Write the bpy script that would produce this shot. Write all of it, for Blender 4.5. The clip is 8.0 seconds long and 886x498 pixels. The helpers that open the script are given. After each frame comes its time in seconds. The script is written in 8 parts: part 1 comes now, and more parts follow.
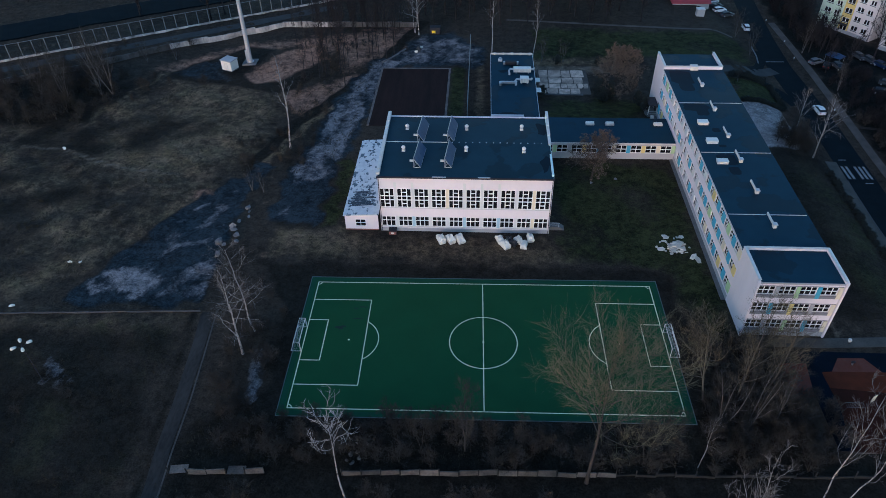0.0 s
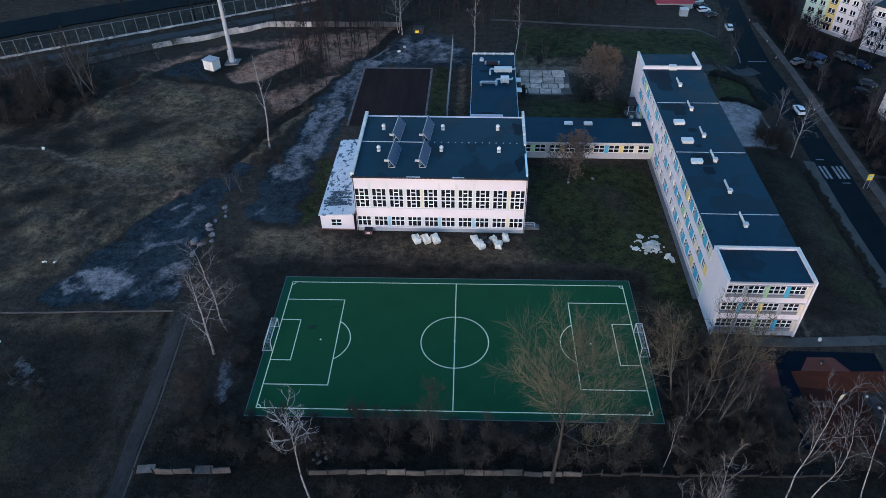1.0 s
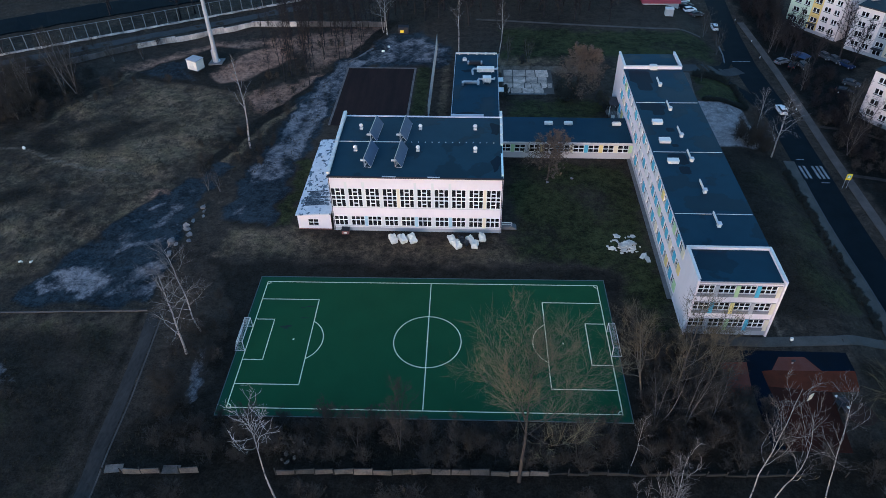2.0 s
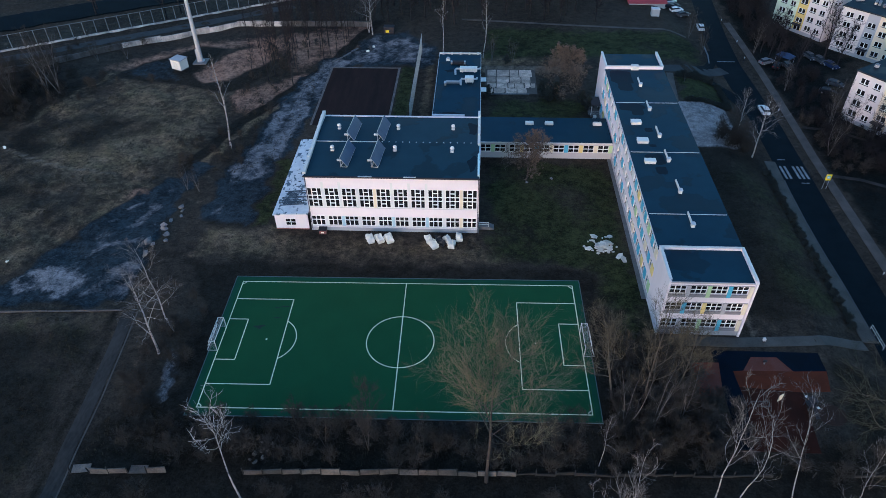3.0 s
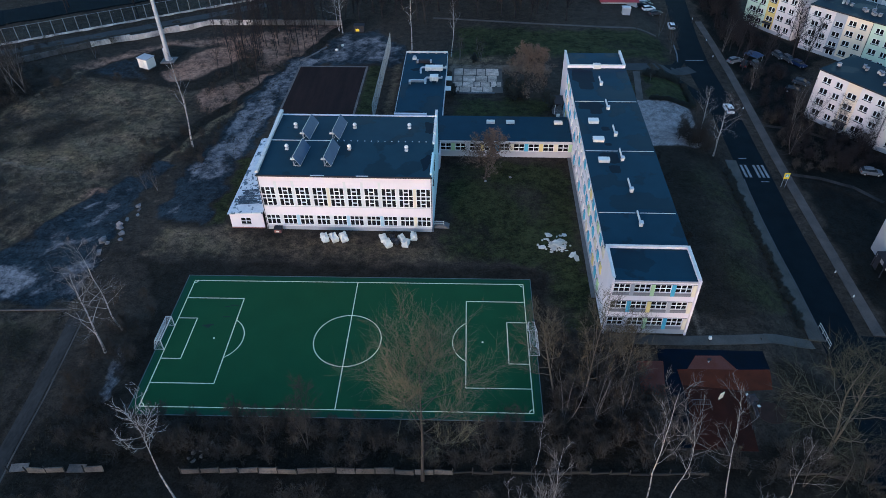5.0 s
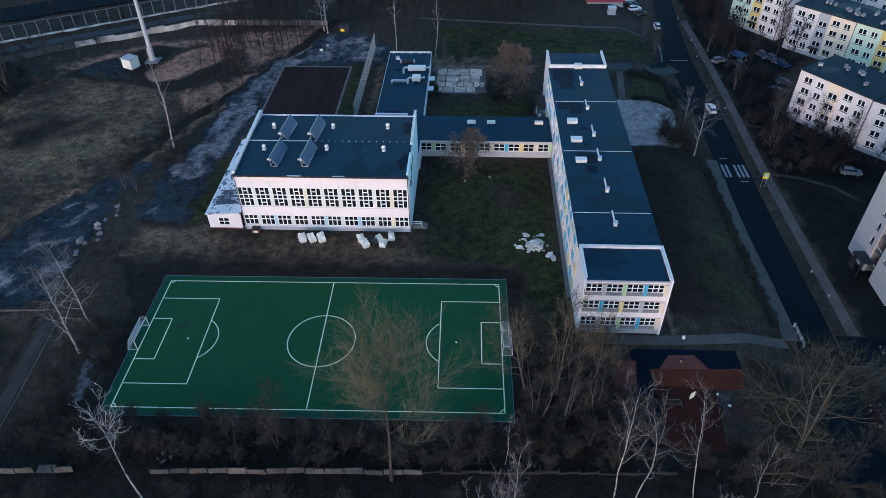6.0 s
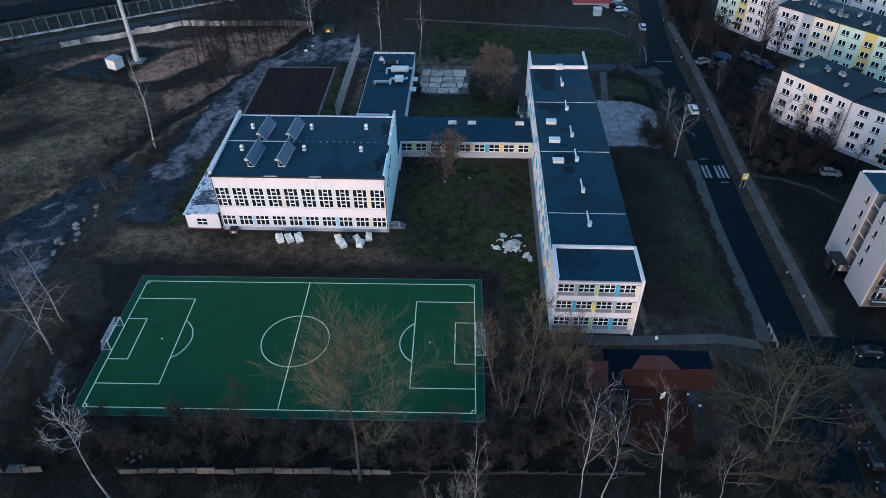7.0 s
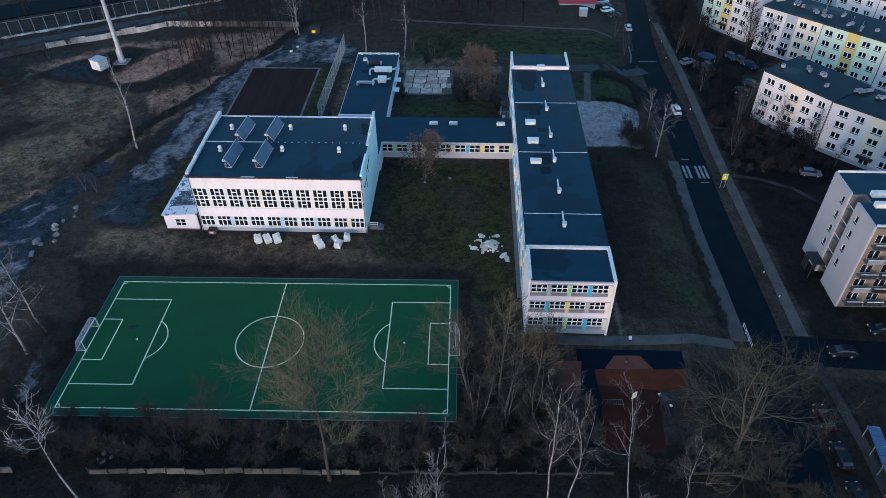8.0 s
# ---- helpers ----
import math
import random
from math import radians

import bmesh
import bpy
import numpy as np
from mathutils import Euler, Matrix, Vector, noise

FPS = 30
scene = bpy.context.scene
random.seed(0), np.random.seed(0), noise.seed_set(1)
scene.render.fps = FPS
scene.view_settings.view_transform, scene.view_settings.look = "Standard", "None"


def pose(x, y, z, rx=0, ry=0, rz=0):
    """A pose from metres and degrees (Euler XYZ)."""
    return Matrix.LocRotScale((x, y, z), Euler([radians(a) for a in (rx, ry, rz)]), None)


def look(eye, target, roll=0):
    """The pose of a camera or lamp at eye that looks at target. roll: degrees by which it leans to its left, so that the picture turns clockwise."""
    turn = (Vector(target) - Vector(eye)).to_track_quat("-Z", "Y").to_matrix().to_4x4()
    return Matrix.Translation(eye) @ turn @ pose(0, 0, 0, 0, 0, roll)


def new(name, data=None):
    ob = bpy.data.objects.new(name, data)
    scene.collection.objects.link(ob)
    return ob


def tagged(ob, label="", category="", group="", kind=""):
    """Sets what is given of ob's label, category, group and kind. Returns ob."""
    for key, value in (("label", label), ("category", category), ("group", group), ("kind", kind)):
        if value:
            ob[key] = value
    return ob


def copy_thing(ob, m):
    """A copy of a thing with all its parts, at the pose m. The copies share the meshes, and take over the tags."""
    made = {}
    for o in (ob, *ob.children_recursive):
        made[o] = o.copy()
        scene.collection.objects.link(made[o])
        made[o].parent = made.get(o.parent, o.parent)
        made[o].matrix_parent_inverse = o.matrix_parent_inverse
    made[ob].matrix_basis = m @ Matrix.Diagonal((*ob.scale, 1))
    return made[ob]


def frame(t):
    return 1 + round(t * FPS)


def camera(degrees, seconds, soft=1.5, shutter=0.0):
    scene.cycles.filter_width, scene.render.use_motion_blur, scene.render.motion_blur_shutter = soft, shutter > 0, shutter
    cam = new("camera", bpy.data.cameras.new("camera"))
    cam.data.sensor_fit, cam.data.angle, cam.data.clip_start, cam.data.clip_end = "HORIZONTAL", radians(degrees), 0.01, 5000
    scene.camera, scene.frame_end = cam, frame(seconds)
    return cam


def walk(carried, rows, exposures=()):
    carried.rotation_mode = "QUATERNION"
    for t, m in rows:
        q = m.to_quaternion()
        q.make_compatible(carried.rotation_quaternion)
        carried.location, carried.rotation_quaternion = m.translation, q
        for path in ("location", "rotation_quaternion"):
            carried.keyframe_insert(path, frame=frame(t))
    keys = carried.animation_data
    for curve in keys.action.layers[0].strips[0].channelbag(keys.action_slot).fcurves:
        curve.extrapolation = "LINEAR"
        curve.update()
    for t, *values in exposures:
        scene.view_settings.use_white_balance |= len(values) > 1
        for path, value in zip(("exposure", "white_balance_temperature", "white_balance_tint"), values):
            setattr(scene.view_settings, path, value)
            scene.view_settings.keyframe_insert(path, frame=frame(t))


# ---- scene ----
cam = camera(65.9, 8.0, soft=0.8)
PATH = [
    (0, (-1.763, -71.029, 78.773), (-1.858, -69.506, 77.48), -1.1),
    (0.5, (0.283, -70.939, 78.786), (0.19, -69.417, 77.492), -1.1),
    (1, (2.314, -70.921, 78.806), (2.225, -69.398, 77.512), -1.0),
    (1.5, (4.386, -70.868, 78.808), (4.298, -69.346, 77.514), -1.0),
    (3, (10.553, -70.55, 78.698), (10.466, -69.028, 77.404), -0.9),
    (3.5, (12.571, -70.422, 78.686), (12.486, -68.9, 77.391), -0.9),
    (4, (14.489, -70.309, 78.679), (14.406, -68.787, 77.384), -0.8),
    (4.5, (16.418, -70.286, 78.68), (16.336, -68.765, 77.383), -0.8),
    (6, (22.236, -70.115, 78.742), (22.158, -68.595, 77.444), -0.8),
    (6.5, (24.175, -70.098, 78.745), (24.098, -68.577, 77.448), -0.8),
    (7, (26.125, -70.128, 78.779), (26.05, -68.607, 77.483), -0.7),
    (7.5, (28.069, -70.149, 78.83), (27.995, -68.627, 77.535), -0.6),
    (8, (29.977, -70.084, 78.883), (29.904, -68.562, 77.587), -0.7),
]
walk(cam, [(t, look(eye, target, roll)) for t, eye, target, roll in PATH], exposures=[(0.0, 1.44, 5730, 10), (0.5, 1.76, 5730, 10), (0.9, 1.80, 5730, 10), (8.0, 1.9, 5800, 10)])

# ---- light ----
SUN_ELEVATION, SUN_TURN = radians(7), radians(204)
world = bpy.data.worlds.new("dusk_sky")
scene.world = world
world.use_nodes = True
wn, wl = world.node_tree.nodes, world.node_tree.links
sky = wn.new("ShaderNodeTexSky")
sky.sky_type, sky.sun_disc = "NISHITA", False
sky.sun_elevation, sky.sun_rotation = SUN_ELEVATION, SUN_TURN
sky.air_density, sky.dust_density, sky.ozone_density = 1.3, 1.4, 3.5
wl.new(sky.outputs["Color"], wn["Background"].inputs["Color"])
wn["Background"].inputs["Strength"].default_value = 0.14
sun = new("low_sun", bpy.data.lights.new("low_sun", "SUN"))
sun.data.energy, sun.data.angle, sun.data.color = 0.42, radians(20), (0.97, 0.76, 0.83)
sun.matrix_world = look((0, 0, 0), (-math.sin(SUN_TURN) * math.cos(SUN_ELEVATION), -math.cos(SUN_TURN) * math.cos(SUN_ELEVATION), -math.sin(SUN_ELEVATION)))

# ---- materials ----
def material(name, colour, rough=0.8, other=None, scale=1.0, amount=0.5, fine=12.0, bump=0.2, metal=0.0, spec=0.5, streak=None, bands=None, random_tint=0.0):
    """A surface of two colours mixed by noise at two scales, with relief."""
    m = bpy.data.materials.new(name)
    m.use_nodes = True
    n, l = m.node_tree.nodes, m.node_tree.links
    b = n["Principled BSDF"]
    b.inputs["Roughness"].default_value = rough
    b.inputs["Metallic"].default_value = metal
    b.inputs["Specular IOR Level"].default_value = spec
    geo = n.new("ShaderNodeNewGeometry")
    place = n.new("ShaderNodeMapping")
    l.new(geo.outputs["Position"], place.inputs["Vector"])
    if streak:
        place.inputs["Scale"].default_value = streak
    big = n.new("ShaderNodeTexNoise")
    big.inputs["Scale"].default_value, big.inputs["Detail"].default_value = scale, 6
    small = n.new("ShaderNodeTexNoise")
    small.inputs["Scale"].default_value, small.inputs["Detail"].default_value = fine, 4
    for t in (big, small):
        l.new(place.outputs["Vector"], t.inputs["Vector"])
    ramp = n.new("ShaderNodeMapRange")
    ramp.inputs["From Min"].default_value, ramp.inputs["From Max"].default_value = 0.35, 0.65
    add = n.new("ShaderNodeMath")
    add.operation = "MULTIPLY_ADD"
    add.inputs[1].default_value, add.inputs[2].default_value = 0.35, 0.0
    l.new(small.outputs["Fac"], add.inputs[0])
    mixn = n.new("ShaderNodeMath")
    mixn.operation = "MULTIPLY_ADD"
    mixn.inputs[1].default_value = 0.65
    l.new(big.outputs["Fac"], mixn.inputs[0])
    l.new(add.outputs[0], mixn.inputs[2])
    l.new(mixn.outputs[0], ramp.inputs["Value"])
    scaled = n.new("ShaderNodeMath")
    scaled.operation = "MULTIPLY"
    scaled.inputs[1].default_value = amount
    l.new(ramp.outputs["Result"], scaled.inputs[0])
    mix = n.new("ShaderNodeMix")
    mix.data_type = "RGBA"
    mix.inputs["A"].default_value = (*colour, 1)
    mix.inputs["B"].default_value = (*(other or [c * 0.6 for c in colour]), 1)
    l.new(scaled.outputs[0], mix.inputs["Factor"])
    out = mix.outputs["Result"]
    if bands:
        tone, size, limit = bands
        wave = n.new("ShaderNodeTexNoise")
        wave.inputs["Scale"].default_value, wave.inputs["Detail"].default_value = 1.0, 3
        stretch = n.new("ShaderNodeMapping")
        stretch.inputs["Scale"].default_value = size
        l.new(geo.outputs["Position"], stretch.inputs["Vector"])
        l.new(stretch.outputs["Vector"], wave.inputs["Vector"])
        cut = n.new("ShaderNodeMapRange")
        cut.inputs["From Min"].default_value, cut.inputs["From Max"].default_value = limit, limit + 0.06
        l.new(wave.outputs["Fac"], cut.inputs["Value"])
        mark = n.new("ShaderNodeMix")
        mark.data_type = "RGBA"
        mark.inputs["B"].default_value = (*tone, 1)
        l.new(out, mark.inputs["A"])
        l.new(cut.outputs["Result"], mark.inputs["Factor"])
        out = mark.outputs["Result"]
    if random_tint:
        info = n.new("ShaderNodeObjectInfo")
        vary = n.new("ShaderNodeMapRange")
        vary.inputs["To Min"].default_value, vary.inputs["To Max"].default_value = 1 - random_tint, 1 + random_tint
        l.new(info.outputs["Random"], vary.inputs["Value"])
        tint = n.new("ShaderNodeVectorMath")
        tint.operation = "SCALE"
        l.new(out, tint.inputs[0])
        l.new(vary.outputs["Result"], tint.inputs["Scale"])
        out = tint.outputs["Vector"]
    l.new(out, b.inputs["Base Color"])
    if bump:
        relief = n.new("ShaderNodeBump")
        relief.inputs["Strength"].default_value, relief.inputs["Distance"].default_value = bump, 0.05
        l.new(mixn.outputs[0], relief.inputs["Height"])
        l.new(relief.outputs["Normal"], b.inputs["Normal"])
    return m


def wet_roof(name, colour, dark):
    """Roofing felt with wet, smoother patches and lap seams."""
    m = material(name, colour, 0.55, dark, 0.35, 0.7, 6.0, 0.15, spec=0.08)
    n, l = m.node_tree.nodes, m.node_tree.links
    b = n["Principled BSDF"]
    geo = n.new("ShaderNodeNewGeometry")
    pool = n.new("ShaderNodeTexNoise")
    pool.inputs["Scale"].default_value, pool.inputs["Detail"].default_value = 0.16, 5
    l.new(geo.outputs["Position"], pool.inputs["Vector"])
    cut = n.new("ShaderNodeMapRange")
    cut.inputs["From Min"].default_value, cut.inputs["From Max"].default_value = 0.56, 0.60
    cut.inputs["To Min"].default_value, cut.inputs["To Max"].default_value = 0.6, 0.42
    l.new(pool.outputs["Fac"], cut.inputs["Value"])
    l.new(cut.outputs["Result"], b.inputs["Roughness"])
    damp = n.new("ShaderNodeMapRange")
    damp.inputs["From Min"].default_value, damp.inputs["From Max"].default_value = 0.56, 0.585
    damp.inputs["To Min"].default_value, damp.inputs["To Max"].default_value = 1.0, 0.62
    l.new(pool.outputs["Fac"], damp.inputs["Value"])
    soak = n.new("ShaderNodeVectorMath")
    soak.operation = "SCALE"
    l.new(b.inputs["Base Color"].links[0].from_socket, soak.inputs[0])
    l.new(damp.outputs["Result"], soak.inputs["Scale"])
    l.new(soak.outputs["Vector"], b.inputs["Base Color"])
    return m


WHITE_WALL = material("white_render", (0.80, 0.735, 0.768), 0.85, (0.69, 0.63, 0.66), 0.5, 0.5, 7.0, 0.08, streak=(1, 1, 0.25))
GREY_WALL = material("grey_plinth_render", (0.42, 0.42, 0.44), 0.85, (0.33, 0.33, 0.35), 0.6, 0.6, 8.0, 0.1)
# white render with the cyan of sky light put into its colour
SKY_TINT_WALL = material("sky_tinted_render", (0.68, 0.86, 0.84), 0.85, (0.60, 0.76, 0.75), 0.5, 0.5, 7.0, 0.08, streak=(1, 1, 0.25))
FELT = wet_roof("roofing_felt", (0.0098, 0.041, 0.066), (0.0074, 0.031, 0.051))
FLAT_FELT = wet_roof("old_dark_felt", (0.0060, 0.020, 0.032), (0.0044, 0.015, 0.024))
GREY_FELT = wet_roof("greyer_roofing_felt", (0.0165, 0.047, 0.068), (0.0125, 0.036, 0.054))
PATCH_FELT = material("dark_patch_felt", (0.00485, 0.013, 0.02289), 0.6, (0.00388, 0.01, 0.01744), 0.6, 0.6, 6.0, 0.15, spec=0.08)
SEAM = material("light_flashing", (0.62, 0.62, 0.62), 0.5, (0.45, 0.45, 0.46), 1.5, 0.6, 9.0, 0.1)
CAP = material("parapet_cap_sheet", (0.78, 0.74, 0.68), 0.55, (0.52, 0.50, 0.46), 0.8, 0.6, 5.0, 0.1)
FRAME = material("white_window_plastic", (0.8, 0.8, 0.8), 0.35, (0.72, 0.72, 0.72), 2.0, 0.4, 9.0, 0.0)
DARK = material("dark_eave_metal", (0.03395, 0.035, 0.0436), 0.6, (0.0194, 0.02, 0.0218), 2.0, 0.5, 9.0, 0.05, spec=0.15)
# plaster coloured near black to stand in for the dimness indoors
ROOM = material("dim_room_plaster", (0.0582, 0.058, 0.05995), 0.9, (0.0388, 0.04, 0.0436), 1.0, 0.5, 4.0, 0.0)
PANEL_COLOURS = {
    "yellow": material("yellow_facade_panel", (0.78, 0.62, 0.24), 0.6, (0.66, 0.53, 0.22), 1.0, 0.5, 6.0, 0.04),
    "blue": material("blue_facade_panel", (0.08, 0.42, 0.60), 0.6, (0.07, 0.34, 0.50), 1.0, 0.5, 6.0, 0.04),
    "green": material("green_facade_panel", (0.46, 0.64, 0.36), 0.6, (0.40, 0.55, 0.32), 1.0, 0.5, 6.0, 0.04),
    "grey": material("grey_facade_panel", (0.42, 0.42, 0.45), 0.6, (0.36, 0.36, 0.38), 1.0, 0.5, 6.0, 0.04),
    "mint": material("mint_facade_panel", (0.70, 0.70, 0.70), 0.6, (0.60, 0.61, 0.61), 1.0, 0.5, 6.0, 0.04),
    "ice": material("ice_blue_facade_panel", (0.40, 0.58, 0.68), 0.6, (0.34, 0.50, 0.60), 1.0, 0.5, 6.0, 0.04),
    "sand": material("sand_facade_panel", (0.76, 0.68, 0.52), 0.6, (0.68, 0.60, 0.46), 1.0, 0.5, 6.0, 0.04),
}
TURF = material("artificial_turf", (0.0142, 0.079, 0.0275), 0.8, (0.0102, 0.058, 0.0205), 0.22, 0.6, 9.0, 0.25, spec=0.15)
TURF_EDGE = material("artificial_turf_border", (0.01164, 0.07, 0.03488), 0.8, (0.00873, 0.052, 0.02616), 0.4, 0.6, 9.0, 0.25, spec=0.15)
LINE = material("white_turf_fibre", (0.92, 0.90, 0.60), 0.7, (0.80, 0.79, 0.53), 1.5, 0.5, 10.0, 0.1)
CONCRETE = material("weathered_concrete", (0.1649, 0.16, 0.158), 0.9, (0.0873, 0.085, 0.0872), 0.7, 0.7, 6.0, 0.25, random_tint=0.15)
PALE_CONCRETE = material("pale_concrete", (0.1649, 0.165, 0.1744), 0.9, (0.05335, 0.054, 0.05886), 0.45, 0.9, 4.0, 0.25, random_tint=0.12)
ASPHALT = material("damp_asphalt", (0.0074, 0.0132, 0.0172), 0.7, (0.0042, 0.0078, 0.0106), 0.3, 0.9, 5.0, 0.15, spec=0.03)
SLAB = material("bleached_concrete_slab", (0.72, 0.53, 0.42), 0.95, (0.20, 0.155, 0.13), 0.5, 0.95, 3.0, 0.25, spec=0.1, random_tint=0.32)
PAVING = material("grey_paving", (0.104, 0.095, 0.084), 0.8, (0.050, 0.047, 0.043), 0.35, 0.85, 5.0, 0.25, spec=0.15)
DRIVE = material("grey_worn_asphalt", (0.066, 0.066, 0.067), 0.85, (0.033, 0.035, 0.037), 0.3, 0.8, 6.0, 0.2, spec=0.12)
WARM_PAVING = material("brownish_paving", (0.128, 0.106, 0.093), 0.9, (0.060, 0.052, 0.048), 0.35, 0.85, 5.0, 0.25, spec=0.12)
KERB = material("kerb_concrete", (0.0679, 0.07, 0.0763), 0.9, (0.0388, 0.04, 0.0436), 0.8, 0.6, 9.0, 0.15)
ROAD_PAINT = material("worn_road_paint", (0.29, 0.29, 0.30), 0.7, (0.0776, 0.08, 0.09265), 2.0, 0.9, 12.0, 0.1)
TRACK = material("beaten_dark_track", (0.062, 0.054, 0.049), 0.9, (0.022, 0.0200, 0.0190), 0.35, 0.9, 3.0, 0.3, spec=0.1, streak=(1, 0.35, 1))
CLAY = material("dark_red_clay", (0.030, 0.0155, 0.0136), 0.9, (0.0130, 0.0085, 0.0085), 0.6, 0.9, 5.0, 0.2, spec=0.12, streak=(1, 0.12, 1))
RUBBER_ORANGE = material("orange_red_rubber_ground", (0.112, 0.028, 0.0140), 0.9, (0.056, 0.017, 0.0100), 0.6, 0.7, 7.0, 0.2, spec=0.1)
RUBBER_PALE = material("worn_pink_rubber_ground", (0.1455, 0.058, 0.04578), 0.9, (0.1164, 0.033, 0.01962), 0.5, 0.8, 5.0, 0.2, spec=0.1)
# red rubber with the shade under the trees put into its colour
RUBBER_RED = material("red_rubber_ground", (0.046, 0.0130, 0.0084), 0.9, (0.020, 0.0085, 0.0066), 0.35, 0.8, 7.0, 0.2, spec=0.1)
RUBBER_BLUE = material("blue_rubber_ground", (0.00097, 0.0075, 0.01744), 0.9, (0.00097, 0.004, 0.00763), 0.35, 0.8, 7.0, 0.2, spec=0.1)
SAND = material("brown_sand", (0.046, 0.027, 0.021), 0.95, (0.024, 0.016, 0.014), 0.8, 0.6, 8.0, 0.2, spec=0.1)
GALVANISED = material("galvanised_steel", (0.55, 0.56, 0.58), 0.4, (0.42, 0.43, 0.45), 2.0, 0.5, 10.0, 0.05, metal=0.7)
WHITE_PAINT = material("white_painted_metal", (0.80, 0.77, 0.71), 0.4, (0.67, 0.65, 0.60), 1.0, 0.5, 7.0, 0.03)
WHITE_SHEET = material("white_plastic_sheet", (0.86, 0.82, 0.72), 0.45, (0.64, 0.61, 0.54), 1.6, 0.6, 7.0, 0.3)
BLACK_SHEET = material("black_plastic_sheet", (0.0194, 0.02, 0.02398), 0.4, (0.0291, 0.03, 0.0327), 1.6, 0.6, 7.0, 0.3)
RUBBLE = material("pale_rubble", (0.72, 0.67, 0.58), 0.9, (0.42, 0.39, 0.345), 1.2, 0.7, 6.0, 0.3, random_tint=0.2)
BIRCH = material("birch_bark", (0.42, 0.39, 0.37), 0.8, (0.1649, 0.155, 0.158), 1.2, 0.8, 6.0, 0.2, bands=((0.02425, 0.023, 0.02398), (1.5, 1.5, 4.0), 0.55))
BARK = material("grey_brown_bark", (0.06014, 0.053, 0.04796), 0.9, (0.03298, 0.029, 0.02725), 1.2, 0.7, 7.0, 0.3, spec=0.1)
MAST_PAINT = material("grey_mast_paint", (0.45, 0.45, 0.46), 0.5, (0.36, 0.36, 0.37), 0.8, 0.6, 5.0, 0.03)
TWIG = material("brown_twigs", (0.05432, 0.05, 0.04033), 0.9, (0.03201, 0.029, 0.02725), 0.6, 0.7, 5.0, 0.0, spec=0.1)
OLIVE_TWIG = material("olive_twigs", (0.150, 0.138, 0.088), 0.9, (0.078, 0.069, 0.046), 0.6, 0.7, 5.0, 0.0, spec=0.1)
DARK_TWIG = material("dark_twigs", (0.03104, 0.028, 0.02943), 0.9, (0.01746, 0.016, 0.01853), 0.6, 0.7, 5.0, 0.0, spec=0.1)
SHRUB_TWIG = material("grey_shrub_twigs", (0.055, 0.050, 0.045), 0.9, (0.028, 0.0255, 0.0235), 0.6, 0.7, 5.0, 0.0, spec=0.1)
PALE_BARK_GREY = material("pale_grey_bark", (0.13, 0.12, 0.118), 0.9, (0.065, 0.060, 0.058), 1.2, 0.7, 7.0, 0.3, spec=0.1)
COURT_RIM = material("brown_grey_rim", (0.200, 0.168, 0.155), 0.9, (0.070, 0.060, 0.056), 0.6, 0.8, 5.0, 0.2, spec=0.1)
WILLOW_TWIG = material("green_brown_twigs", (0.060, 0.060, 0.040), 0.9, (0.029, 0.031, 0.023), 0.6, 0.8, 5.0, 0.0, spec=0.1)
PALE_TWIG = material("pale_birch_twigs", (0.150, 0.131, 0.124), 0.85, (0.070, 0.061, 0.058), 0.6, 0.7, 5.0, 0.0)
DEAD_LEAF = material("withered_brown_leaves", (0.138, 0.098, 0.072), 0.85, (0.075, 0.054, 0.042), 0.9, 0.7, 7.0, 0.0)
EVERGREEN = material("dark_evergreen_leaves", (0.02716, 0.036, 0.03052), 0.8, (0.01746, 0.024, 0.0218), 0.9, 0.7, 7.0, 0.0)
TUFT = material("withered_grass_blades", (0.051, 0.043, 0.0285), 0.9, (0.0205, 0.0195, 0.0125), 0.12, 0.8, 3.0, 0.0, spec=0.05)
BRICK_RED = material("red_brown_tiles", (0.2522, 0.1, 0.08175), 0.8, (0.1746, 0.07, 0.05995), 1.0, 0.6, 8.0, 0.1)
RED_ROOF = material("red_sheet_roof", (0.34, 0.040, 0.045), 0.6, (0.22, 0.028, 0.032), 0.6, 0.6, 8.0, 0.05)
COLLECTOR = material("blue_grey_collector_glass", (0.060, 0.105, 0.190), 0.35, (0.040, 0.075, 0.140), 0.8, 0.6, 6.0, 0.0, spec=0.3)
FENCE_WIRE = material("grey_green_fence_wire", (0.25, 0.29, 0.30), 0.6, (0.18, 0.21, 0.22), 1.0, 0.5, 9.0, 0.0)
DARK_SLAB = material("dark_fence_concrete", (0.032, 0.029, 0.025), 0.9, (0.014, 0.013, 0.012), 0.6, 0.9, 4.0, 0.3, random_tint=0.25)
DEBRIS = material("pale_broken_concrete", (0.2134, 0.21, 0.218), 0.9, (0.0776, 0.078, 0.08175), 1.2, 0.8, 6.0, 0.3, random_tint=0.25)
# concrete of the dim wall stretches, their dimness put into the colour
DIM_WALL = material("dimmed_concrete", (0.105, 0.100, 0.100), 0.9, (0.030, 0.029, 0.031), 0.4, 0.9, 3.0, 0.25, streak=(1, 1, 0.4), random_tint=0.3)
FENCE_SLAB = material("tan_weathered_concrete", (0.165, 0.142, 0.122), 0.9, (0.050, 0.045, 0.041), 0.6, 0.9, 4.0, 0.3, random_tint=0.25)
WHITEWASH = material("stained_whitewashed_concrete", (0.62, 0.575, 0.55), 0.9, (0.097, 0.095, 0.1003), 0.35, 0.9, 3.0, 0.25, streak=(1, 1, 0.4), random_tint=0.2)
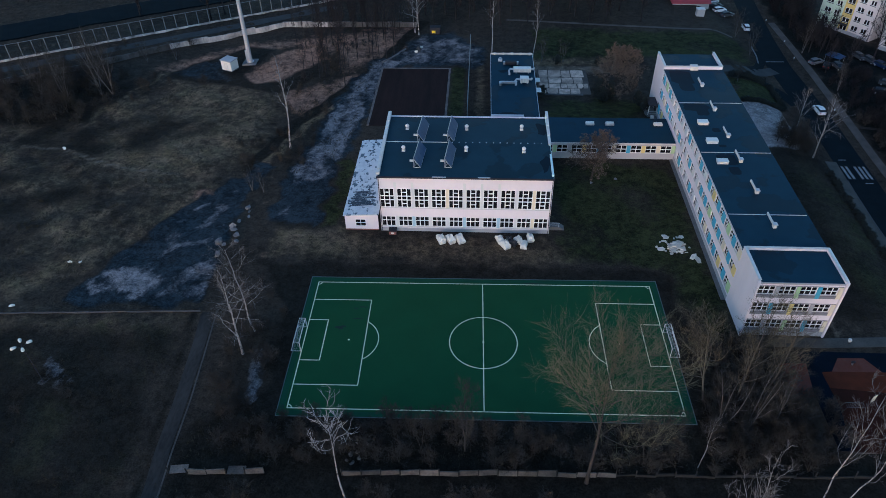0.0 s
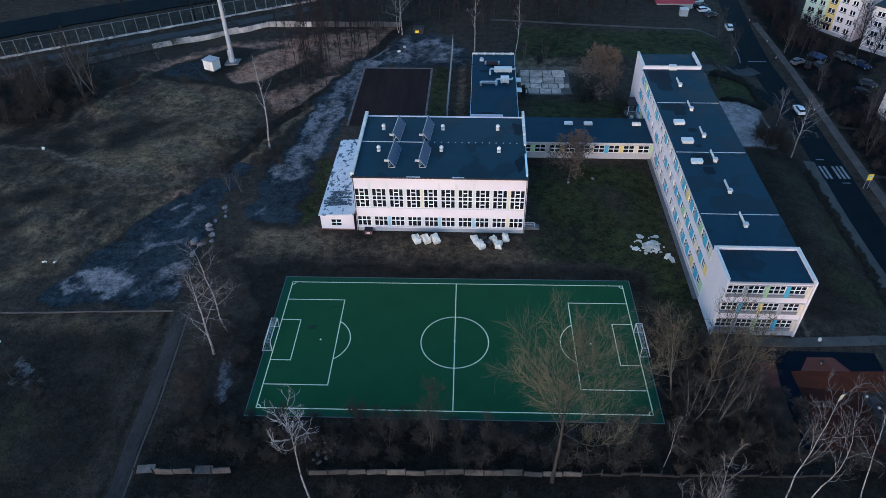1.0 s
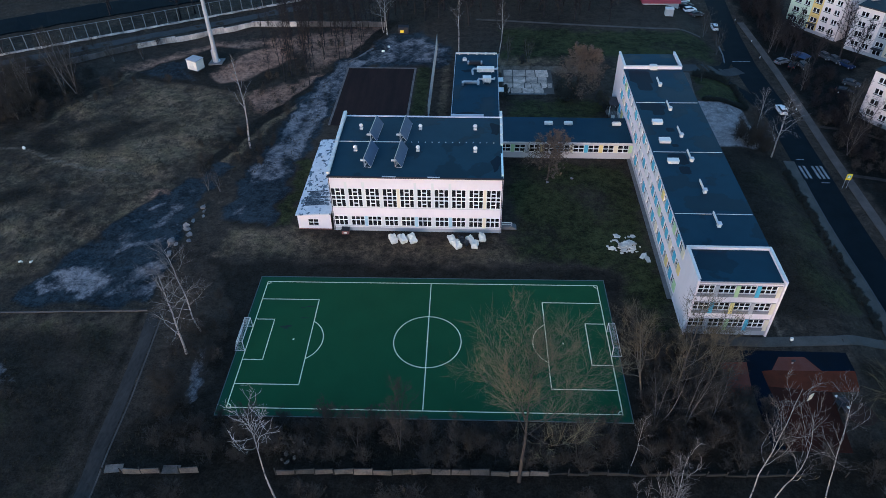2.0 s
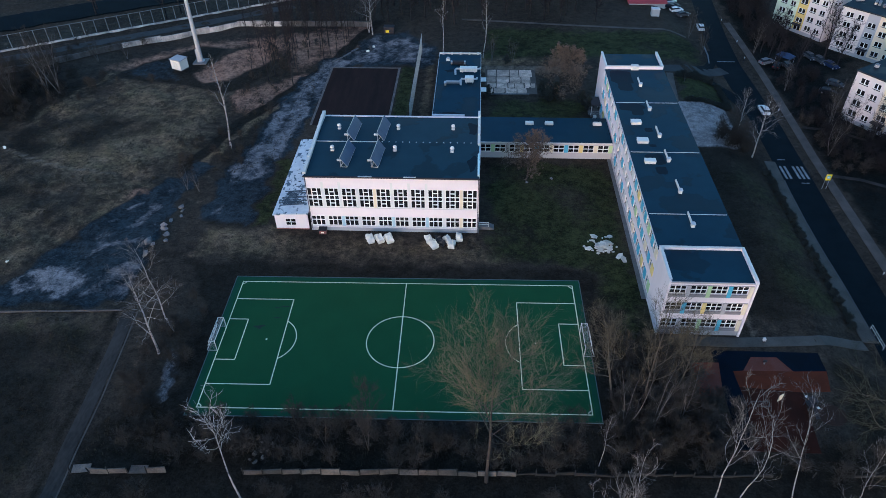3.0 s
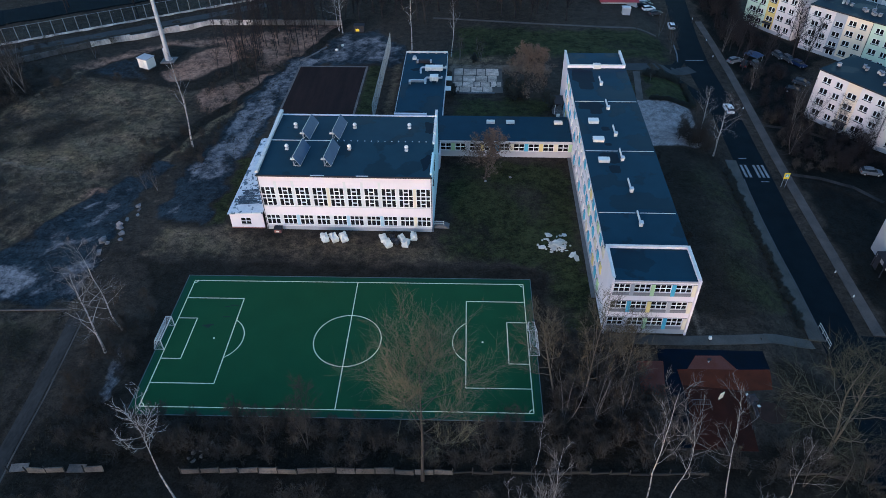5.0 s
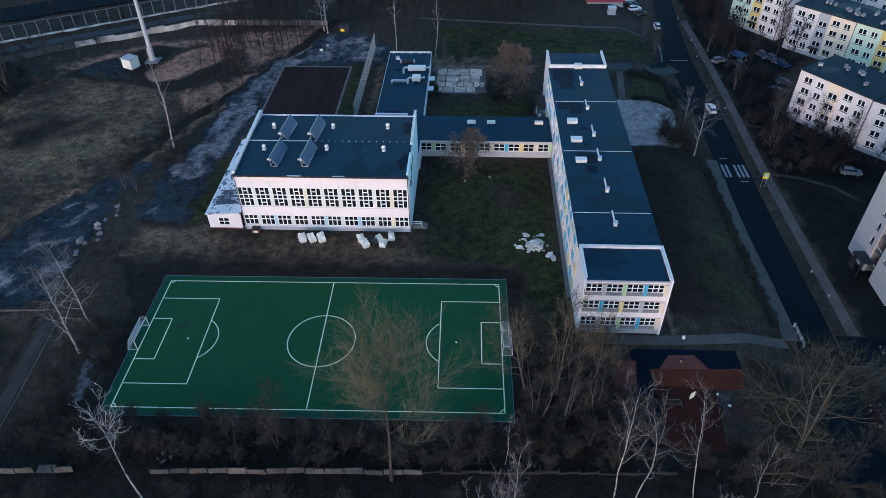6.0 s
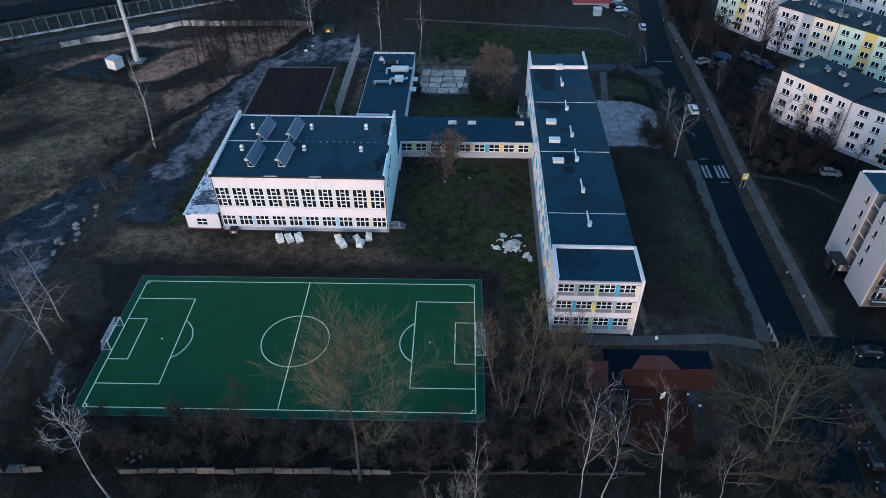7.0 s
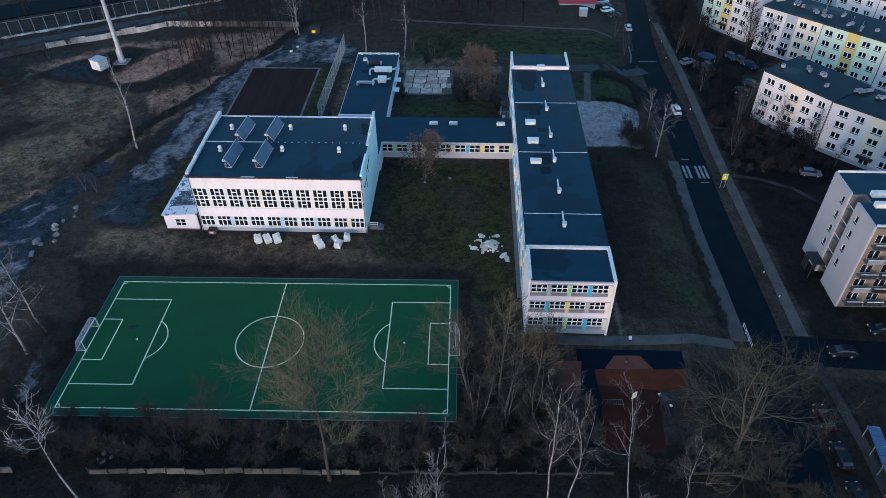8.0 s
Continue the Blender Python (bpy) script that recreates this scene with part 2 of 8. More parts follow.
SIGN_YELLOW = material("yellow_sign_sheet", (0.85, 0.62, 0.02), 0.5, (0.7, 0.5, 0.02), 1.0, 0.4, 6.0, 0.0)
TYRE = material("tyre_rubber", (0.0194, 0.02, 0.0218), 0.85, (0.0291, 0.03, 0.0327), 3.0, 0.5, 9.0, 0.1)
LAMP_GLASS = material("lamp_lens", (0.6, 0.6, 0.58), 0.15, (0.5, 0.5, 0.5), 3.0, 0.5, 9.0, 0.0)
TAIL_LENS = material("red_tail_lens", (0.35, 0.02, 0.02), 0.2, (0.2425, 0.02, 0.0218), 3.0, 0.5, 9.0, 0.0)
BLUE_TARP = material("blue_tarpaulin", (0.0035, 0.036, 0.110), 0.6, (0.0035, 0.022, 0.070), 1.0, 0.6, 6.0, 0.2)


def glass(name, tint=(0.85, 0.9, 0.92), through_share=0.8, bend=1.45):
    m = bpy.data.materials.new(name)
    m.use_nodes = True
    b = m.node_tree.nodes["Principled BSDF"]
    b.inputs["Base Color"].default_value = (*tint, 1)
    b.inputs["Roughness"].default_value = 0.03
    b.inputs["Transmission Weight"].default_value = through_share
    b.inputs["IOR"].default_value = bend
    return m


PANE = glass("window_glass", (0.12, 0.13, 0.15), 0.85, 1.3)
BAND_GREY = material("dark_grey_facade_band", (0.24, 0.24, 0.26), 0.8, (0.17, 0.17, 0.185), 0.8, 0.6, 7.0, 0.05)
LIGHT_RENDER = material("grey_white_render", (0.50, 0.48, 0.49), 0.85, (0.42, 0.40, 0.41), 0.4, 0.6, 7.0, 0.06)
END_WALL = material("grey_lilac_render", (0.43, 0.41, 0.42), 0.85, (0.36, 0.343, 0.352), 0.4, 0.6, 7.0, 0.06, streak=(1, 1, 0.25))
RAIL_STEEL = material("dull_barrier_steel", (0.17, 0.18, 0.19), 0.6, (0.10, 0.11, 0.12), 1.0, 0.6, 6.0, 0.05)
DULL_WALL = material("dull_white_render", (0.745, 0.675, 0.655), 0.85, (0.62, 0.56, 0.545), 0.4, 0.6, 7.0, 0.06, streak=(1, 1, 0.25))
BARRIER = glass("clear_barrier_sheet", (0.92, 0.95, 0.96), 1.0, 1.08)
CAR_GLASS = material("car_glass", (0.0194, 0.024, 0.03052), 0.06, (0.0194, 0.02, 0.0218), 1.0, 0.2, 3.0, 0.0)


def car_paint(name, colour):
    return material(name, colour, 0.35, [c * 0.85 for c in colour], 0.8, 0.4, 6.0, 0.0, spec=0.12)


PAINTS = {
    "white": car_paint("white_car_paint", (0.8, 0.8, 0.8)),
    "silver": car_paint("silver_car_paint", (0.058, 0.064, 0.072)),
    "pale": car_paint("pale_grey_car_paint", (0.15, 0.16, 0.175)),
    "dark": car_paint("dark_car_paint", (0.0097, 0.012, 0.01744)),
    "wine": car_paint("dark_red_car_paint", (0.022, 0.005, 0.007)),
    "blue": car_paint("blue_car_paint", (0.00776, 0.022, 0.0654)),
}

# ---- builders ----
def add_box(bm, x0, y0, z0, x1, y1, z1):
    v = [bm.verts.new(p) for p in ((x0, y0, z0), (x1, y0, z0), (x1, y1, z0), (x0, y1, z0), (x0, y0, z1), (x1, y0, z1), (x1, y1, z1), (x0, y1, z1))]
    for f in ((3, 2, 1, 0), (4, 5, 6, 7), (0, 1, 5, 4), (1, 2, 6, 5), (2, 3, 7, 6), (3, 0, 4, 7)):
        bm.faces.new([v[i] for i in f])


def box_bm(*boxes):
    bm = bmesh.new()
    for b in boxes:
        add_box(bm, *b)
    return bm


def add_tube(bm, points, radii, sides=8, cap=True):
    """A tube along points, with a radius at each."""
    rings = []
    pts = [Vector(p) for p in points]
    for i, p in enumerate(pts):
        d = (pts[min(i + 1, len(pts) - 1)] - pts[max(i - 1, 0)]).normalized()
        side = d.cross(Vector((0, 0, 1)) if abs(d.z) < 0.9 else Vector((1, 0, 0))).normalized()
        up = side.cross(d)
        rings.append([bm.verts.new(p + (side * math.cos(a) + up * math.sin(a)) * radii[i]) for a in (2 * math.pi * k / sides for k in range(sides))])
    for a, b in zip(rings, rings[1:]):
        for k in range(sides):
            bm.faces.new((a[k], a[(k + 1) % sides], b[(k + 1) % sides], b[k]))
    if cap:
        bm.faces.new(rings[0][::-1])
        bm.faces.new(rings[-1])


def tube_bm(*tubes, sides=8):
    bm = bmesh.new()
    for points, radii in tubes:
        add_tube(bm, points, radii, sides)
    return bm


def prism_bm(outline, z0, z1):
    """A plate over an outline given anticlockwise."""
    bm = bmesh.new()
    low = [bm.verts.new((x, y, z0)) for x, y in outline]
    high = [bm.verts.new((x, y, z1)) for x, y in outline]
    bm.faces.new(low[::-1])
    bm.faces.new(high)
    n = len(outline)
    for i in range(n):
        bm.faces.new((low[i], low[(i + 1) % n], high[(i + 1) % n], high[i]))
    return bm


def plate_bm(x0, x1, z0, z1, y0, y1, holes):
    """One welded plate with rectangular holes (x0, z0, x1, z1) through it."""
    xs = sorted({x0, x1, *[h[0] for h in holes], *[h[2] for h in holes]})
    zs = sorted({z0, z1, *[h[1] for h in holes], *[h[3] for h in holes]})
    bm, made = bmesh.new(), {}

    def vert(i, j, k):
        if (i, j, k) not in made:
            made[i, j, k] = bm.verts.new((xs[i], (y0, y1)[k], zs[j]))
        return made[i, j, k]

    def full(i, j):
        if not (0 <= i < len(xs) - 1 and 0 <= j < len(zs) - 1):
            return False
        x, z = (xs[i] + xs[i + 1]) / 2, (zs[j] + zs[j + 1]) / 2
        return not any(h[0] < x < h[2] and h[1] < z < h[3] for h in holes)

    for i in range(len(xs) - 1):
        for j in range(len(zs) - 1):
            if not full(i, j):
                continue
            for k in (0, 1):
                bm.faces.new((vert(i, j, k), vert(i + 1, j, k), vert(i + 1, j + 1, k), vert(i, j + 1, k)))
            for (di, dj), (a, b) in (((-1, 0), ((0, 0), (0, 1))), ((1, 0), ((1, 0), (1, 1))), ((0, -1), ((0, 0), (1, 0))), ((0, 1), ((0, 1), (1, 1)))):
                if not full(i + di, j + dj):
                    bm.faces.new((vert(i + a[0], j + a[1], 0), vert(i + b[0], j + b[1], 0), vert(i + b[0], j + b[1], 1), vert(i + a[0], j + a[1], 1)))
    return bm


def to_mesh(name, bm, mat, bevel=0.0):
    if bevel:
        bmesh.ops.bevel(bm, geom=bm.edges[:], offset=bevel, segments=1, affect="EDGES")
    bmesh.ops.recalc_face_normals(bm, faces=bm.faces[:])
    me = bpy.data.meshes.new(name)
    bm.to_mesh(me)
    bm.free()
    me.materials.append(mat)
    return me


def part(name, bm, mat, parent, label="", m=None, bevel=0.0):
    """One mesh object under a thing or a part; bm may be a finished mesh."""
    ob = new(name, bm if isinstance(bm, bpy.types.Mesh) else to_mesh(name, bm, mat, bevel))
    ob.parent = parent
    if m is not None:
        ob.matrix_basis = m
    if label:
        ob["label"] = label
    return ob


def thing(name, label, category, m, group="", kind=""):
    ob = new(name)
    ob.empty_display_size = 0.3
    ob.matrix_basis = m
    return tagged(ob, label, category, group, kind)


def solid(name, bm, mat, label, category, m=None, group="", kind="", bevel=0.0):
    """A thing that is one mesh."""
    ob = new(name, bm if isinstance(bm, bpy.types.Mesh) else to_mesh(name, bm, mat, bevel))
    if m is not None:
        ob.matrix_basis = m
    return tagged(ob, label, category, group, kind)


def raw_mesh(name, verts, faces, mat, smooth=False):
    me = bpy.data.meshes.new(name)
    me.from_pydata(verts, [], faces)
    me.materials.append(mat)
    if smooth:
        me.shade_smooth()
    return me


# ---- terrain ----
def smooth(a, b, v):
    t = np.clip((v - a) / (b - a), 0, 1)
    return t * t * (3 - 2 * t)


def waves(x, y, size):
    """A cheap smooth noise between about -1 and 1."""
    a, b = x / size, y / size
    return (np.sin(a * 1.7 + 1.3 * np.sin(b * 1.1)) + np.sin(b * 2.1 + 1.7 * np.sin(a * 0.9 + 2)) + np.sin((a + b) * 1.3 + np.sin(a * 2.3 - b))) / 3


def ground_z(x, y):
    x, y = np.asarray(x, float), np.asarray(y, float)
    drop = -3.2 * smooth(62.5, 74, x)
    wild = np.maximum(smooth(-46, -56, x), smooth(-18, -28, y) * smooth(72, 60, x))
    return drop + wild * (0.16 * waves(x, y, 4.0) + 0.10 * waves(y, x, 1.7))


def gz(x, y):
    return float(ground_z(x, y))


def polygon_mask(X, Y, corners, soft):
    """1 inside the outline, 0 outside, over a border of that width."""
    inside = np.zeros(X.shape, bool)
    gap = np.full(X.shape, 1e9)
    for (ax, ay), (bx, by) in zip(corners, corners[1:] + corners[:1]):
        cross = (ay > Y) != (by > Y)
        with np.errstate(divide="ignore", invalid="ignore"):
            inside ^= cross & (X < (bx - ax) * (Y - ay) / ((by - ay) or 1e-9) + ax)
        gap = np.minimum(gap, segment_gap(X, Y, ax, ay, bx, by))
    return np.clip(0.5 - np.where(inside, -gap, gap) / soft, 0, 1)


def segment_gap(X, Y, ax, ay, bx, by):
    dx, dy = bx - ax, by - ay
    t = np.clip(((X - ax) * dx + (Y - ay) * dy) / (dx * dx + dy * dy), 0, 1)
    return np.hypot(X - ax - t * dx, Y - ay - t * dy)


def track_mask(X, Y, points, half, soft):
    gap = np.full(X.shape, 1e9)
    for a, b in zip(points, points[1:]):
        gap = np.minimum(gap, segment_gap(X, Y, *a, *b))
    return np.clip(0.5 - (gap - half) / soft, 0, 1)


def most(*masks):
    out = masks[0]
    for m in masks[1:]:
        out = np.maximum(out, m)
    return out


def build_ground():
    step = 1.0
    xs = np.concatenate(([-4500, -1500, -600, -300, -200], np.arange(-160, 160.5, step), [200, 300, 600, 1500, 4500]))
    ys = np.concatenate(([-4500, -1500, -500, -200, -100], np.arange(-58, 190.5, step), [230, 320, 600, 1500, 4500]))
    X, Y = np.meshgrid(xs, ys)
    Z = ground_z(X, Y)
    w, h = len(xs), len(ys)
    verts = np.stack([X.ravel(), Y.ravel(), Z.ravel()], 1)
    i = np.arange(w * h).reshape(h, w)
    faces = np.stack([i[:-1, :-1].ravel(), i[:-1, 1:].ravel(), i[1:, 1:].ravel(), i[1:, :-1].ravel()], 1)
    wobble = 1.4 * waves(X, Y, 2.6) + 0.8 * waves(Y, X, 1.1)
    U, V = X + wobble, Y + 1.2 * waves(Y + 7, X, 2.2)
    DITCH = [(-49.5, 46), (-43.0, 66), (-37.2, 75.6), (-31.4, 88.5), (-26.2, 101), (-22.4, 113), (-18, 124)]
    BANK = [(-47.4, 45), (-40.8, 65), (-35.0, 75), (-29.4, 87.5), (-24.6, 99.5)]
    ROAD = [(-36, 46), (-33.2, 60), (-31.6, 74), (-28.9, 86), (-26.0, 96)]
    YARD = [(-71, 5.4), (-66.1, 15.4), (-58.2, 33), (-51.6, 41), (-47.5, 49), (-44.2, 47), (-46.5, 37), (-47.4, 21), (-46.5, 14.6), (-47, 6.4)]
    zones = {
        # withered meadow with olive grass
        "dry": np.clip(most(
            polygon_mask(U, V, [(-150, 45), (-75, 15), (-48, 45), (-46, 60), (-52, 78), (-75, 82), (-95, 80), (-150, 70)], 12) * (0.34 + 0.38 * waves(X, Y, 6) + 0.38 * waves(Y, X + 9, 2.0)),
            polygon_mask(U, V, [(-78, 86), (-51, 78), (-50, 62), (-55, 47), (-66, 40), (-78, 45), (-86, 52), (-75, 69)], 9) * (0.85 + 0.45 * waves(X, Y, 3.2)),
            polygon_mask(U, V, [(-74, 52), (-70, 44), (-60, 43), (-58, 50), (-66, 55)], 5) * 1.0,
            track_mask(U, V, [(-80, 9), (-67, 22), (-58, 36)], 2.2, 5) * 0.85,
            track_mask(X, Y, [(-102, 53.6), (-92, 52.7), (-82.7, 48.3), (-74.8, 45.6), (-62.5, 43.7)], 0.5, 1.2) * 1.4,
            track_mask(U, V, [(-92.7, 58.6), (-91.4, 70.2), (-82, 89.8)], 0.6, 1.5) * 1.1,
            polygon_mask(U, V, [(-38, 20), (-21, 19.5), (-21, 25), (-30, 27), (-38, 26)], 4) * 0.8,
            track_mask(U, V, [(-20, 22), (12, 21)], 2.5, 5) * 0.55,
            track_mask(X, Y, [(-1.6, 60), (-1.4, 95)], 0.7, 1.0) * 0.8,
            track_mask(U, V, BANK, 0.9, 1.5) * 1.2,
            polygon_mask(U, V, [(-150, 4), (-47, 5), (-46, -2), (-150, -2)], 6) * 0.35,
            polygon_mask(U, V, [(8, 95), (34, 97), (34, 101), (10, 102)], 3) * 0.7), 0, 1),
        # fallen leaves
        "leaf": np.clip(most(
            polygon_mask(U, V, [(-61.5, 89), (-58, 96), (-54, 103), (-46.6, 106), (-43.0, 98), (-49, 92), (-53, 86), (-58, 84.5)], 3) * 1.3,
            polygon_mask(U, V, [(-48, 80), (-40.3, 84.4), (-31.5, 90), (-35.3, 75.7), (-42.1, 68.7), (-46.3, 72.7)], 3) * (1.45 + 0.25 * waves(X, Y, 5)),
            polygon_mask(U, V, [(-86, 92), (-66, 108), (-46, 113), (-34, 108), (-36, 96), (-42, 104), (-56, 107), (-66, 104), (-80, 92)], 4) * (0.75 + 0.3 * waves(Y, X, 4)),
            polygon_mask(U, V, [(-60, 108), (-20, 122), (-24, 106), (-36, 92), (-40, 104)], 4) * (0.75 + 0.3 * waves(X, Y, 4)),
            track_mask(U, V, [(-57, 36.4), (-53, 37.8)], 0.8, 1.5) * 1.1,
            track_mask(U, V, [(-100, 82), (-118, 80)], 3, 6) * 0.5), 0, 1),
        # green lawn
        "lawn": np.clip(most(
            polygon_mask(U, V, [(13, 20), (30, 18), (31.5, 2), (38.4, 2), (38, 50), (13, 50)], 4) * (0.65 + 0.35 * waves(X, Y, 5)),
            polygon_mask(U, V, [(13, 101), (70, 101), (71, 118), (14, 120)], 5) * (0.8 + 0.3 * waves(X, Y, 6)),
            polygon_mask(U, V, [(60.5, 79), (71, 79), (72, 85), (70.5, 91), (61, 89.5)], 2) * 0.8,
            polygon_mask(U, V, [(54, 79), (57, 79), (58, 89), (54, 89)], 1.5) * 0.5,
            polygon_mask(U, V, [(53, 8), (71, 8), (72, 55), (53, 55)], 3) * (0.22 + 0.22 * smooth(58, 66, X) + 0.3 * waves(X, Y, 5)),
            polygon_mask(U, V, [(86, 8), (92, 8), (97, 44), (87, 49)], 3) * 0.55,
            polygon_mask(U, V, [(-110, 1), (-48, 3), (-46, -30), (-110, -40)], 6) * (0.34 + 0.35 * waves(X, Y, 6)),
            polygon_mask(X, Y, [(-8.9, 64), (-5.2, 64), (-5.2, 95), (-8.9, 95)], 1.2) * 0.75,
            polygon_mask(U, V, [(-31, 28), (-27, 28), (-27, 50), (-30, 50)], 1.5) * 0.7,
            polygon_mask(U, V, [(14, 64), (36, 64), (36, 78), (14, 78)], 3) * 0.6), 0, 1),
        # wet black earth; the same tone also paints shade under trees and bushes
        "mud_shade": np.clip(most(
            polygon_mask(U, V, [(-40, -19), (32, -19), (31, 17), (10, 17), (-28, 17), (-38, 17), (-33, 8), (-32, -10)], 3) * 0.95,
            polygon_mask(X + 0.4 * wobble, Y, [(-82, 89.5), (-77, 95.6), (-71.8, 99.1), (-65, 106.5), (-57.5, 104.4), (-60, 97), (-62.5, 89.5), (-58, 84.2), (-52, 85.5), (-48, 91.5), (-43.6, 97), (-43, 89), (-47.7, 81), (-52.2, 79.3), (-64, 83.6), (-81, 86.7)], 2.0) * 0.86,
            polygon_mask(U, V, [(-108, 56), (-95, 51), (-80, 51), (-64, 55), (-62, 66), (-74, 68), (-88, 62), (-104, 66)], 8) * (0.62 + 0.45 * waves(Y, X, 4.2)),
            # ground under the thicket, darkened in its colour
            polygon_mask(U, V, [(-130, 62), (-95, 62), (-90, 76), (-88, 84), (-130, 86)], 6) * 0.85,
            polygon_mask(U, V, [(-112, 20), (-84, 22), (-72, 36), (-90, 46), (-112, 44)], 9) * (0.40 + 0.45 * waves(X + 3, Y, 4.6)),
            polygon_mask(U, V, [(-41.5, 28), (-31, 26.5), (-30, 46.5), (-41.5, 47)], 2.5) * 0.7,
            polygon_mask(U, V, [(-130, -1), (-48, 1), (-45, -50), (-130, -50)], 6) * (0.62 + 0.3 * waves(Y, X, 5)),
            polygon_mask(U, V, [(43, -50), (76, -50), (76, -6), (64, -2), (63, -18), (44, -19)], 5) * 1.1,
            # darker towards the school, painting the shade of trees and bushes
            polygon_mask(U, V, [(53, 6), (72.5, 6), (73.5, 58), (53, 57)], 3) * (0.62 - 0.4 * smooth(59, 67, X) * smooth(56, 44, Y)),
            # ground before the flats, painted dark for the trees over it
            polygon_mask(U, V, [(86, 4), (130, 4), (118, 60), (100, 74), (96, 100), (110, 108), (96, 132), (87, 132)], 4) * 1.15,
            polygon_mask(U, V, [(79, -2), (140, -6), (140, -60), (79, -60)], 3) * 1.1,
            polygon_mask(U, V, [(-41, -17), (80, -17), (80, -60), (-41, -60)], 4) * 0.85,
            polygon_mask(U, V, YARD, 2.5) * 0.9,
            track_mask(X + 0.3 * wobble, Y, DITCH, 1.3, 1.4) * 1.2,
            track_mask(X, Y, [(-47.0, 5), (-46.2, -4), (-44.8, -17.6), (-44.0, -28), (-44.2, -40)], 0.5, 1.2) * 0.8,
            polygon_mask(U, V, [(-20, 119), (72, 121), (74, 160), (-20, 190)], 6) * 0.25), 0, 1),
        # ground by the flats, the shade of its plants put into the colour
        "shaded_soil": np.clip(polygon_mask(U, V, [(86.5, 50), (97, 46), (112, 52), (106, 62), (97, 77), (100, 96), (112, 108), (98, 132), (97, 175), (88, 175), (86.8, 132)], 3) * 0.8 + polygon_mask(U, V, [(85.0, 5.4), (91.4, 5.4), (93, 13), (98, 43), (86.0, 49)], 2) * 0.62, 0, 1),
        # wet blue-grey hardcore; by the mast its blue paints the sheen on wet earth
        "wet": np.clip(most(
            polygon_mask(U, V, [(-81, 89), (-77, 95), (-70, 98), (-66, 95), (-68, 90), (-64, 86), (-72, 86)], 3) * 0.6,
            polygon_mask(U, V, [(-27, 95), (-2, 95), (0, 106), (-10, 117), (-19, 115)], 4) * 0.85,
            polygon_mask(U, V, YARD, 2) * (0.82 + 0.2 * waves(X, Y, 3.7)),
            polygon_mask(U, V, [(-41.2, 29.2), (-31.8, 28.4), (-31.6, 47.6), (-41.2, 47.4)], 2.0) * 0.95,
            track_mask(U, V, ROAD, 4.6, 2.5) * 0.85), 0, 1),
        # beaten grey-brown track
        "track": np.clip(most(
            track_mask(X, Y, [(-102, 53.6), (-92, 52.7), (-82.7, 48.3), (-74.8, 45.6), (-62.5, 43.7)], 0.4, 1.0) * 0.9,
            track_mask(X, Y, [(54.3, 3), (53.7, 14)], 0.6, 0.8) * 0.6,
            polygon_mask(X, Y, [(12, 92), (38, 92), (38, 96), (12, 96)], 1.5) * 0.7), 0, 1),
        # pale crushed stone
        "gravel": np.clip(most(
            polygon_mask(U, V, [(-67.4, 9.6), (-66.8, 13.2), (-63, 15.4), (-57.7, 14.8), (-54.4, 11.5), (-55.2, 8.1), (-58.1, 6.7), (-62.8, 8.0)], 3) * (0.74 + 0.34 * waves(X + 5, Y, 1.9) + 0.2 * waves(Y, X, 0.9)),
            polygon_mask(U, V, [(-54, 8), (-53.4, 13), (-51.6, 17), (-47.6, 18), (-46.5, 13), (-47.3, 8.4), (-50, 6.4)], 3.5) * (0.55 + 0.34 * waves(X - 0.6 * Y, Y * 0.4, 1.5)),
            polygon_mask(U, V, [(-64, 17), (-58, 32), (-50, 40), (-48, 30), (-49, 20), (-56, 17)], 4) * (0.26 + 0.36 * waves(X - Y, 0.4 * (X + Y), 1.6)),
            track_mask(U, V, ROAD, 3.8, 3.2) * (0.62 + 0.30 * waves(X * 1.6, Y * 0.45, 2.0)),
            polygon_mask(U, V, [(-40.6, 30), (-32.4, 29), (-32.2, 48), (-40.6, 48)], 2.5) * (0.20 + 0.22 * waves(X, Y * 0.5, 1.8)),
            polygon_mask(U, V, [(-27, 96), (-2, 96), (0, 106), (-10, 116), (-19, 114)], 4) * (0.45 + 0.28 * waves(X, Y, 2.7)),
            polygon_mask(X + 0.3 * wobble, Y, [(-35.6, -3.1), (-34.1, -1.8), (-32.5, -6.1), (-32.6, -13), (-34.2, -13), (-34.6, -8)], 1.8) * 0.62,
            polygon_mask(U, V, [(-69, -4), (-65, -5), (-61, -10), (-60.5, -14), (-63.5, -11.5)], 3) * 0.5), 0, 1),
        # worn paving of the yard beside the school
        "paved": np.clip(polygon_mask(X + 0.15 * wobble, Y, [(52.5, 57.5), (66.5, 58.2), (69.4, 62), (69.6, 77.8), (52.5, 77.8)], 1.2) * (0.95 + 0.2 * waves(X, Y, 2.5)), 0, 1),
    }
    me = raw_mesh("ground", verts.tolist(), faces.tolist(), ground_material(list(zones)), True)
    for name, values in zones.items():
        layer = me.attributes.new(name, "FLOAT", "POINT")
        layer.data.foreach_set("value", values.astype(np.float32).ravel())
    return tagged(new("ground", me), "dark winter ground with withered grass, muddy earth and gravel", "ground", kind="structure")


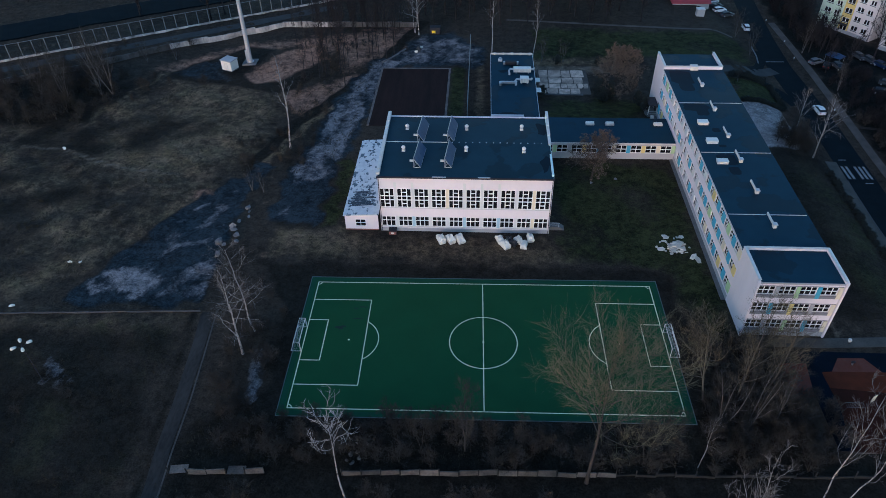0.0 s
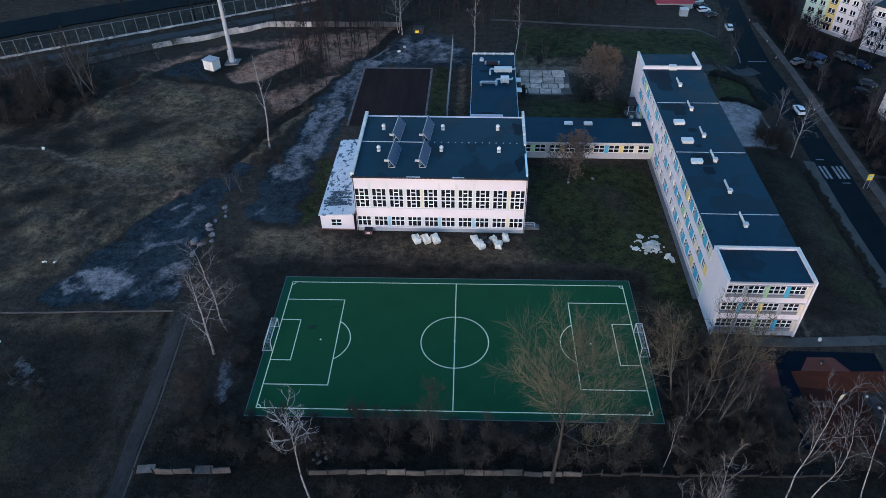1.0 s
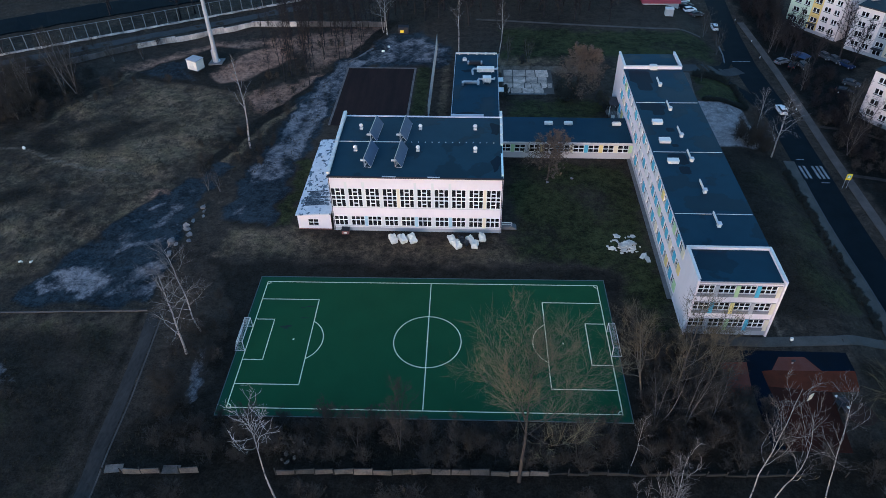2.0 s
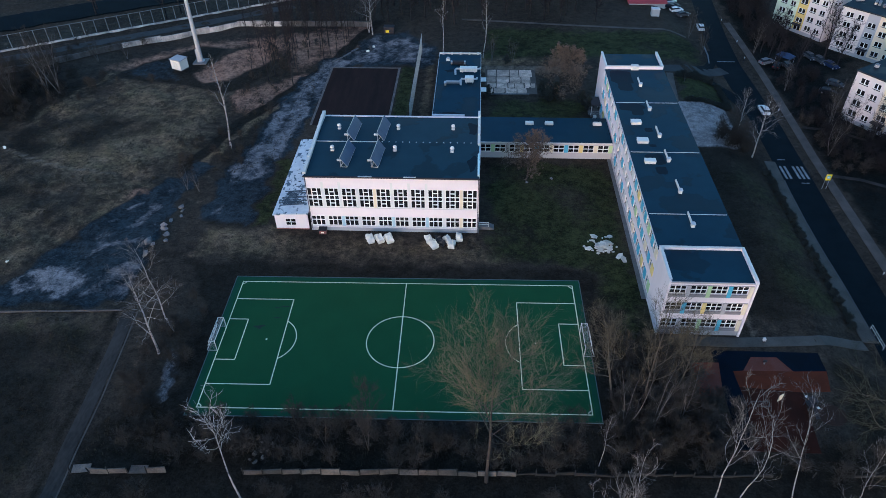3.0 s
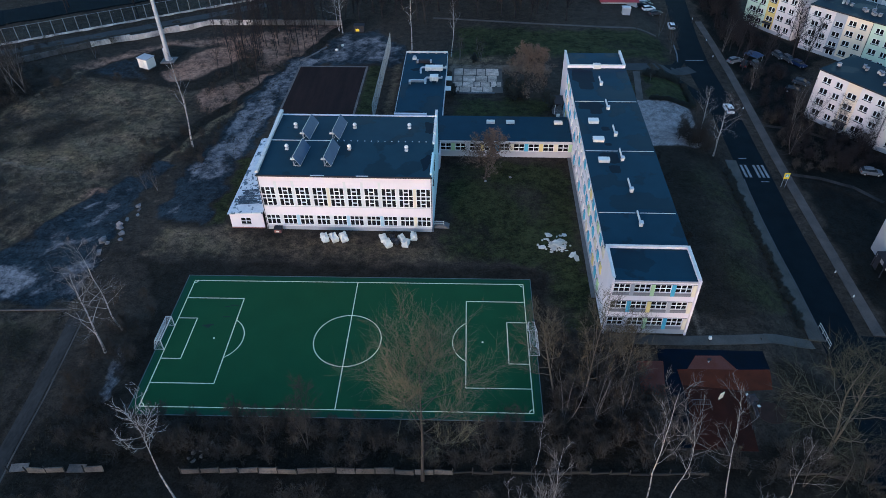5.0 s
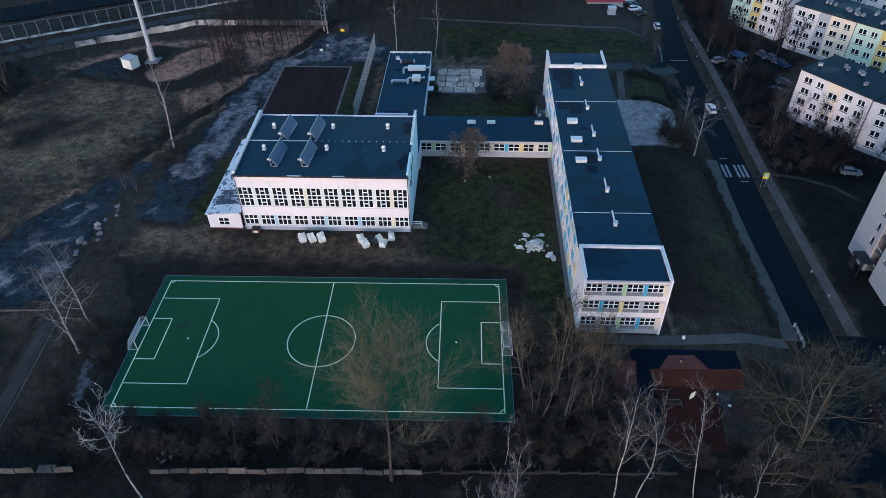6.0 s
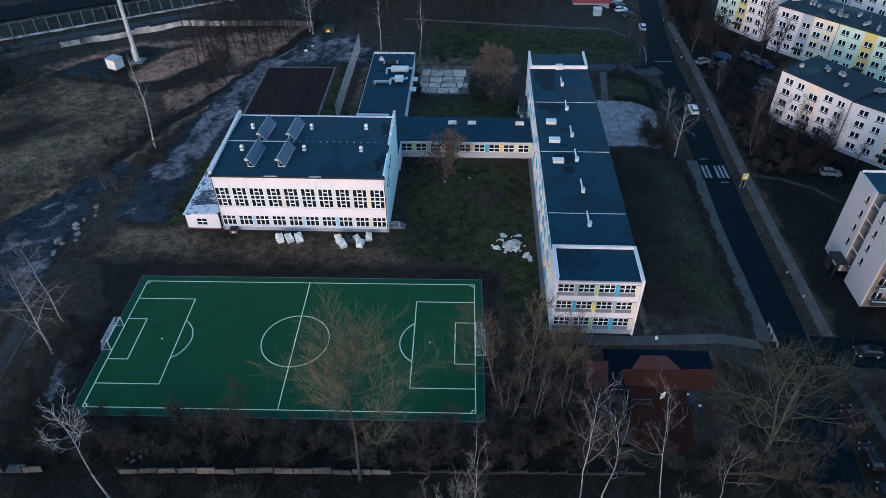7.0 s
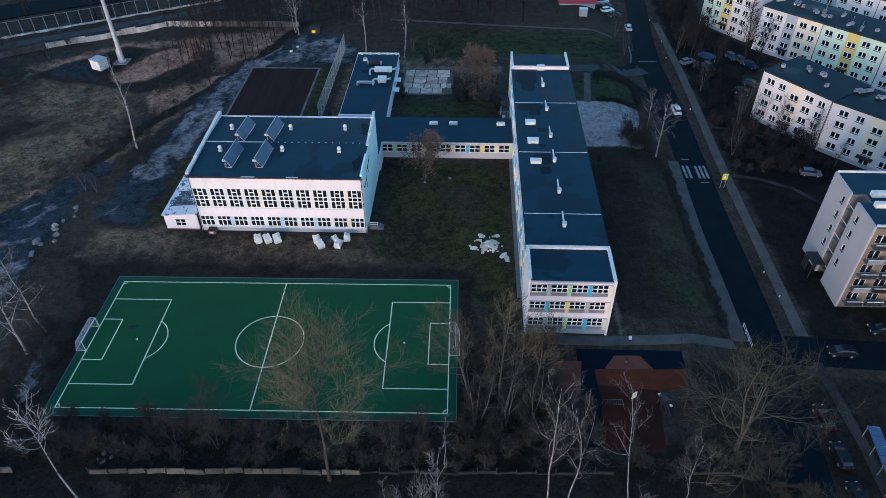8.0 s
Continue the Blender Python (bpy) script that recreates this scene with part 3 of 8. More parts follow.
def ground_material(zones):
    m = bpy.data.materials.new("winter_ground")
    m.use_nodes = True
    n, l = m.node_tree.nodes, m.node_tree.links
    b = n["Principled BSDF"]
    b.inputs["Roughness"].default_value, b.inputs["Specular IOR Level"].default_value = 0.95, 0.10
    geo = n.new("ShaderNodeNewGeometry")

    def noise_at(scale, detail=5, rough=0.6):
        t = n.new("ShaderNodeTexNoise")
        t.inputs["Scale"].default_value, t.inputs["Detail"].default_value, t.inputs["Roughness"].default_value = scale, detail, rough
        l.new(geo.outputs["Position"], t.inputs["Vector"])
        return t.outputs["Fac"]

    coarse, patchy, middle, grain = noise_at(0.06, 4), noise_at(0.22, 8, 0.7), noise_at(0.5, 8, 0.72), noise_at(1.8, 10, 0.8)

    def spread(value, low=0.36, high=0.64):
        r = n.new("ShaderNodeMapRange")
        r.inputs["From Min"].default_value, r.inputs["From Max"].default_value = low, high
        l.new(value, r.inputs["Value"])
        return r.outputs["Result"]

    def blend(fac, a, c):
        x = n.new("ShaderNodeMix")
        x.data_type = "RGBA"
        l.new(fac, x.inputs["Factor"])
        for socket, value in (("A", a), ("B", c)):
            if isinstance(value, tuple):
                x.inputs[socket].default_value = (*value, 1)
            else:
                l.new(value, x.inputs[socket])
        return x.outputs["Result"]

    tones = {
        "dry": ((0.250, 0.165, 0.104), (0.060, 0.044, 0.030)),
        "leaf": ((0.42, 0.225, 0.150), (0.115, 0.068, 0.050)),
        "lawn": ((0.052, 0.056, 0.0215), (0.0115, 0.0135, 0.0066)),
        "mud_shade": ((0.0290, 0.0234, 0.0180), (0.0125, 0.0102, 0.0082)),
        "shaded_soil": ((0.0118, 0.0132, 0.0120), (0.0052, 0.0058, 0.0054)),
        "wet": ((0.036, 0.048, 0.057), (0.0095, 0.0135, 0.0175)),
        "track": ((0.190, 0.145, 0.108), (0.080, 0.062, 0.048)),
        "gravel": ((0.262, 0.236, 0.236), (0.046, 0.052, 0.062)),
        "paved": ((0.360, 0.310, 0.298), (0.145, 0.128, 0.126)),
    }

    def sum_of(a, share, c):
        x = n.new("ShaderNodeMath")
        x.operation = "MULTIPLY_ADD"
        x.inputs[1].default_value = share
        l.new(a, x.inputs[0])
        l.new(c, x.inputs[2])
        return x.outputs[0]

    def scaled(a, share):
        x = n.new("ShaderNodeMath")
        x.operation = "MULTIPLY"
        x.inputs[1].default_value = share
        l.new(a, x.inputs[0])
        return x.outputs[0]

    turned = n.new("ShaderNodeMapping")
    turned.vector_type = "TEXTURE"
    turned.inputs["Rotation"].default_value = (0, 0, radians(58))
    turned.inputs["Scale"].default_value = (5.0, 1.0, 1.0)
    l.new(geo.outputs["Position"], turned.inputs["Vector"])
    rut = n.new("ShaderNodeTexNoise")
    rut.inputs["Scale"].default_value, rut.inputs["Detail"].default_value, rut.inputs["Roughness"].default_value = 0.75, 6, 0.7
    l.new(turned.outputs["Vector"], rut.inputs["Vector"])
    tone = sum_of(middle, 0.44, sum_of(coarse, 0.24, scaled(grain, 0.32)))
    blotch = sum_of(patchy, 0.5, scaled(middle, 0.5))
    colour = blend(spread(tone, 0.42, 0.6), (0.0215, 0.0168, 0.0138), (0.066, 0.051, 0.038))
    for zone in zones:
        read = n.new("ShaderNodeAttribute")
        read.attribute_name = zone
        worn = sum_of(blotch, 0.9, scaled(rut.outputs["Fac"], 0.6)) if zone in ("gravel", "wet", "track", "paved") else scaled(blotch, 1.5)
        edge = sum_of(worn, 1.0, read.outputs["Fac"])
        light, dark = tones[zone]
        if zone == "dry":
            light = blend(spread(patchy, 0.4, 0.6), light, (0.165, 0.122, 0.066))
        colour = blend(spread(edge, 1.08, 1.36) if zone == "gravel" else (spread(edge, 0.85, 1.6) if zone in ("dry", "leaf") else spread(edge, 0.98, 1.38)), colour, blend(spread(tone, 0.44, 0.56), dark, light))
    speck = n.new("ShaderNodeMapRange")
    speck.inputs["From Min"].default_value, speck.inputs["From Max"].default_value = 0.33, 0.67
    speck.inputs["To Min"].default_value, speck.inputs["To Max"].default_value = 0.60, 1.42
    l.new(sum_of(noise_at(3.6, 4, 0.65), 0.6, scaled(noise_at(1.1, 3, 0.6), 0.4)), speck.inputs["Value"])
    grit = n.new("ShaderNodeVectorMath")
    grit.operation = "SCALE"
    l.new(colour, grit.inputs[0])
    l.new(speck.outputs["Result"], grit.inputs["Scale"])
    l.new(grit.outputs["Vector"], b.inputs["Base Color"])
    relief = n.new("ShaderNodeBump")
    relief.inputs["Strength"].default_value, relief.inputs["Distance"].default_value = 0.8, 0.2
    l.new(grain, relief.inputs["Height"])
    l.new(relief.outputs["Normal"], b.inputs["Normal"])
    return m


ground = build_ground()


def strip(name, points, width, rise, mat, label, category, depth=0.25, step=2.0):
    """A band of road or paving along a line, that follows the ground."""
    path = []
    for a, b in zip(points, points[1:]):
        a, b = Vector(a), Vector(b)
        k = max(1, int((b - a).length / step))
        path += [a.lerp(b, i / k) for i in range(k)]
    path.append(Vector(points[-1]))
    verts, faces = [], []
    for i, p in enumerate(path):
        d = (path[min(i + 1, len(path) - 1)] - path[max(i - 1, 0)]).normalized()
        s = Vector((-d.y, d.x)) * width / 2
        for q in (p + s, p - s):
            z = gz(q.x, q.y) + rise
            verts += [(q.x, q.y, z), (q.x, q.y, z - depth)]
    for i in range(len(path) - 1):
        a, b = 4 * i, 4 * i + 4
        faces += [(a, a + 2, b + 2, b), (a, b, b + 1, a + 1), (a + 2, a + 3, b + 3, b + 2)]
    end = 4 * (len(path) - 1)
    faces += [(0, 1, 3, 2), (end, end + 2, end + 3, end + 1)]
    return solid(name, raw_mesh(name, verts, faces, mat), mat, label, category, kind="structure")


def pad(name, outline, rise, mat, label, category, kind="structure"):
    """A thin plate on the ground; its corners follow the slope."""
    bm = bmesh.new()
    top = [bm.verts.new((x, y, gz(x, y) + rise)) for x, y in outline]
    low = [bm.verts.new((x, y, gz(x, y) - 0.3)) for x, y in outline]
    bm.faces.new(top)
    n = len(outline)
    for i in range(n):
        bm.faces.new((low[i], low[(i + 1) % n], top[(i + 1) % n], top[i]))
    return solid(name, bm, mat, label, category, kind=kind)


# roads, pavements and courts
strip("road", [(71.5, -58), (75.4, -20), (77.0, 0), (77.3, 10), (77.4, 40), (77.8, 55), (78.2, 70), (78.3, 84), (77.9, 104), (79.0, 122), (80.4, 136), (83, 160), (86, 190)], 6.3, 0.03, ASPHALT, "dark damp asphalt street between pavements", "road")
strip("side_road", [(80.6, 3.4), (110, 1.8), (150, 0)], 6.0, 0.034, ASPHALT, "dark asphalt side street joining the main street", "road")
strip("road_spur", [(51.6, 95.2), (63, 95.6), (70, 98.2), (76, 101)], 3.8, 0.036, DRIVE, "narrow grey asphalt drive to the school yard", "road")
strip("spur_flare_south", [(66.5, 95.2), (70.6, 92.6), (73.3, 88.6), (75.2, 82)], 2.6, 0.044, ASPHALT, "widened asphalt corner where the drive joins", "road", step=1.0)
strip("spur_flare_north", [(68.5, 98.6), (72.0, 102), (74.0, 106), (75.2, 113)], 2.4, 0.050, ASPHALT, "widened asphalt corner where the drive joins", "road", step=1.0)
strip("pavement_west", [(73.3, 5), (73.3, 18.5), (73.1, 27), (73.1, 36), (73.4, 46), (74.0, 57)], 2.3, 0.14, PAVING, "grey concrete pavement along the street", "pavement")
strip("pavement_east", [(83.7, 6.5), (83.8, 25), (83.9, 46), (84.1, 60), (84.5, 72), (84.9, 86), (85.2, 100), (85.2, 118), (85.0, 133)], 1.9, 0.10, WARM_PAVING, "brownish pavement behind a grass verge", "pavement")
strip("pavement_south", [(84.0, 0.9), (84.5, -7), (84.9, -14), (84.9, -21), (84.0, -50)], 1.5, 0.10, TRACK, "dark grey pavement beside the parked cars", "pavement")
strip("verge_path", [(85.4, 52.0), (90.5, 50.8), (96.3, 47.6), (100, 42.6)], 1.0, 0.05, TRACK, "narrow grey path across the grass", "pavement")
strip("flats_path", [(86.2, 72), (93, 70.5), (99, 66)], 1.0, 0.05, TRACK, "narrow grey path to the flats", "pavement")
strip("school_path", [(39.5, 1.6), (51, 1.5), (62, 2.2), (72.3, 4.2)], 1.9, 0.07, PAVING, "grey paved path along the school end wall", "pavement")
strip("yard_path", [(57.7, 77.6), (59.4, 92.8)], 1.6, 0.06, WARM_PAVING, "short paved path between lawns", "pavement")
strip("park_path", [(6, 126.5), (14, 125.6), (34, 123.1), (56.6, 120.7), (70, 120.2)], 1.0, 0.05, WARM_PAVING, "pale narrow path along the park", "pavement")
strip("service_road", [(-135, 86.5), (-104, 103.5), (-72, 121), (-46, 136)], 3.6, 0.05, DRIVE, "grey service road behind the noise barrier", "road")
strip("dirt_track", [(-44.8, 4.7), (-44.0, -2.5), (-43.2, -13), (-42.8, -21), (-42.1, -28), (-42.0, -40), (-42.6, -58)], 2.0, 0.03, TRACK, "beaten grey track along a dark ditch", "path", step=1.0)
strip("track_edge", [(-43.4, 4.8), (-42.7, -2.5), (-41.8, -13), (-41.5, -21), (-41.0, -28), (-41.0, -40)], 0.22, 0.05, WARM_PAVING, "pale stony edge of the track", "kerb", step=1.0)
strip("highway", [(-175, 94), (-110, 131), (-60, 158), (-20, 176)], 12.0, 0.4, ASPHALT, "dark asphalt highway behind a barrier", "road", depth=0.9)
strip("kerb_west", [(74.55, 5), (74.55, 18.5), (74.35, 27), (74.35, 36), (74.65, 46), (74.9, 50)], 0.16, 0.17, KERB, "pale concrete kerb", "kerb", step=6)
strip("yard_kerb", [(72.9, 104.6), (73.9, 110), (74.3, 116)], 0.35, 0.12, PALE_CONCRETE, "pale concrete kerb of the drive", "kerb", step=3)


def court():
    bm = prism_bm([(-26.6, 64.5), (-9.6, 64.5), (-9.6, 93.6), (-26.6, 93.6)], -0.2, 0.04)
    t = solid("clay_court", bm, CLAY, "dark red clay sports court with a pale rim", "sports court", kind="structure")
    rim = box_bm((-27.1, 64.5, -0.2, -26.6, 94.1, 0.07), (-26.6, 93.6, -0.2, -9.1, 94.1, 0.07), (-9.6, 64.5, -0.2, -9.1, 93.6, 0.07))
    part("rim", rim, COURT_RIM, t, "pale paved rim")


court()


def plaza():
    t = thing("slab_yard", "cracked pale concrete slabs in a yard", "paving", pose(12.8, 80.5, 0), kind="structure")
    part("bed", box_bm((0, 0, -0.2, 12.6, 13.2, 0.02)), WARM_PAVING, t, "dark earth between the slabs")
    r = random.Random(4)
    rows = (0.1, 3.0, 5.6, 9.0, 12.9)
    for j in range(4):
        x = 0.2 + r.random() * 0.6
        while x < 11.2:
            w = r.choice((1.6, 2.4, 2.9, 3.3))
            x1 = min(x + w, 12.4)
            if not (j == 0 and x > 8.5) and r.random() > 0.06:
                top = 0.05 + r.random() * 0.07
                cut = r.uniform(0.0, 0.5)
                shape = [(x + r.uniform(0.03, 0.16), rows[j] + r.uniform(0.03, 0.2)), (x1 - r.uniform(0.05, 0.2) - cut, rows[j] + r.uniform(0.03, 0.2)), (x1 - r.uniform(0.05, 0.2), rows[j] + 0.4 + cut), (x1 - r.uniform(0.05, 0.2), rows[j + 1] - r.uniform(0.05, 0.25)), (x + r.uniform(0.03, 0.16), rows[j + 1] - r.uniform(0.05, 0.25))]
                part("slab", prism_bm(shape, 0.0, top), SLAB, t)
            x = x1
    part("kerb", box_bm((0.6, -0.5, -0.1, 10.6, -0.2, 0.3)), PALE_CONCRETE, t)


plaza()


# ---- football pitch ----
def pitch():
    a = 0.78
    t = tagged(new("football_pitch", to_mesh("football_pitch", prism_bm([(-28.4, -13.4), (28.4, -13.4), (28.4, 13.4), (-28.4, 13.4)], -0.2, 0.05), TURF)), "green artificial turf football pitch with white lines", "football pitch", kind="structure")
    t.matrix_basis = pose(-0.27, -0.14, 0, 0, 0, a) @ Matrix.Diagonal((0.9875, 0.9945, 1, 1))
    edge = box_bm((-29.3, -14.3, -0.2, 29.2, -13.4, 0.046), (-29.3, 13.4, -0.2, 29.2, 14.2, 0.046), (-29.3, -13.4, -0.2, -28.4, 13.4, 0.046), (28.4, -13.4, -0.2, 29.2, 13.4, 0.046))
    part("turf_border", edge, TURF_EDGE, t, "slightly paler turf border")
    curb = box_bm((-29.42, -14.42, -0.2, 29.32, -14.3, 0.09), (-29.42, 14.2, -0.2, 29.32, 14.32, 0.09), (-29.42, -14.3, -0.2, -29.3, 14.2, 0.09), (29.2, -14.3, -0.2, 29.32, 14.2, 0.09))
    part("kerb", curb, material("mossy_kerb", (0.097, 0.13, 0.1308), 0.9, (0.0582, 0.08, 0.0763), 1.0, 0.6, 8.0, 0.2), t, "narrow grey-green concrete kerb")
    hw, z = 0.072, 0.056

    def line(x0, y0, x1, y1, name="line"):
        part(name, box_bm((min(x0, x1) - hw, min(y0, y1) - hw, 0.03, max(x0, x1) + hw, max(y0, y1) + hw, z)), LINE, t)

    def arc(cx, cy, r, a0, a1, name="arc", k=48):
        bm = bmesh.new()
        ring = []
        for i in range(k + 1):
            w = radians(a0 + (a1 - a0) * i / k)
            ring.append([bm.verts.new((cx + q * math.cos(w), cy + q * math.sin(w), z + 0.002)) for q in (r - hw, r + hw)])
        for p, q in zip(ring, ring[1:]):
            bm.faces.new((p[0], p[1], q[1], q[0]))
        part(name, bm, LINE, t)

    def spot(x, y):
        part("spot", prism_bm([(x + 0.16 * math.cos(w), y + 0.16 * math.sin(w)) for w in (math.pi * k / 6 for k in range(12))], 0.03, 0.062), LINE, t)

    line(-28, 13, 28, 13, "touchline"), line(-28, -13, 28, -13, "touchline")
    line(-28, -13, -28, 13, "goal_line"), line(28, -13, 28, 13, "goal_line")
    line(0, -13, 0, 13, "halfway_line")
    arc(0, 0, 5.25, 0, 360, "centre_circle", 96), spot(0, 0)
    half = math.degrees(math.acos(2.55 / 4.65))
    for s in (-1, 1):
        line(s * 18.45, -8.8, s * 18.45, 8.8), line(s * 18.45, 8.8, s * 28, 8.8), line(s * 18.45, -8.8, s * 28, -8.8)
        line(s * 24.9, -4.2, s * 24.9, 4.2), line(s * 24.9, 4.2, s * 28, 4.2), line(s * 24.9, -4.2, s * 28, -4.2)
        spot(s * 21, 0)
        mid = 180 if s > 0 else 0
        arc(s * 21, 0, 4.65, mid - half, mid + half)
        for e in (-1, 1):
            start = {(-1, -1): 0, (1, -1): 90, (1, 1): 180, (-1, 1): 270}[(s, e)]
            arc(s * 28, e * 13, 0.6, start, start + 90, "corner_arc", 12)
    scuff = material("worn_turf_crumb", (0.0097, 0.03, 0.01962), 0.9, (0.00582, 0.018, 0.01308), 1.0, 0.6, 8.0, 0.1)
    r = random.Random(6)
    for x, y, w, d in ((-23.0, 2.6, 0.8, 0.22), (-22.3, 2.8, 0.6, 0.2), (-19.6, 7.2, 1.0, 0.12), (-20.2, 4.6, 0.9, 0.1), (-20.8, 6.9, 0.5, 0.1), (8.5, 13.3, 2.0, 0.1), (-22.6, 2.3, 0.5, 0.14)):
        part("worn_patch", prism_bm([(x + w * (0.7 + 0.4 * r.random()) * math.cos(q), y + d * (0.7 + 0.4 * r.random()) * math.sin(q)) for q in (math.pi * k / 7 for k in range(14))], 0.03, 0.0535), scuff, t, "dark worn patch of turf")
    return t


pitch()


def goal(m):
    """A five-metre goal that faces +x."""
    t = thing("football_goal", "white football goal with a pale net on the turf", "football goal", m, "football goals")
    for y in (-2.5, 2.5):
        part("post", tube_bm(([(0, y, 0), (0, y, 2)], [0.06, 0.06])), WHITE_PAINT, t)
        part("stanchion", tube_bm(([(0, y, 2), (-0.9, y, 2), (-1.5, y, 0.05), (0, y, 0.05)], [0.035] * 4)), WHITE_PAINT, t)
    part("crossbar", tube_bm(([(0, -2.5, 2), (0, 2.5, 2)], [0.06, 0.06])), WHITE_PAINT, t)
    part("ground_bar", tube_bm(([(-1.5, -2.5, 0.05), (-1.5, 2.5, 0.05)], [0.04, 0.04])), WHITE_PAINT, t)
    part("top_bar", tube_bm(([(-0.9, -2.5, 2), (-0.9, 2.5, 2)], [0.03, 0.03])), WHITE_PAINT, t)
    net = bmesh.new()
    r = 0.007
    for i in range(26):
        y = -2.5 + i * 0.2
        add_tube(net, [(0, y, 2), (-0.9, y, 2), (-1.5, y, 0.05)], [r] * 3, 3, False)
    for i in range(5):
        add_tube(net, [(-0.18 * i, -2.5, 2), (-0.18 * i, 2.5, 2)], [r] * 2, 3, False)
    for i in range(10):
        f = i / 9
        x, z = -0.9 - 0.6 * f, 2 - 1.95 * f
        add_tube(net, [(x, -2.5, z), (x, 2.5, z)], [r] * 2, 3, False)
        for y in (-2.5, 2.5):
            add_tube(net, [(0, y, z), (x, y, z)], [r] * 2, 3, False)
    part("net", net, WHITE_PAINT, t, "pale knotted net")


goal(pose(-27.98, -0.5, 0.05, 0, 0, 0.78))
goal(pose(27.45, 0.25, 0.05, 0, 0, 180.78))


# ---- buildings ----
def pierced_wall(L, H, T, openings, z0=0.0):
    """A wall from x = 0 to L, front at y = 0, thickness T inwards, with openings (x0, z0, x1, z1) through it."""
    return plate_bm(0.0, L, z0, H, 0.0, T, openings)


WINDOWS = {}


def window(parent, m, w, h, cols, rows, bar=0.11, sill=True, sill_mat=None):
    """A window in an opening w by h, its front at y = 0. cols and rows: shares of the opening; a col may be (share, extra split)."""
    key = (round(w, 3), round(h, 3), tuple(cols), tuple(rows), bar, sill_mat is None)
    if key not in WINDOWS:
        f, d0, d1 = bar, 0.03, 0.14
        panes = []
        total, high = sum(c if not isinstance(c, tuple) else c[0] for c in cols), sum(rows)
        x = 0.0
        for c in cols:
            share, split = c if isinstance(c, tuple) else (c, 0)
            x1 = x + w * share / total
            z = 0.0
            for r in rows:
                z1 = z + h * r / high
                if split and r == max(rows):
                    panes += [(x, z, x1, (z + z1) / 2), (x, (z + z1) / 2, x1, z1)]
                else:
                    panes.append((x, z, x1, z1))
                z = z1
            x = x1
        bm = plate_bm(0.0, w, 0.0, h, d0, d1, [(a0 + f / 2, b0 + f / 2, a1 - f / 2, b1 - f / 2) for a0, b0, a1, b1 in panes])
        glassy = []
        for a0, b0, a1, b1 in panes:
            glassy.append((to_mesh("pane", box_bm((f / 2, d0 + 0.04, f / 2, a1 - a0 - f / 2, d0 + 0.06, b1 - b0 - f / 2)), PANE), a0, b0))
        # a sill given a dark material also paints the shadow line beneath it
        WINDOWS[key] = (to_mesh("window", bm, FRAME), glassy, to_mesh("sill", box_bm((-0.05, -0.06, -0.05, w + 0.05, 0.1, 0.0) if sill_mat is None else (-0.08, -0.10, -0.16, w + 0.08, 0.02, 0.0)), sill_mat or CAP))
    frame_mesh, glassy, sill_mesh = WINDOWS[key]
    ob = part("window", frame_mesh, FRAME, parent, m=m)
    for me, a0, b0 in glassy:
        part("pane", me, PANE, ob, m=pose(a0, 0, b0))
    if sill:
        part("sill", sill_mesh, CAP, ob)
    return ob


def plain_roof_vent(name, m, mat, label):
    t = thing(name, label, "roof vent", m @ Matrix.Scale(0.68, 4), "roof ventilators")
    part("base", box_bm((-0.45, -0.45, 0, 0.45, 0.45, 0.5)), SEAM, t, bevel=0.03)
    part("pipe", tube_bm(([(0, 0, 0.5), (0, 0, 1.0)], [0.3, 0.3]), sides=14), GALVANISED, t)
    hood = [(0.50, 0.95), (0.56, 1.05), (0.52, 1.3), (0.36, 1.52), (0.12, 1.62)]
    part("hood", tube_bm(([(0, 0, z) for r, z in hood], [r for r, z in hood]), sides=16), mat, t, "white domed hood")
    return t


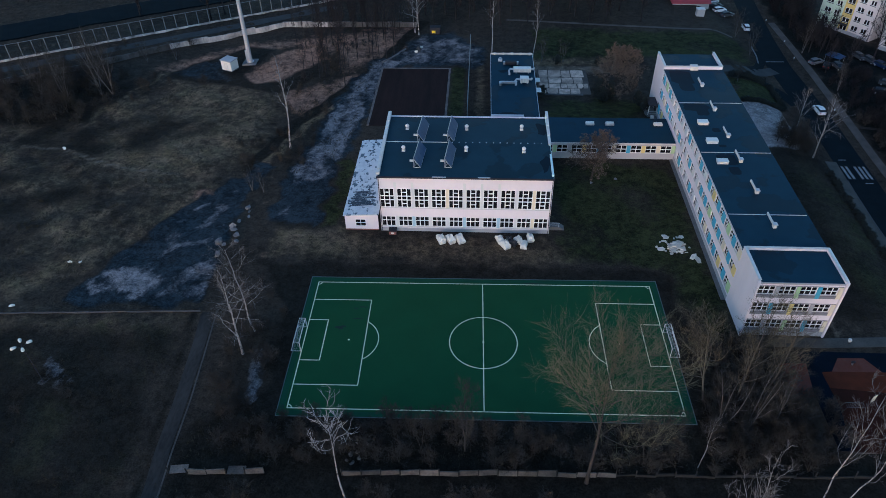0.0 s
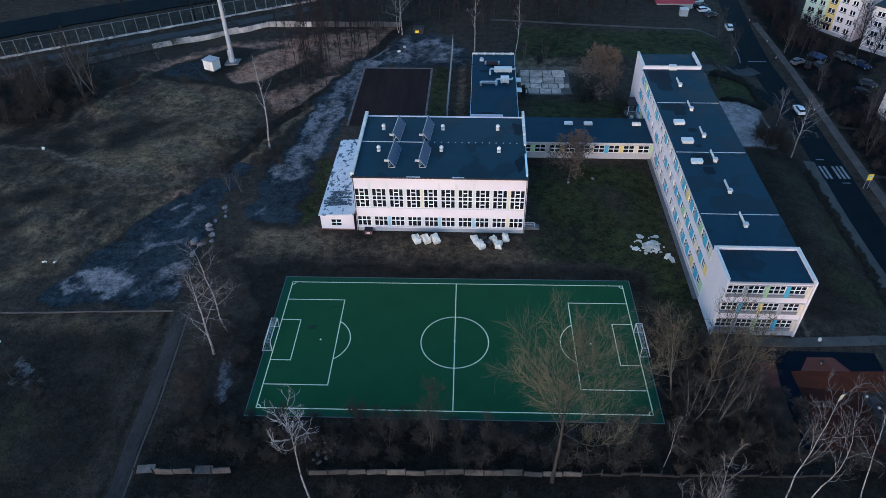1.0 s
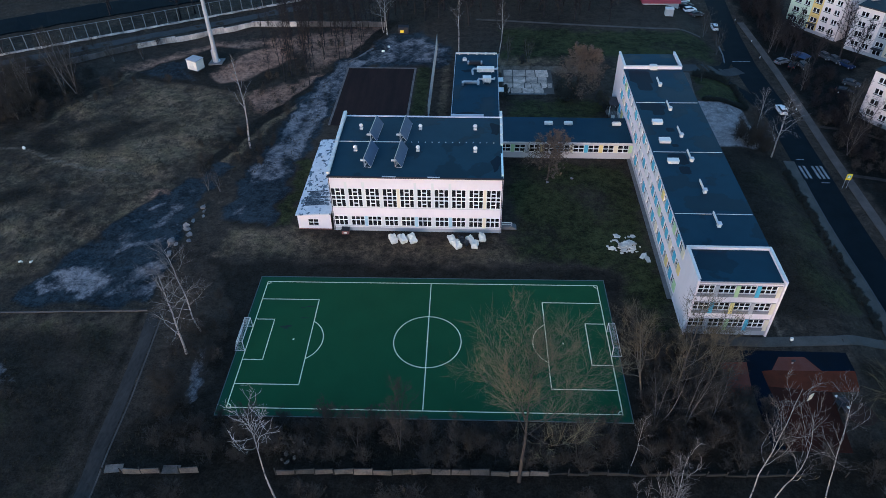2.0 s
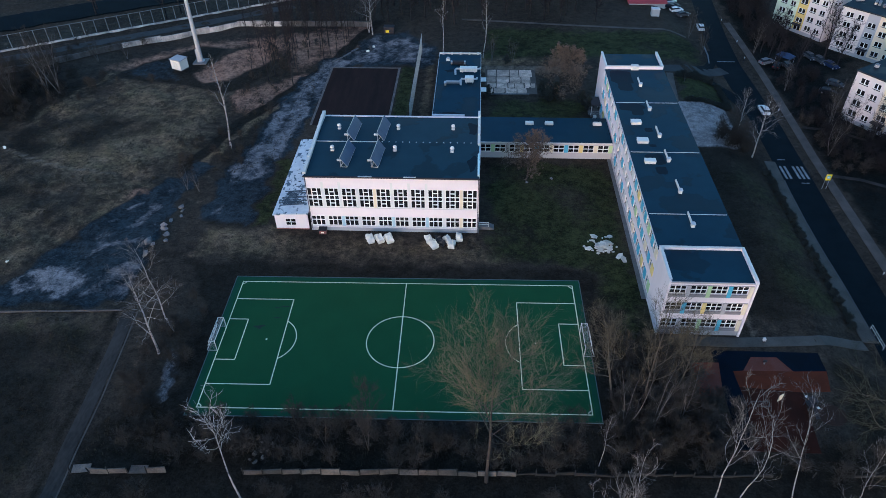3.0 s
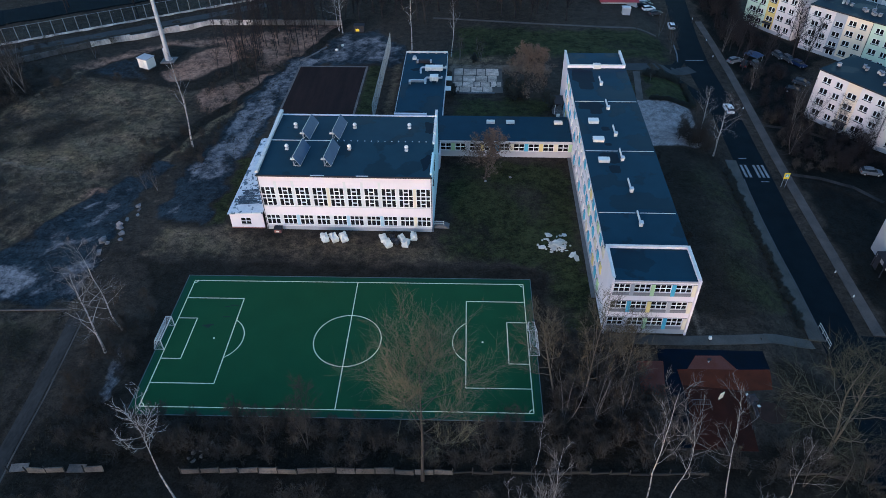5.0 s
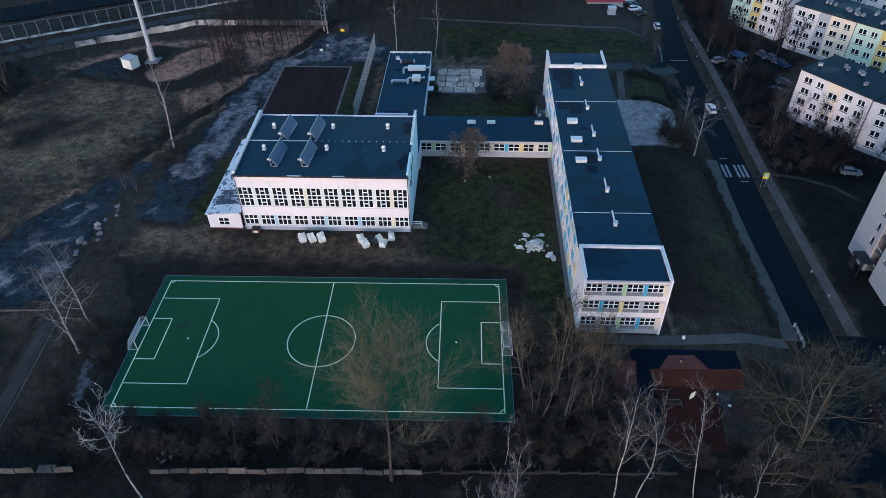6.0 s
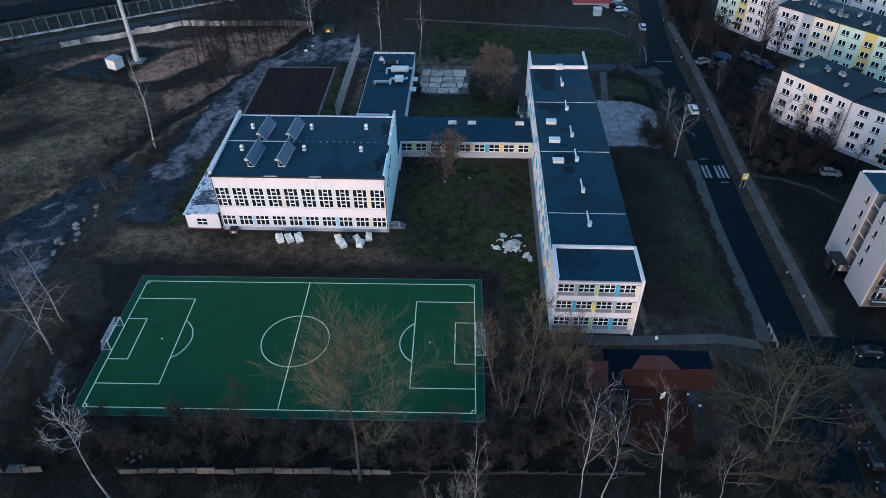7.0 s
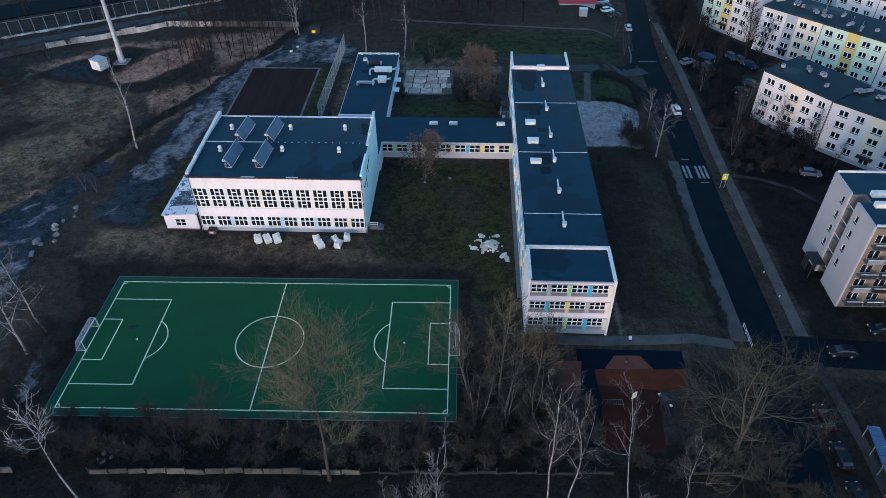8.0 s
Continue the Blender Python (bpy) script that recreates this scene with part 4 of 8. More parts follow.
def gym():
    L, D, H = 30.55, 20.4, 12.1
    t = thing("gym_building", "pinkish white gymnasium hall with a dark felt roof", "building", pose(-19.1, 26.75, 0) @ Matrix.Diagonal((1, 1, 1.013, 1)))
    bay = L / 10
    upper = [(i * bay + 0.22, 5.3, i * bay + bay - 0.33, 9.3) for i in range(10)]
    lower = [(i * bay + 0.26, 1.15, i * bay + bay - 0.36, 3.25) for i in range(10)]
    part("front_wall", pierced_wall(L, 11.75, 0.35, upper + lower, 0.75), WHITE_WALL, t, "pinkish white rendered wall")
    part("plinth", box_bm((-0.04, -0.05, -0.6, L + 0.04, 0.35, 0.746)), GREY_WALL, t, "grey plinth")
    part("west_wall", box_bm((0, 0.35, -0.6, 0.35, D, 12.4)), WHITE_WALL, t)
    part("east_wall", box_bm((L - 0.35, 0.35, -0.6, L, D, 12.4)), SKY_TINT_WALL, t, "white rendered side wall, tinted for blue sky light")
    part("back_wall", box_bm((0.35, D - 0.35, -0.6, L - 0.35, D, 12.3)), WHITE_WALL, t)
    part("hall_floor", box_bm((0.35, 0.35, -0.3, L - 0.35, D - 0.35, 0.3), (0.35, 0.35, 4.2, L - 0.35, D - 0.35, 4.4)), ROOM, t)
    bm = bmesh.new()
    ys = [(-0.3, 11.78), (D / 2, 12.35), (D, 11.95)]
    v = [[bm.verts.new((x, y, z + dz)) for x in (0.1, L - 0.1) for dz in (0, 0.22)] for y, z in ys]
    for a, b in zip(v, v[1:]):
        bm.faces.new((a[1], a[3], b[3], b[1])), bm.faces.new((a[0], b[0], b[2], a[2])), bm.faces.new((a[0], a[1], b[1], b[0])), bm.faces.new((a[2], b[2], b[3], a[3]))
    bm.faces.new((v[0][0], v[0][2], v[0][3], v[0][1])), bm.faces.new((v[2][0], v[2][1], v[2][3], v[2][2]))
    roof = part("roof", bm, GREY_FELT, t, "dark blue-grey roofing felt with damp patches")
    part("eave", box_bm((-0.1, -0.42, 11.74, L + 0.1, -0.3, 12.06)), DARK, roof, "dark metal eave and gutter")
    part("ridge_strip", box_bm((0.4, D / 2 - 0.1, 12.56, 11.8, D / 2 + 0.1, 12.62)), SEAM, roof, "pale flashing along the ridge")
    for x0, x1 in ((9.6, 12.0), (17.5, 19.6)):
        part("eave_flashing", box_bm((x0, -0.46, 12.06, x1, -0.2, 12.10)), SEAM, roof)
    for i in range(14):
        part("roof_stud", box_bm((12.6 + i * 1.25, D / 2 - 0.07, 12.57, 12.76 + i * 1.25, D / 2 + 0.07, 12.66)), SEAM, roof)
    for k, (cx, cy, w, d) in enumerate(((29.3, 3.9, 1.0, 2.6), (29.2, 15.6, 1.1, 3.4))):
        ring = [(min(L - 0.45, cx + w * (0.85 + 0.3 * math.sin(3 * q + k)) * math.cos(q)), cy + d * (0.85 + 0.25 * math.sin(2 * q + 2 * k)) * math.sin(q)) for q in (2 * math.pi * j / 20 for j in range(20))]
        patch = bmesh.new()
        for lift in (0.003, 0.008):
            patch.faces.new([patch.verts.new((x, y, (11.78 + 0.57 * (y + 0.3) / (D / 2 + 0.3) if y < D / 2 else 12.35 - 0.4 * (y - D / 2) / (D / 2)) + 0.22 + lift)) for x, y in ring])
        part("wet_patch", patch, PATCH_FELT, roof, "dark wet patch of felt")
    r = random.Random(2)
    n = 17
    for i in range(n):
        y0 = -0.1 + i * (D + 0.1) / n
        z = 12.35 + 0.55 * min(1, i / 14)
        part("cap_stone", box_bm((-0.12, y0 + 0.04, z - 0.15, 0.47, y0 + (D + 0.1) / n - 0.03, z + 0.28 + r.uniform(-0.05, 0.05))), CAP, t)
    part("west_parapet", box_bm((0.0, 0.0, 12.4, 0.35, D, 12.42), (0, D * 0.4, 12.42, 0.35, D, 12.66)), WHITE_WALL, t)
    for y0, y1, z in ((9.5, 12.6, 12.75), (12.6, 15.6, 13.0), (15.6, 18.2, 13.2), (18.2, 20.4, 13.45)):
        part("east_parapet", box_bm((L - 0.35, y0, 12.4, L, y1 - 0.03, z)), SKY_TINT_WALL, t)
        part("cap_stone", box_bm((L - 0.42, y0, z, L + 0.07, y1 - 0.03, z + 0.12)), CAP, t)
    vine = [(L + 0.03, y, z) for y, z in ((1.6, 9.0), (2.4, 8.8), (3.4, 8.9), (4.4, 8.6), (5.2, 9.2), (5.6, 9.9), (6.6, 10.1), (7.4, 10.0), (8.6, 10.2), (9.4, 10.6))]
    part("dead_creeper", tube_bm((vine, [0.16, 0.08, 0.06, 0.10, 0.05, 0.09, 0.13, 0.06, 0.10, 0.05]), ([vine[3], (L + 0.03, 4.9, 7.6), (L + 0.03, 4.7, 6.8)], [0.07, 0.05, 0.03]), ([vine[6], (L + 0.03, 7.0, 9.2), (L + 0.03, 7.3, 8.4)], [0.07, 0.05, 0.03]), sides=5), DARK_TWIG, t, "dark dead creeper on the side wall")
    part("gutter_pipe", tube_bm(([(L - 0.15, -0.1, 0.1), (L - 0.15, -0.1, 11.7)], [0.06, 0.06])), DARK, t, "dark rainwater pipe")
    part("gutter_pipe", tube_bm(([(0.15, -0.1, 0.1), (0.15, -0.1, 11.7)], [0.06, 0.06])), DARK, t, "dark rainwater pipe")
    tones = ["mint", "mint", "mint", "sand", "mint", "mint", "mint", "mint", "sand", "mint"]
    for i in range(10):
        window(t, pose(upper[i][0], 0, 5.3), bay - 0.55, 4.0, [1.0, (1.15, 1), 1.0], [1.45, 0.75, 1.45], 0.17)
        window(t, pose(lower[i][0], 0, 1.15), bay - 0.62, 2.1, [1, 1, 1], [1.3, 0.9], 0.15)
        if i < 9:
            part("pilaster", box_bm(((i + 1) * bay - 0.31, -0.04, 5.3, (i + 1) * bay + 0.20, -0.002, 9.32)), PANEL_COLOURS[tones[i]], t)
            part("pilaster", box_bm(((i + 1) * bay - 0.33, -0.04, 1.1, (i + 1) * bay + 0.23, -0.002, 3.3)), PANEL_COLOURS[["mint", "ice", "mint", "mint", "ice", "mint", "ice", "mint", "sand", "mint"][i]], t)
        if i in (0, 1, 5):
            part("blind", box_bm((lower[i][0] + 0.1, 0.22, 2.3, lower[i][2] - 0.1, 0.25, 3.2)), CAP, t, "half-drawn pale blind")
    for i in (0, 1, 4, 5, 6):
        part("damp_streak", box_bm(((i + 1) * bay - 0.3, -0.004, 9.35, (i + 1) * bay + 0.15, -0.001, 10.6)), PANEL_COLOURS["mint"], t, "pale grey painted strip")
    part("sill_band", box_bm((0.1, -0.07, 5.15, L - 0.1, -0.002, 5.28)), SEAM, t)
    part("sill_band", box_bm((0.1, -0.07, 0.95, L - 0.1, -0.002, 1.08)), SEAM, t)
    hatch = part("basement_hatch", box_bm((1.5, -1.25, -0.1, 2.8, -0.05, 0.75)), BRICK_RED, t, "red-brown brick cellar hatch", bevel=0.03)
    part("hatch_lid", box_bm((1.42, -1.33, 0.75, 2.88, -0.05, 0.86)), DARK, hatch)
    part("hatch_vent", box_bm((1.85, -1.28, 0.2, 2.4, -1.252, 0.5)), CAP, hatch)
    landing = part("side_landing", box_bm((L + 0.05, 1.0, -0.2, L + 2.0, 2.4, 0.7)), CONCRETE, t, "small concrete landing with a rail")
    part("railing", tube_bm(([(L + 0.2, 1.05, 0.7), (L + 0.2, 1.05, 1.6), (L + 1.9, 1.05, 1.6), (L + 1.9, 1.05, 0.7)], [0.04] * 4), ([(L + 0.2, 1.05, 1.15), (L + 1.9, 1.05, 1.15)], [0.03] * 2)), WHITE_PAINT, landing)
    part("steps", box_bm((L + 2.0, 1.0, -0.2, L + 2.3, 2.4, 0.52), (L + 2.3, 1.0, -0.2, L + 2.6, 2.4, 0.35), (L + 2.6, 1.0, -0.2, L + 2.9, 2.4, 0.18)), CONCRETE, landing)
    for x, y in ((4.0, 15.0), (15.2, 15.1), (25.5, 15.3), (4.0, 7.2), (15.3, 7.4), (25.6, 7.3)):
        z = 12.16 + 0.57 * (1 - abs(y - D / 2) / (D / 2)) + 0.1
        plain_roof_vent("roof_ventilator", pose(-19.1 + x, 26.75 + y, z), WHITE_PAINT, "galvanised roof ventilator with a white domed hood")
    for x, y, z in ((-12.0, 40.5, 12.58), (-6.5, 40.6, 12.58), (-12.0, 32.0, 12.46), (-6.6, 32.1, 12.46)):
        collector(pose(x, y, z, 0, 0, -5))


def collector(m):
    """A long rack, high on its west side, with the panel falling to the east."""
    t = thing("solar_collector", "steep blue-grey solar collector on a steel lattice rack", "solar collector", m, "roof collectors")
    w, h, y0, y1 = 0.58, 1.85, -3.1, 3.1
    tilt = math.degrees(math.atan2(h - 0.15, 2 * w))
    slope = math.hypot(h - 0.15, 2 * w)
    face = pose(-w, 0, h, 0, tilt, 0)
    for k in range(4):
        a, b = y0 + k * 1.55 + 0.02, y0 + (k + 1) * 1.55 - 0.02
        part("panel", box_bm((0, a, 0.0, slope, b, 0.09)), COLLECTOR, t, m=face)
    part("rim", box_bm((-0.04, y0, -0.03, 0.0, y1, 0.11), (slope, y0, -0.03, slope + 0.04, y1, 0.11)), GALVANISED, t, m=face)
    for k in range(5):
        y = y0 + k * 1.55
        part("truss", tube_bm(([(-w, y, 0), (-w, y, h)], [0.045] * 2), ([(-w, y, 0.03), (w, y, 0.03)], [0.04] * 2), ([(-w, y, h - 0.05), (w, y, 0.1)], [0.04] * 2), ([(-w, y, 0.05), (0.0, y, h * 0.5)], [0.035] * 2), sides=6), GALVANISED, t)
    for k in range(4):
        y = y0 + k * 1.55
        part("diagonal", tube_bm(([(-w - 0.03, y, 0.05), (-w - 0.03, y + 1.55, h - 0.1)], [0.03] * 2), sides=5), GALVANISED, t)
    part("base_rail", tube_bm(([(-w, y0, 0.02), (-w, y1, 0.02)], [0.05] * 2), sides=6), GALVANISED, t)
    part("base_rail", tube_bm(([(w, y0, 0.02), (w, y1, 0.02)], [0.05] * 2), sides=6), GALVANISED, t)
    part("pipe_box", box_bm((-w - 0.9, y0 + 1.0, 0.5, -w - 0.1, y0 + 1.35, 0.75)), CAP, t)


gym()


def annex():
    """The low lean-to beside the gymnasium, its roof sheet torn."""
    W, D = 6.1, 25.6
    t = thing("lean_to_annex", "low white lean-to with a patched pale roof", "building", pose(-25.75, 26.85, 0))
    part("front_wall", pierced_wall(W, 3.35, 0.3, [(1.9, 0.85, 3.8, 2.35)], 0.2), WHITE_WALL, t)
    part("plinth", box_bm((-0.04, -0.05, -0.4, W, 0.3, 0.196)), BRICK_RED, t, "red-brown tiled plinth")
    part("west_wall", box_bm((0, 0.3, -0.4, 0.3, D, 3.2)), WHITE_WALL, t)
    part("back_wall", box_bm((0.3, D - 0.3, -0.4, W + 0.2, D, 3.3)), WHITE_WALL, t)
    part("floor_slab", box_bm((0.3, 0.3, -0.3, W + 0.2, D - 0.3, 0.1)), ROOM, t)
    bm = bmesh.new()
    v = [bm.verts.new(p) for p in ((-0.25, -0.25, 3.24), (W + 0.2, -0.25, 3.55), (W + 0.2, D + 0.2, 3.55), (-0.25, D + 0.2, 3.24), (-0.25, -0.25, 3.42), (W + 0.2, -0.25, 3.73), (W + 0.2, D + 0.2, 3.73), (-0.25, D + 0.2, 3.42))]
    for f in ((3, 2, 1, 0), (4, 5, 6, 7), (0, 1, 5, 4), (1, 2, 6, 5), (2, 3, 7, 6), (3, 0, 4, 7)):
        bm.faces.new([v[i] for i in f])
    sheet = material("patched_roof_sheet", (0.72, 0.73, 0.74), 0.6, (0.46, 0.48, 0.52), 0.8, 0.7, 5.0, 0.2, bands=((0.085, 0.125, 0.165), (1.5, 0.75, 1.0), 0.55))
    roof = part("roof", bm, sheet, t, "pale roof sheet with dark worn patches")
    torn = material("bare_dark_felt", (0.03395, 0.045, 0.0654), 0.5, (0.0194, 0.026, 0.03706), 0.7, 0.7, 5.0, 0.2)
    r = random.Random(5)
    for k in range(13):
        y0 = 2.6 + k * 0.36
        x0, x1 = r.uniform(-0.1, 0.8) + 0.05 * k, r.uniform(3.6, 5.6) - 0.10 * abs(k - 4)
        part("bare_patch", box_bm((x0 - 3, y0 - 5, 0, x1 - 3, y0 - 5 + r.uniform(0.2, 0.33), 0.02)), torn, roof, "dark bare felt where the sheet is torn off", m=pose(3, 5, 3.585, 0, -2.75, 4))
    for k in range(26):
        x0, y0 = r.uniform(0.1, 5.4), r.uniform(7.5, 24.5)
        part("bare_patch", box_bm((x0 - 3, y0 - 5, 0, x0 - 3 + r.uniform(0.2, 0.6), y0 - 5 + r.uniform(0.15, 0.5), 0.02)), torn, roof, m=pose(3, 5, 3.585, 0, -2.75, 0))
    window(t, pose(1.9, 0, 0.85), 1.9, 1.5, [1, 1], [1, 1])


annex()

def school():
    W, D = 12.6, 76.4
    t = thing("school_building", "long white three-storey school with coloured window panels", "building", pose(38.95, 3.0, 0))
    r = random.Random(11)
    levels = ((1.65, 3.25), (5.2, 6.7), (8.62, 10.15))
    bay = 2.98
    # south end wall
    holes = [(0.4 + i * bay, a, 0.4 + i * bay + 2.36, b) for i in range(4) for a, b in levels]
    end = part("end_wall", pierced_wall(W, 10.7, 0.35, [(x0, a, x1, b) for x0, a, x1, b in holes], 1.0), WHITE_WALL, t, "white rendered end wall")
    part("plinth", box_bm((-0.04, -0.05, -0.8, W + 0.04, 0.35, 0.996)), GREY_WALL, t, "grey plinth")
    tones = {2: ["grey", "green", "blue", "sand"], 1: ["blue", "yellow", "grey", "sand"], 0: ["grey", "green", "blue", "sand"]}
    for k, (a, b) in enumerate(levels):
        part("sill_band", box_bm((0.3, -0.10, a - 0.62, W - 0.3, -0.002, a - 0.07)), BAND_GREY, t, "grey band under the windows")
        for i in range(4):
            x = 0.4 + i * bay
            window(t, pose(x, 0.06, a), 2.36, b - a, [1, 1, 1], [1, 1], 0.13)
            part("colour_panel", box_bm((x + 2.38, -0.16, a - 0.60, x + 2.95, -0.002, b + 0.08)), PANEL_COLOURS[tones[k][i]], t)
        # thin grey strip drawn in place of the shadow line above each row
        part("lintel_shadow_strip", box_bm((0.32, -0.05, b + 0.10, W - 0.32, -0.002, b + 0.2)), BAND_GREY, t, "grey strip painting the shadow line above the windows")
    for x0 in (-0.06, W - 0.24):
        part("corner_fin", box_bm((x0, -0.34, -0.8, x0 + 0.30, -0.003, 11.35)), WHITE_WALL, t, "projecting white corner fin")
    # west face between the end blocks
    y0, y1 = 7.5, 68.8
    n = 20
    step = (y1 - y0) / n
    west = pose(0, y1, 0, 0, 0, -90)
    holes = [(i * step + 0.15, a, i * step + 1.85, b) for i in range(n) for a, b in levels]
    part("west_wall", pierced_wall(y1 - y0, 10.55, 0.35, holes, 0.9), WHITE_WALL, t, "white rendered long wall", m=west)
    part("apron", box_bm((0, -0.75, -0.3, y1 - y0, -0.041, 0.07)), CONCRETE, t, "narrow concrete apron along the wall", m=west)
    part("west_plinth", box_bm((0, -0.04, -0.8, y1 - y0, 0.35, 0.896)), GREY_WALL, t, m=west)
    order = [["blue", "sand", "blue", "green", "blue", "yellow"][(i * 5 + k * 2 + i // 4) % 6] for k in range(3) for i in range(n)]
    for k, (a, b) in enumerate(levels):
        part("sill_band", box_bm((0, -0.07, a - 0.16, y1 - y0, -0.002, a - 0.05)), SEAM, t, m=west)
        for i in range(n):
            window(t, west @ pose(i * step + 0.15, 0.05, a), 1.7, b - a, [1, 1], [1, 1], 0.10)
            tone = order[k * n + i] if i < 3 or i > 12 else ("mint", "blue", "mint")[(i + k) % 3]
            part("colour_panel", box_bm((i * step + 1.87, -0.13, a - 0.10, i * step + step + 0.13, -0.002, b + 0.05)), PANEL_COLOURS[tone], t, m=west)
    for y in (y1 - 24.5,):
        part("expansion_joint", box_bm((y1 - y - 0.06, -0.075, 0.9, y1 - y + 0.06, -0.002, 10.5)), DARK, t, m=west)
    # blank walls of the end blocks, east and north sides
    part("block_wall", box_bm((0, 0.35, -0.8, 0.35, y0, 11.35)), WHITE_WALL, t, "blank white block wall")
    part("block_wall", box_bm((0, y1, -0.8, 0.35, D, 11.5)), WHITE_WALL, t, "blank white block wall")
    part("east_wall", box_bm((W - 0.35, 0.35, -4, W, D, 10.55)), WHITE_WALL, t)
    part("north_wall", box_bm((0.35, D - 0.35, -0.8, W - 0.35, D, 10.55)), WHITE_WALL, t)
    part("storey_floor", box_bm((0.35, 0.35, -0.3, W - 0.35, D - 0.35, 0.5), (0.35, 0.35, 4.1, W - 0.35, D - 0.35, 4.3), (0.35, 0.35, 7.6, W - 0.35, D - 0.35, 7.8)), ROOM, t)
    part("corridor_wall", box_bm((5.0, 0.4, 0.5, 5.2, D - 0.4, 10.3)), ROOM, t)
    roof = part("roof", box_bm((-0.12, y0 + 0.02, 10.55, W + 0.12, y1 - 0.02, 10.85)), FELT, t, "dark blue-grey roofing felt with damp patches")
    part("roof", box_bm((0.35, 0.0, 10.7, W - 0.35, y0 - 0.3, 10.92)), FELT, t, "dark felt of the end block")
    part("roof", box_bm((0.35, y1 + 0.3, 10.7, W - 0.35, D, 10.92)), FELT, t, "dark felt of the end block")
    part("eave_strip", box_bm((-0.2, y0 + 0.05, 10.66, -0.125, y1 - 0.05, 10.90)), SEAM, roof)
    for y in (16.2, 34.8, 53.5):
        part("seam_strip", box_bm((0.1, y - 0.06, 10.85, 6.0, y + 0.06, 10.91)), SEAM, roof)
        part("seam_strip", box_bm((6.7, y - 0.06, 10.85, W - 0.1, y + 0.06, 10.91)), SEAM, roof)
    r = random.Random(31)
    for k, (x0, a, x1, b) in enumerate(((0.5, 61.6, 5.4, 68.3), (1.6, 58.6, 4.6, 62.2), (0.5, 50.2, 5.6, 53.2), (2.6, 48.4, 5.2, 50.8), (4.0, 42.0, 5.6, 43.6), (3.9, 36.6, 5.2, 37.6), (2.4, 30.6, 5.9, 34.4), (3.6, 27.6, 5.6, 30.2))):
        ring = []
        for j in range(26):
            q = 2 * math.pi * j / 26
            cx, cy = math.cos(q), math.sin(q)
            f = (abs(cx) ** 4 + abs(cy) ** 4) ** -0.25 * r.uniform(0.88, 1.06)
            ring.append(((x0 + x1) / 2 + (x1 - x0) / 2 * f * cx, (a + b) / 2 + (b - a) / 2 * f * cy))
        part("felt_patch", prism_bm(ring, 10.8505, 10.8555 + 0.0012 * (k % 2)), PATCH_FELT, roof, "dark wet patch of felt")
    # parapets of the end blocks
    part("east_parapet", box_bm((W - 0.35, 0.0, 10.55, W, y0, 11.35)), WHITE_WALL, t)
    part("rear_parapet", box_bm((0.35, y0 - 0.3, 10.5, W - 0.35, y0, 11.33)), WHITE_WALL, t)
    part("front_lip", box_bm((0.0, -0.12, 10.7, W - 0.35, -0.002, 10.98)), GREY_WALL, t, "low grey front lip")
    part("east_parapet", box_bm((W - 0.35, y1, 10.55, W, D, 11.5)), WHITE_WALL, t)
    part("rear_parapet", box_bm((0.35, y1, 10.5, W - 0.35, y1 + 0.3, 11.48)), WHITE_WALL, t)
    caps = [(-0.06, 0.0, 0.41, y0, 11.35), (W - 0.41, -0.02, W + 0.06, y0, 11.35), (0.41, y0 - 0.36, W - 0.41, y0 + 0.06, 11.33), (-0.06, y1 - 0.05, 0.41, D, 11.5), (W - 0.41, y1 - 0.05, W + 0.06, D, 11.5), (0.41, y1 - 0.06, W - 0.41, y1 + 0.36, 11.48)]
    for x0, a, x1, b, z in caps:
        part("cap_sheet", box_bm((x0, a, z, x1, b, z + 0.09)), CAP, t)
    part("chimney_block", box_bm((5.6, y1 - 0.5, 10.8, 7.2, y1 + 0.8, 11.75)), CAP, t, bevel=0.04)
    # vent ridges along the roof's middle
    for y in (13.0, 22.2, 31.8, 40.2, 50.4, 60.8):
        v = thing("roof_vent_ridge", "low white vent ridge with a small chimney block", "roof vent", pose(45.25, 3.0 + y, 10.85), "roof vent ridges")
        part("ridge", box_bm((-0.10, 0.4, 0, 0.10, 3.5, 0.42)), CAP, v, bevel=0.02)
        part("block", box_bm((-0.28, -0.34, 0, 0.28, 0.34, 0.65)), CAP, v, bevel=0.03)
        part("lid", box_bm((-0.34, -0.42, 0.65, 0.34, 0.42, 0.73)), SEAM, v)
    for x, y, w, d in ((41.7, 45.2, 1.9, 1.3), (41.8, 38.4, 2.0, 1.3), (41.9, 31.4, 1.9, 1.1), (45.2, 69.6, 0.8, 0.9)):
        s = thing("roof_hatch", "low white boxed roof hatch", "roof hatch", pose(x, 3.0 + y, 10.85), "roof hatches")
        part("kerb_box", box_bm((-w / 2, -d / 2, 0, w / 2, d / 2, 0.5)), CAP, s, bevel=0.03)
        part("cover", box_bm((-w / 2 - 0.06, -d / 2 - 0.06, 0.5, w / 2 + 0.06, d / 2 + 0.06, 0.6)), WHITE_PAINT, s, bevel=0.03)


school()


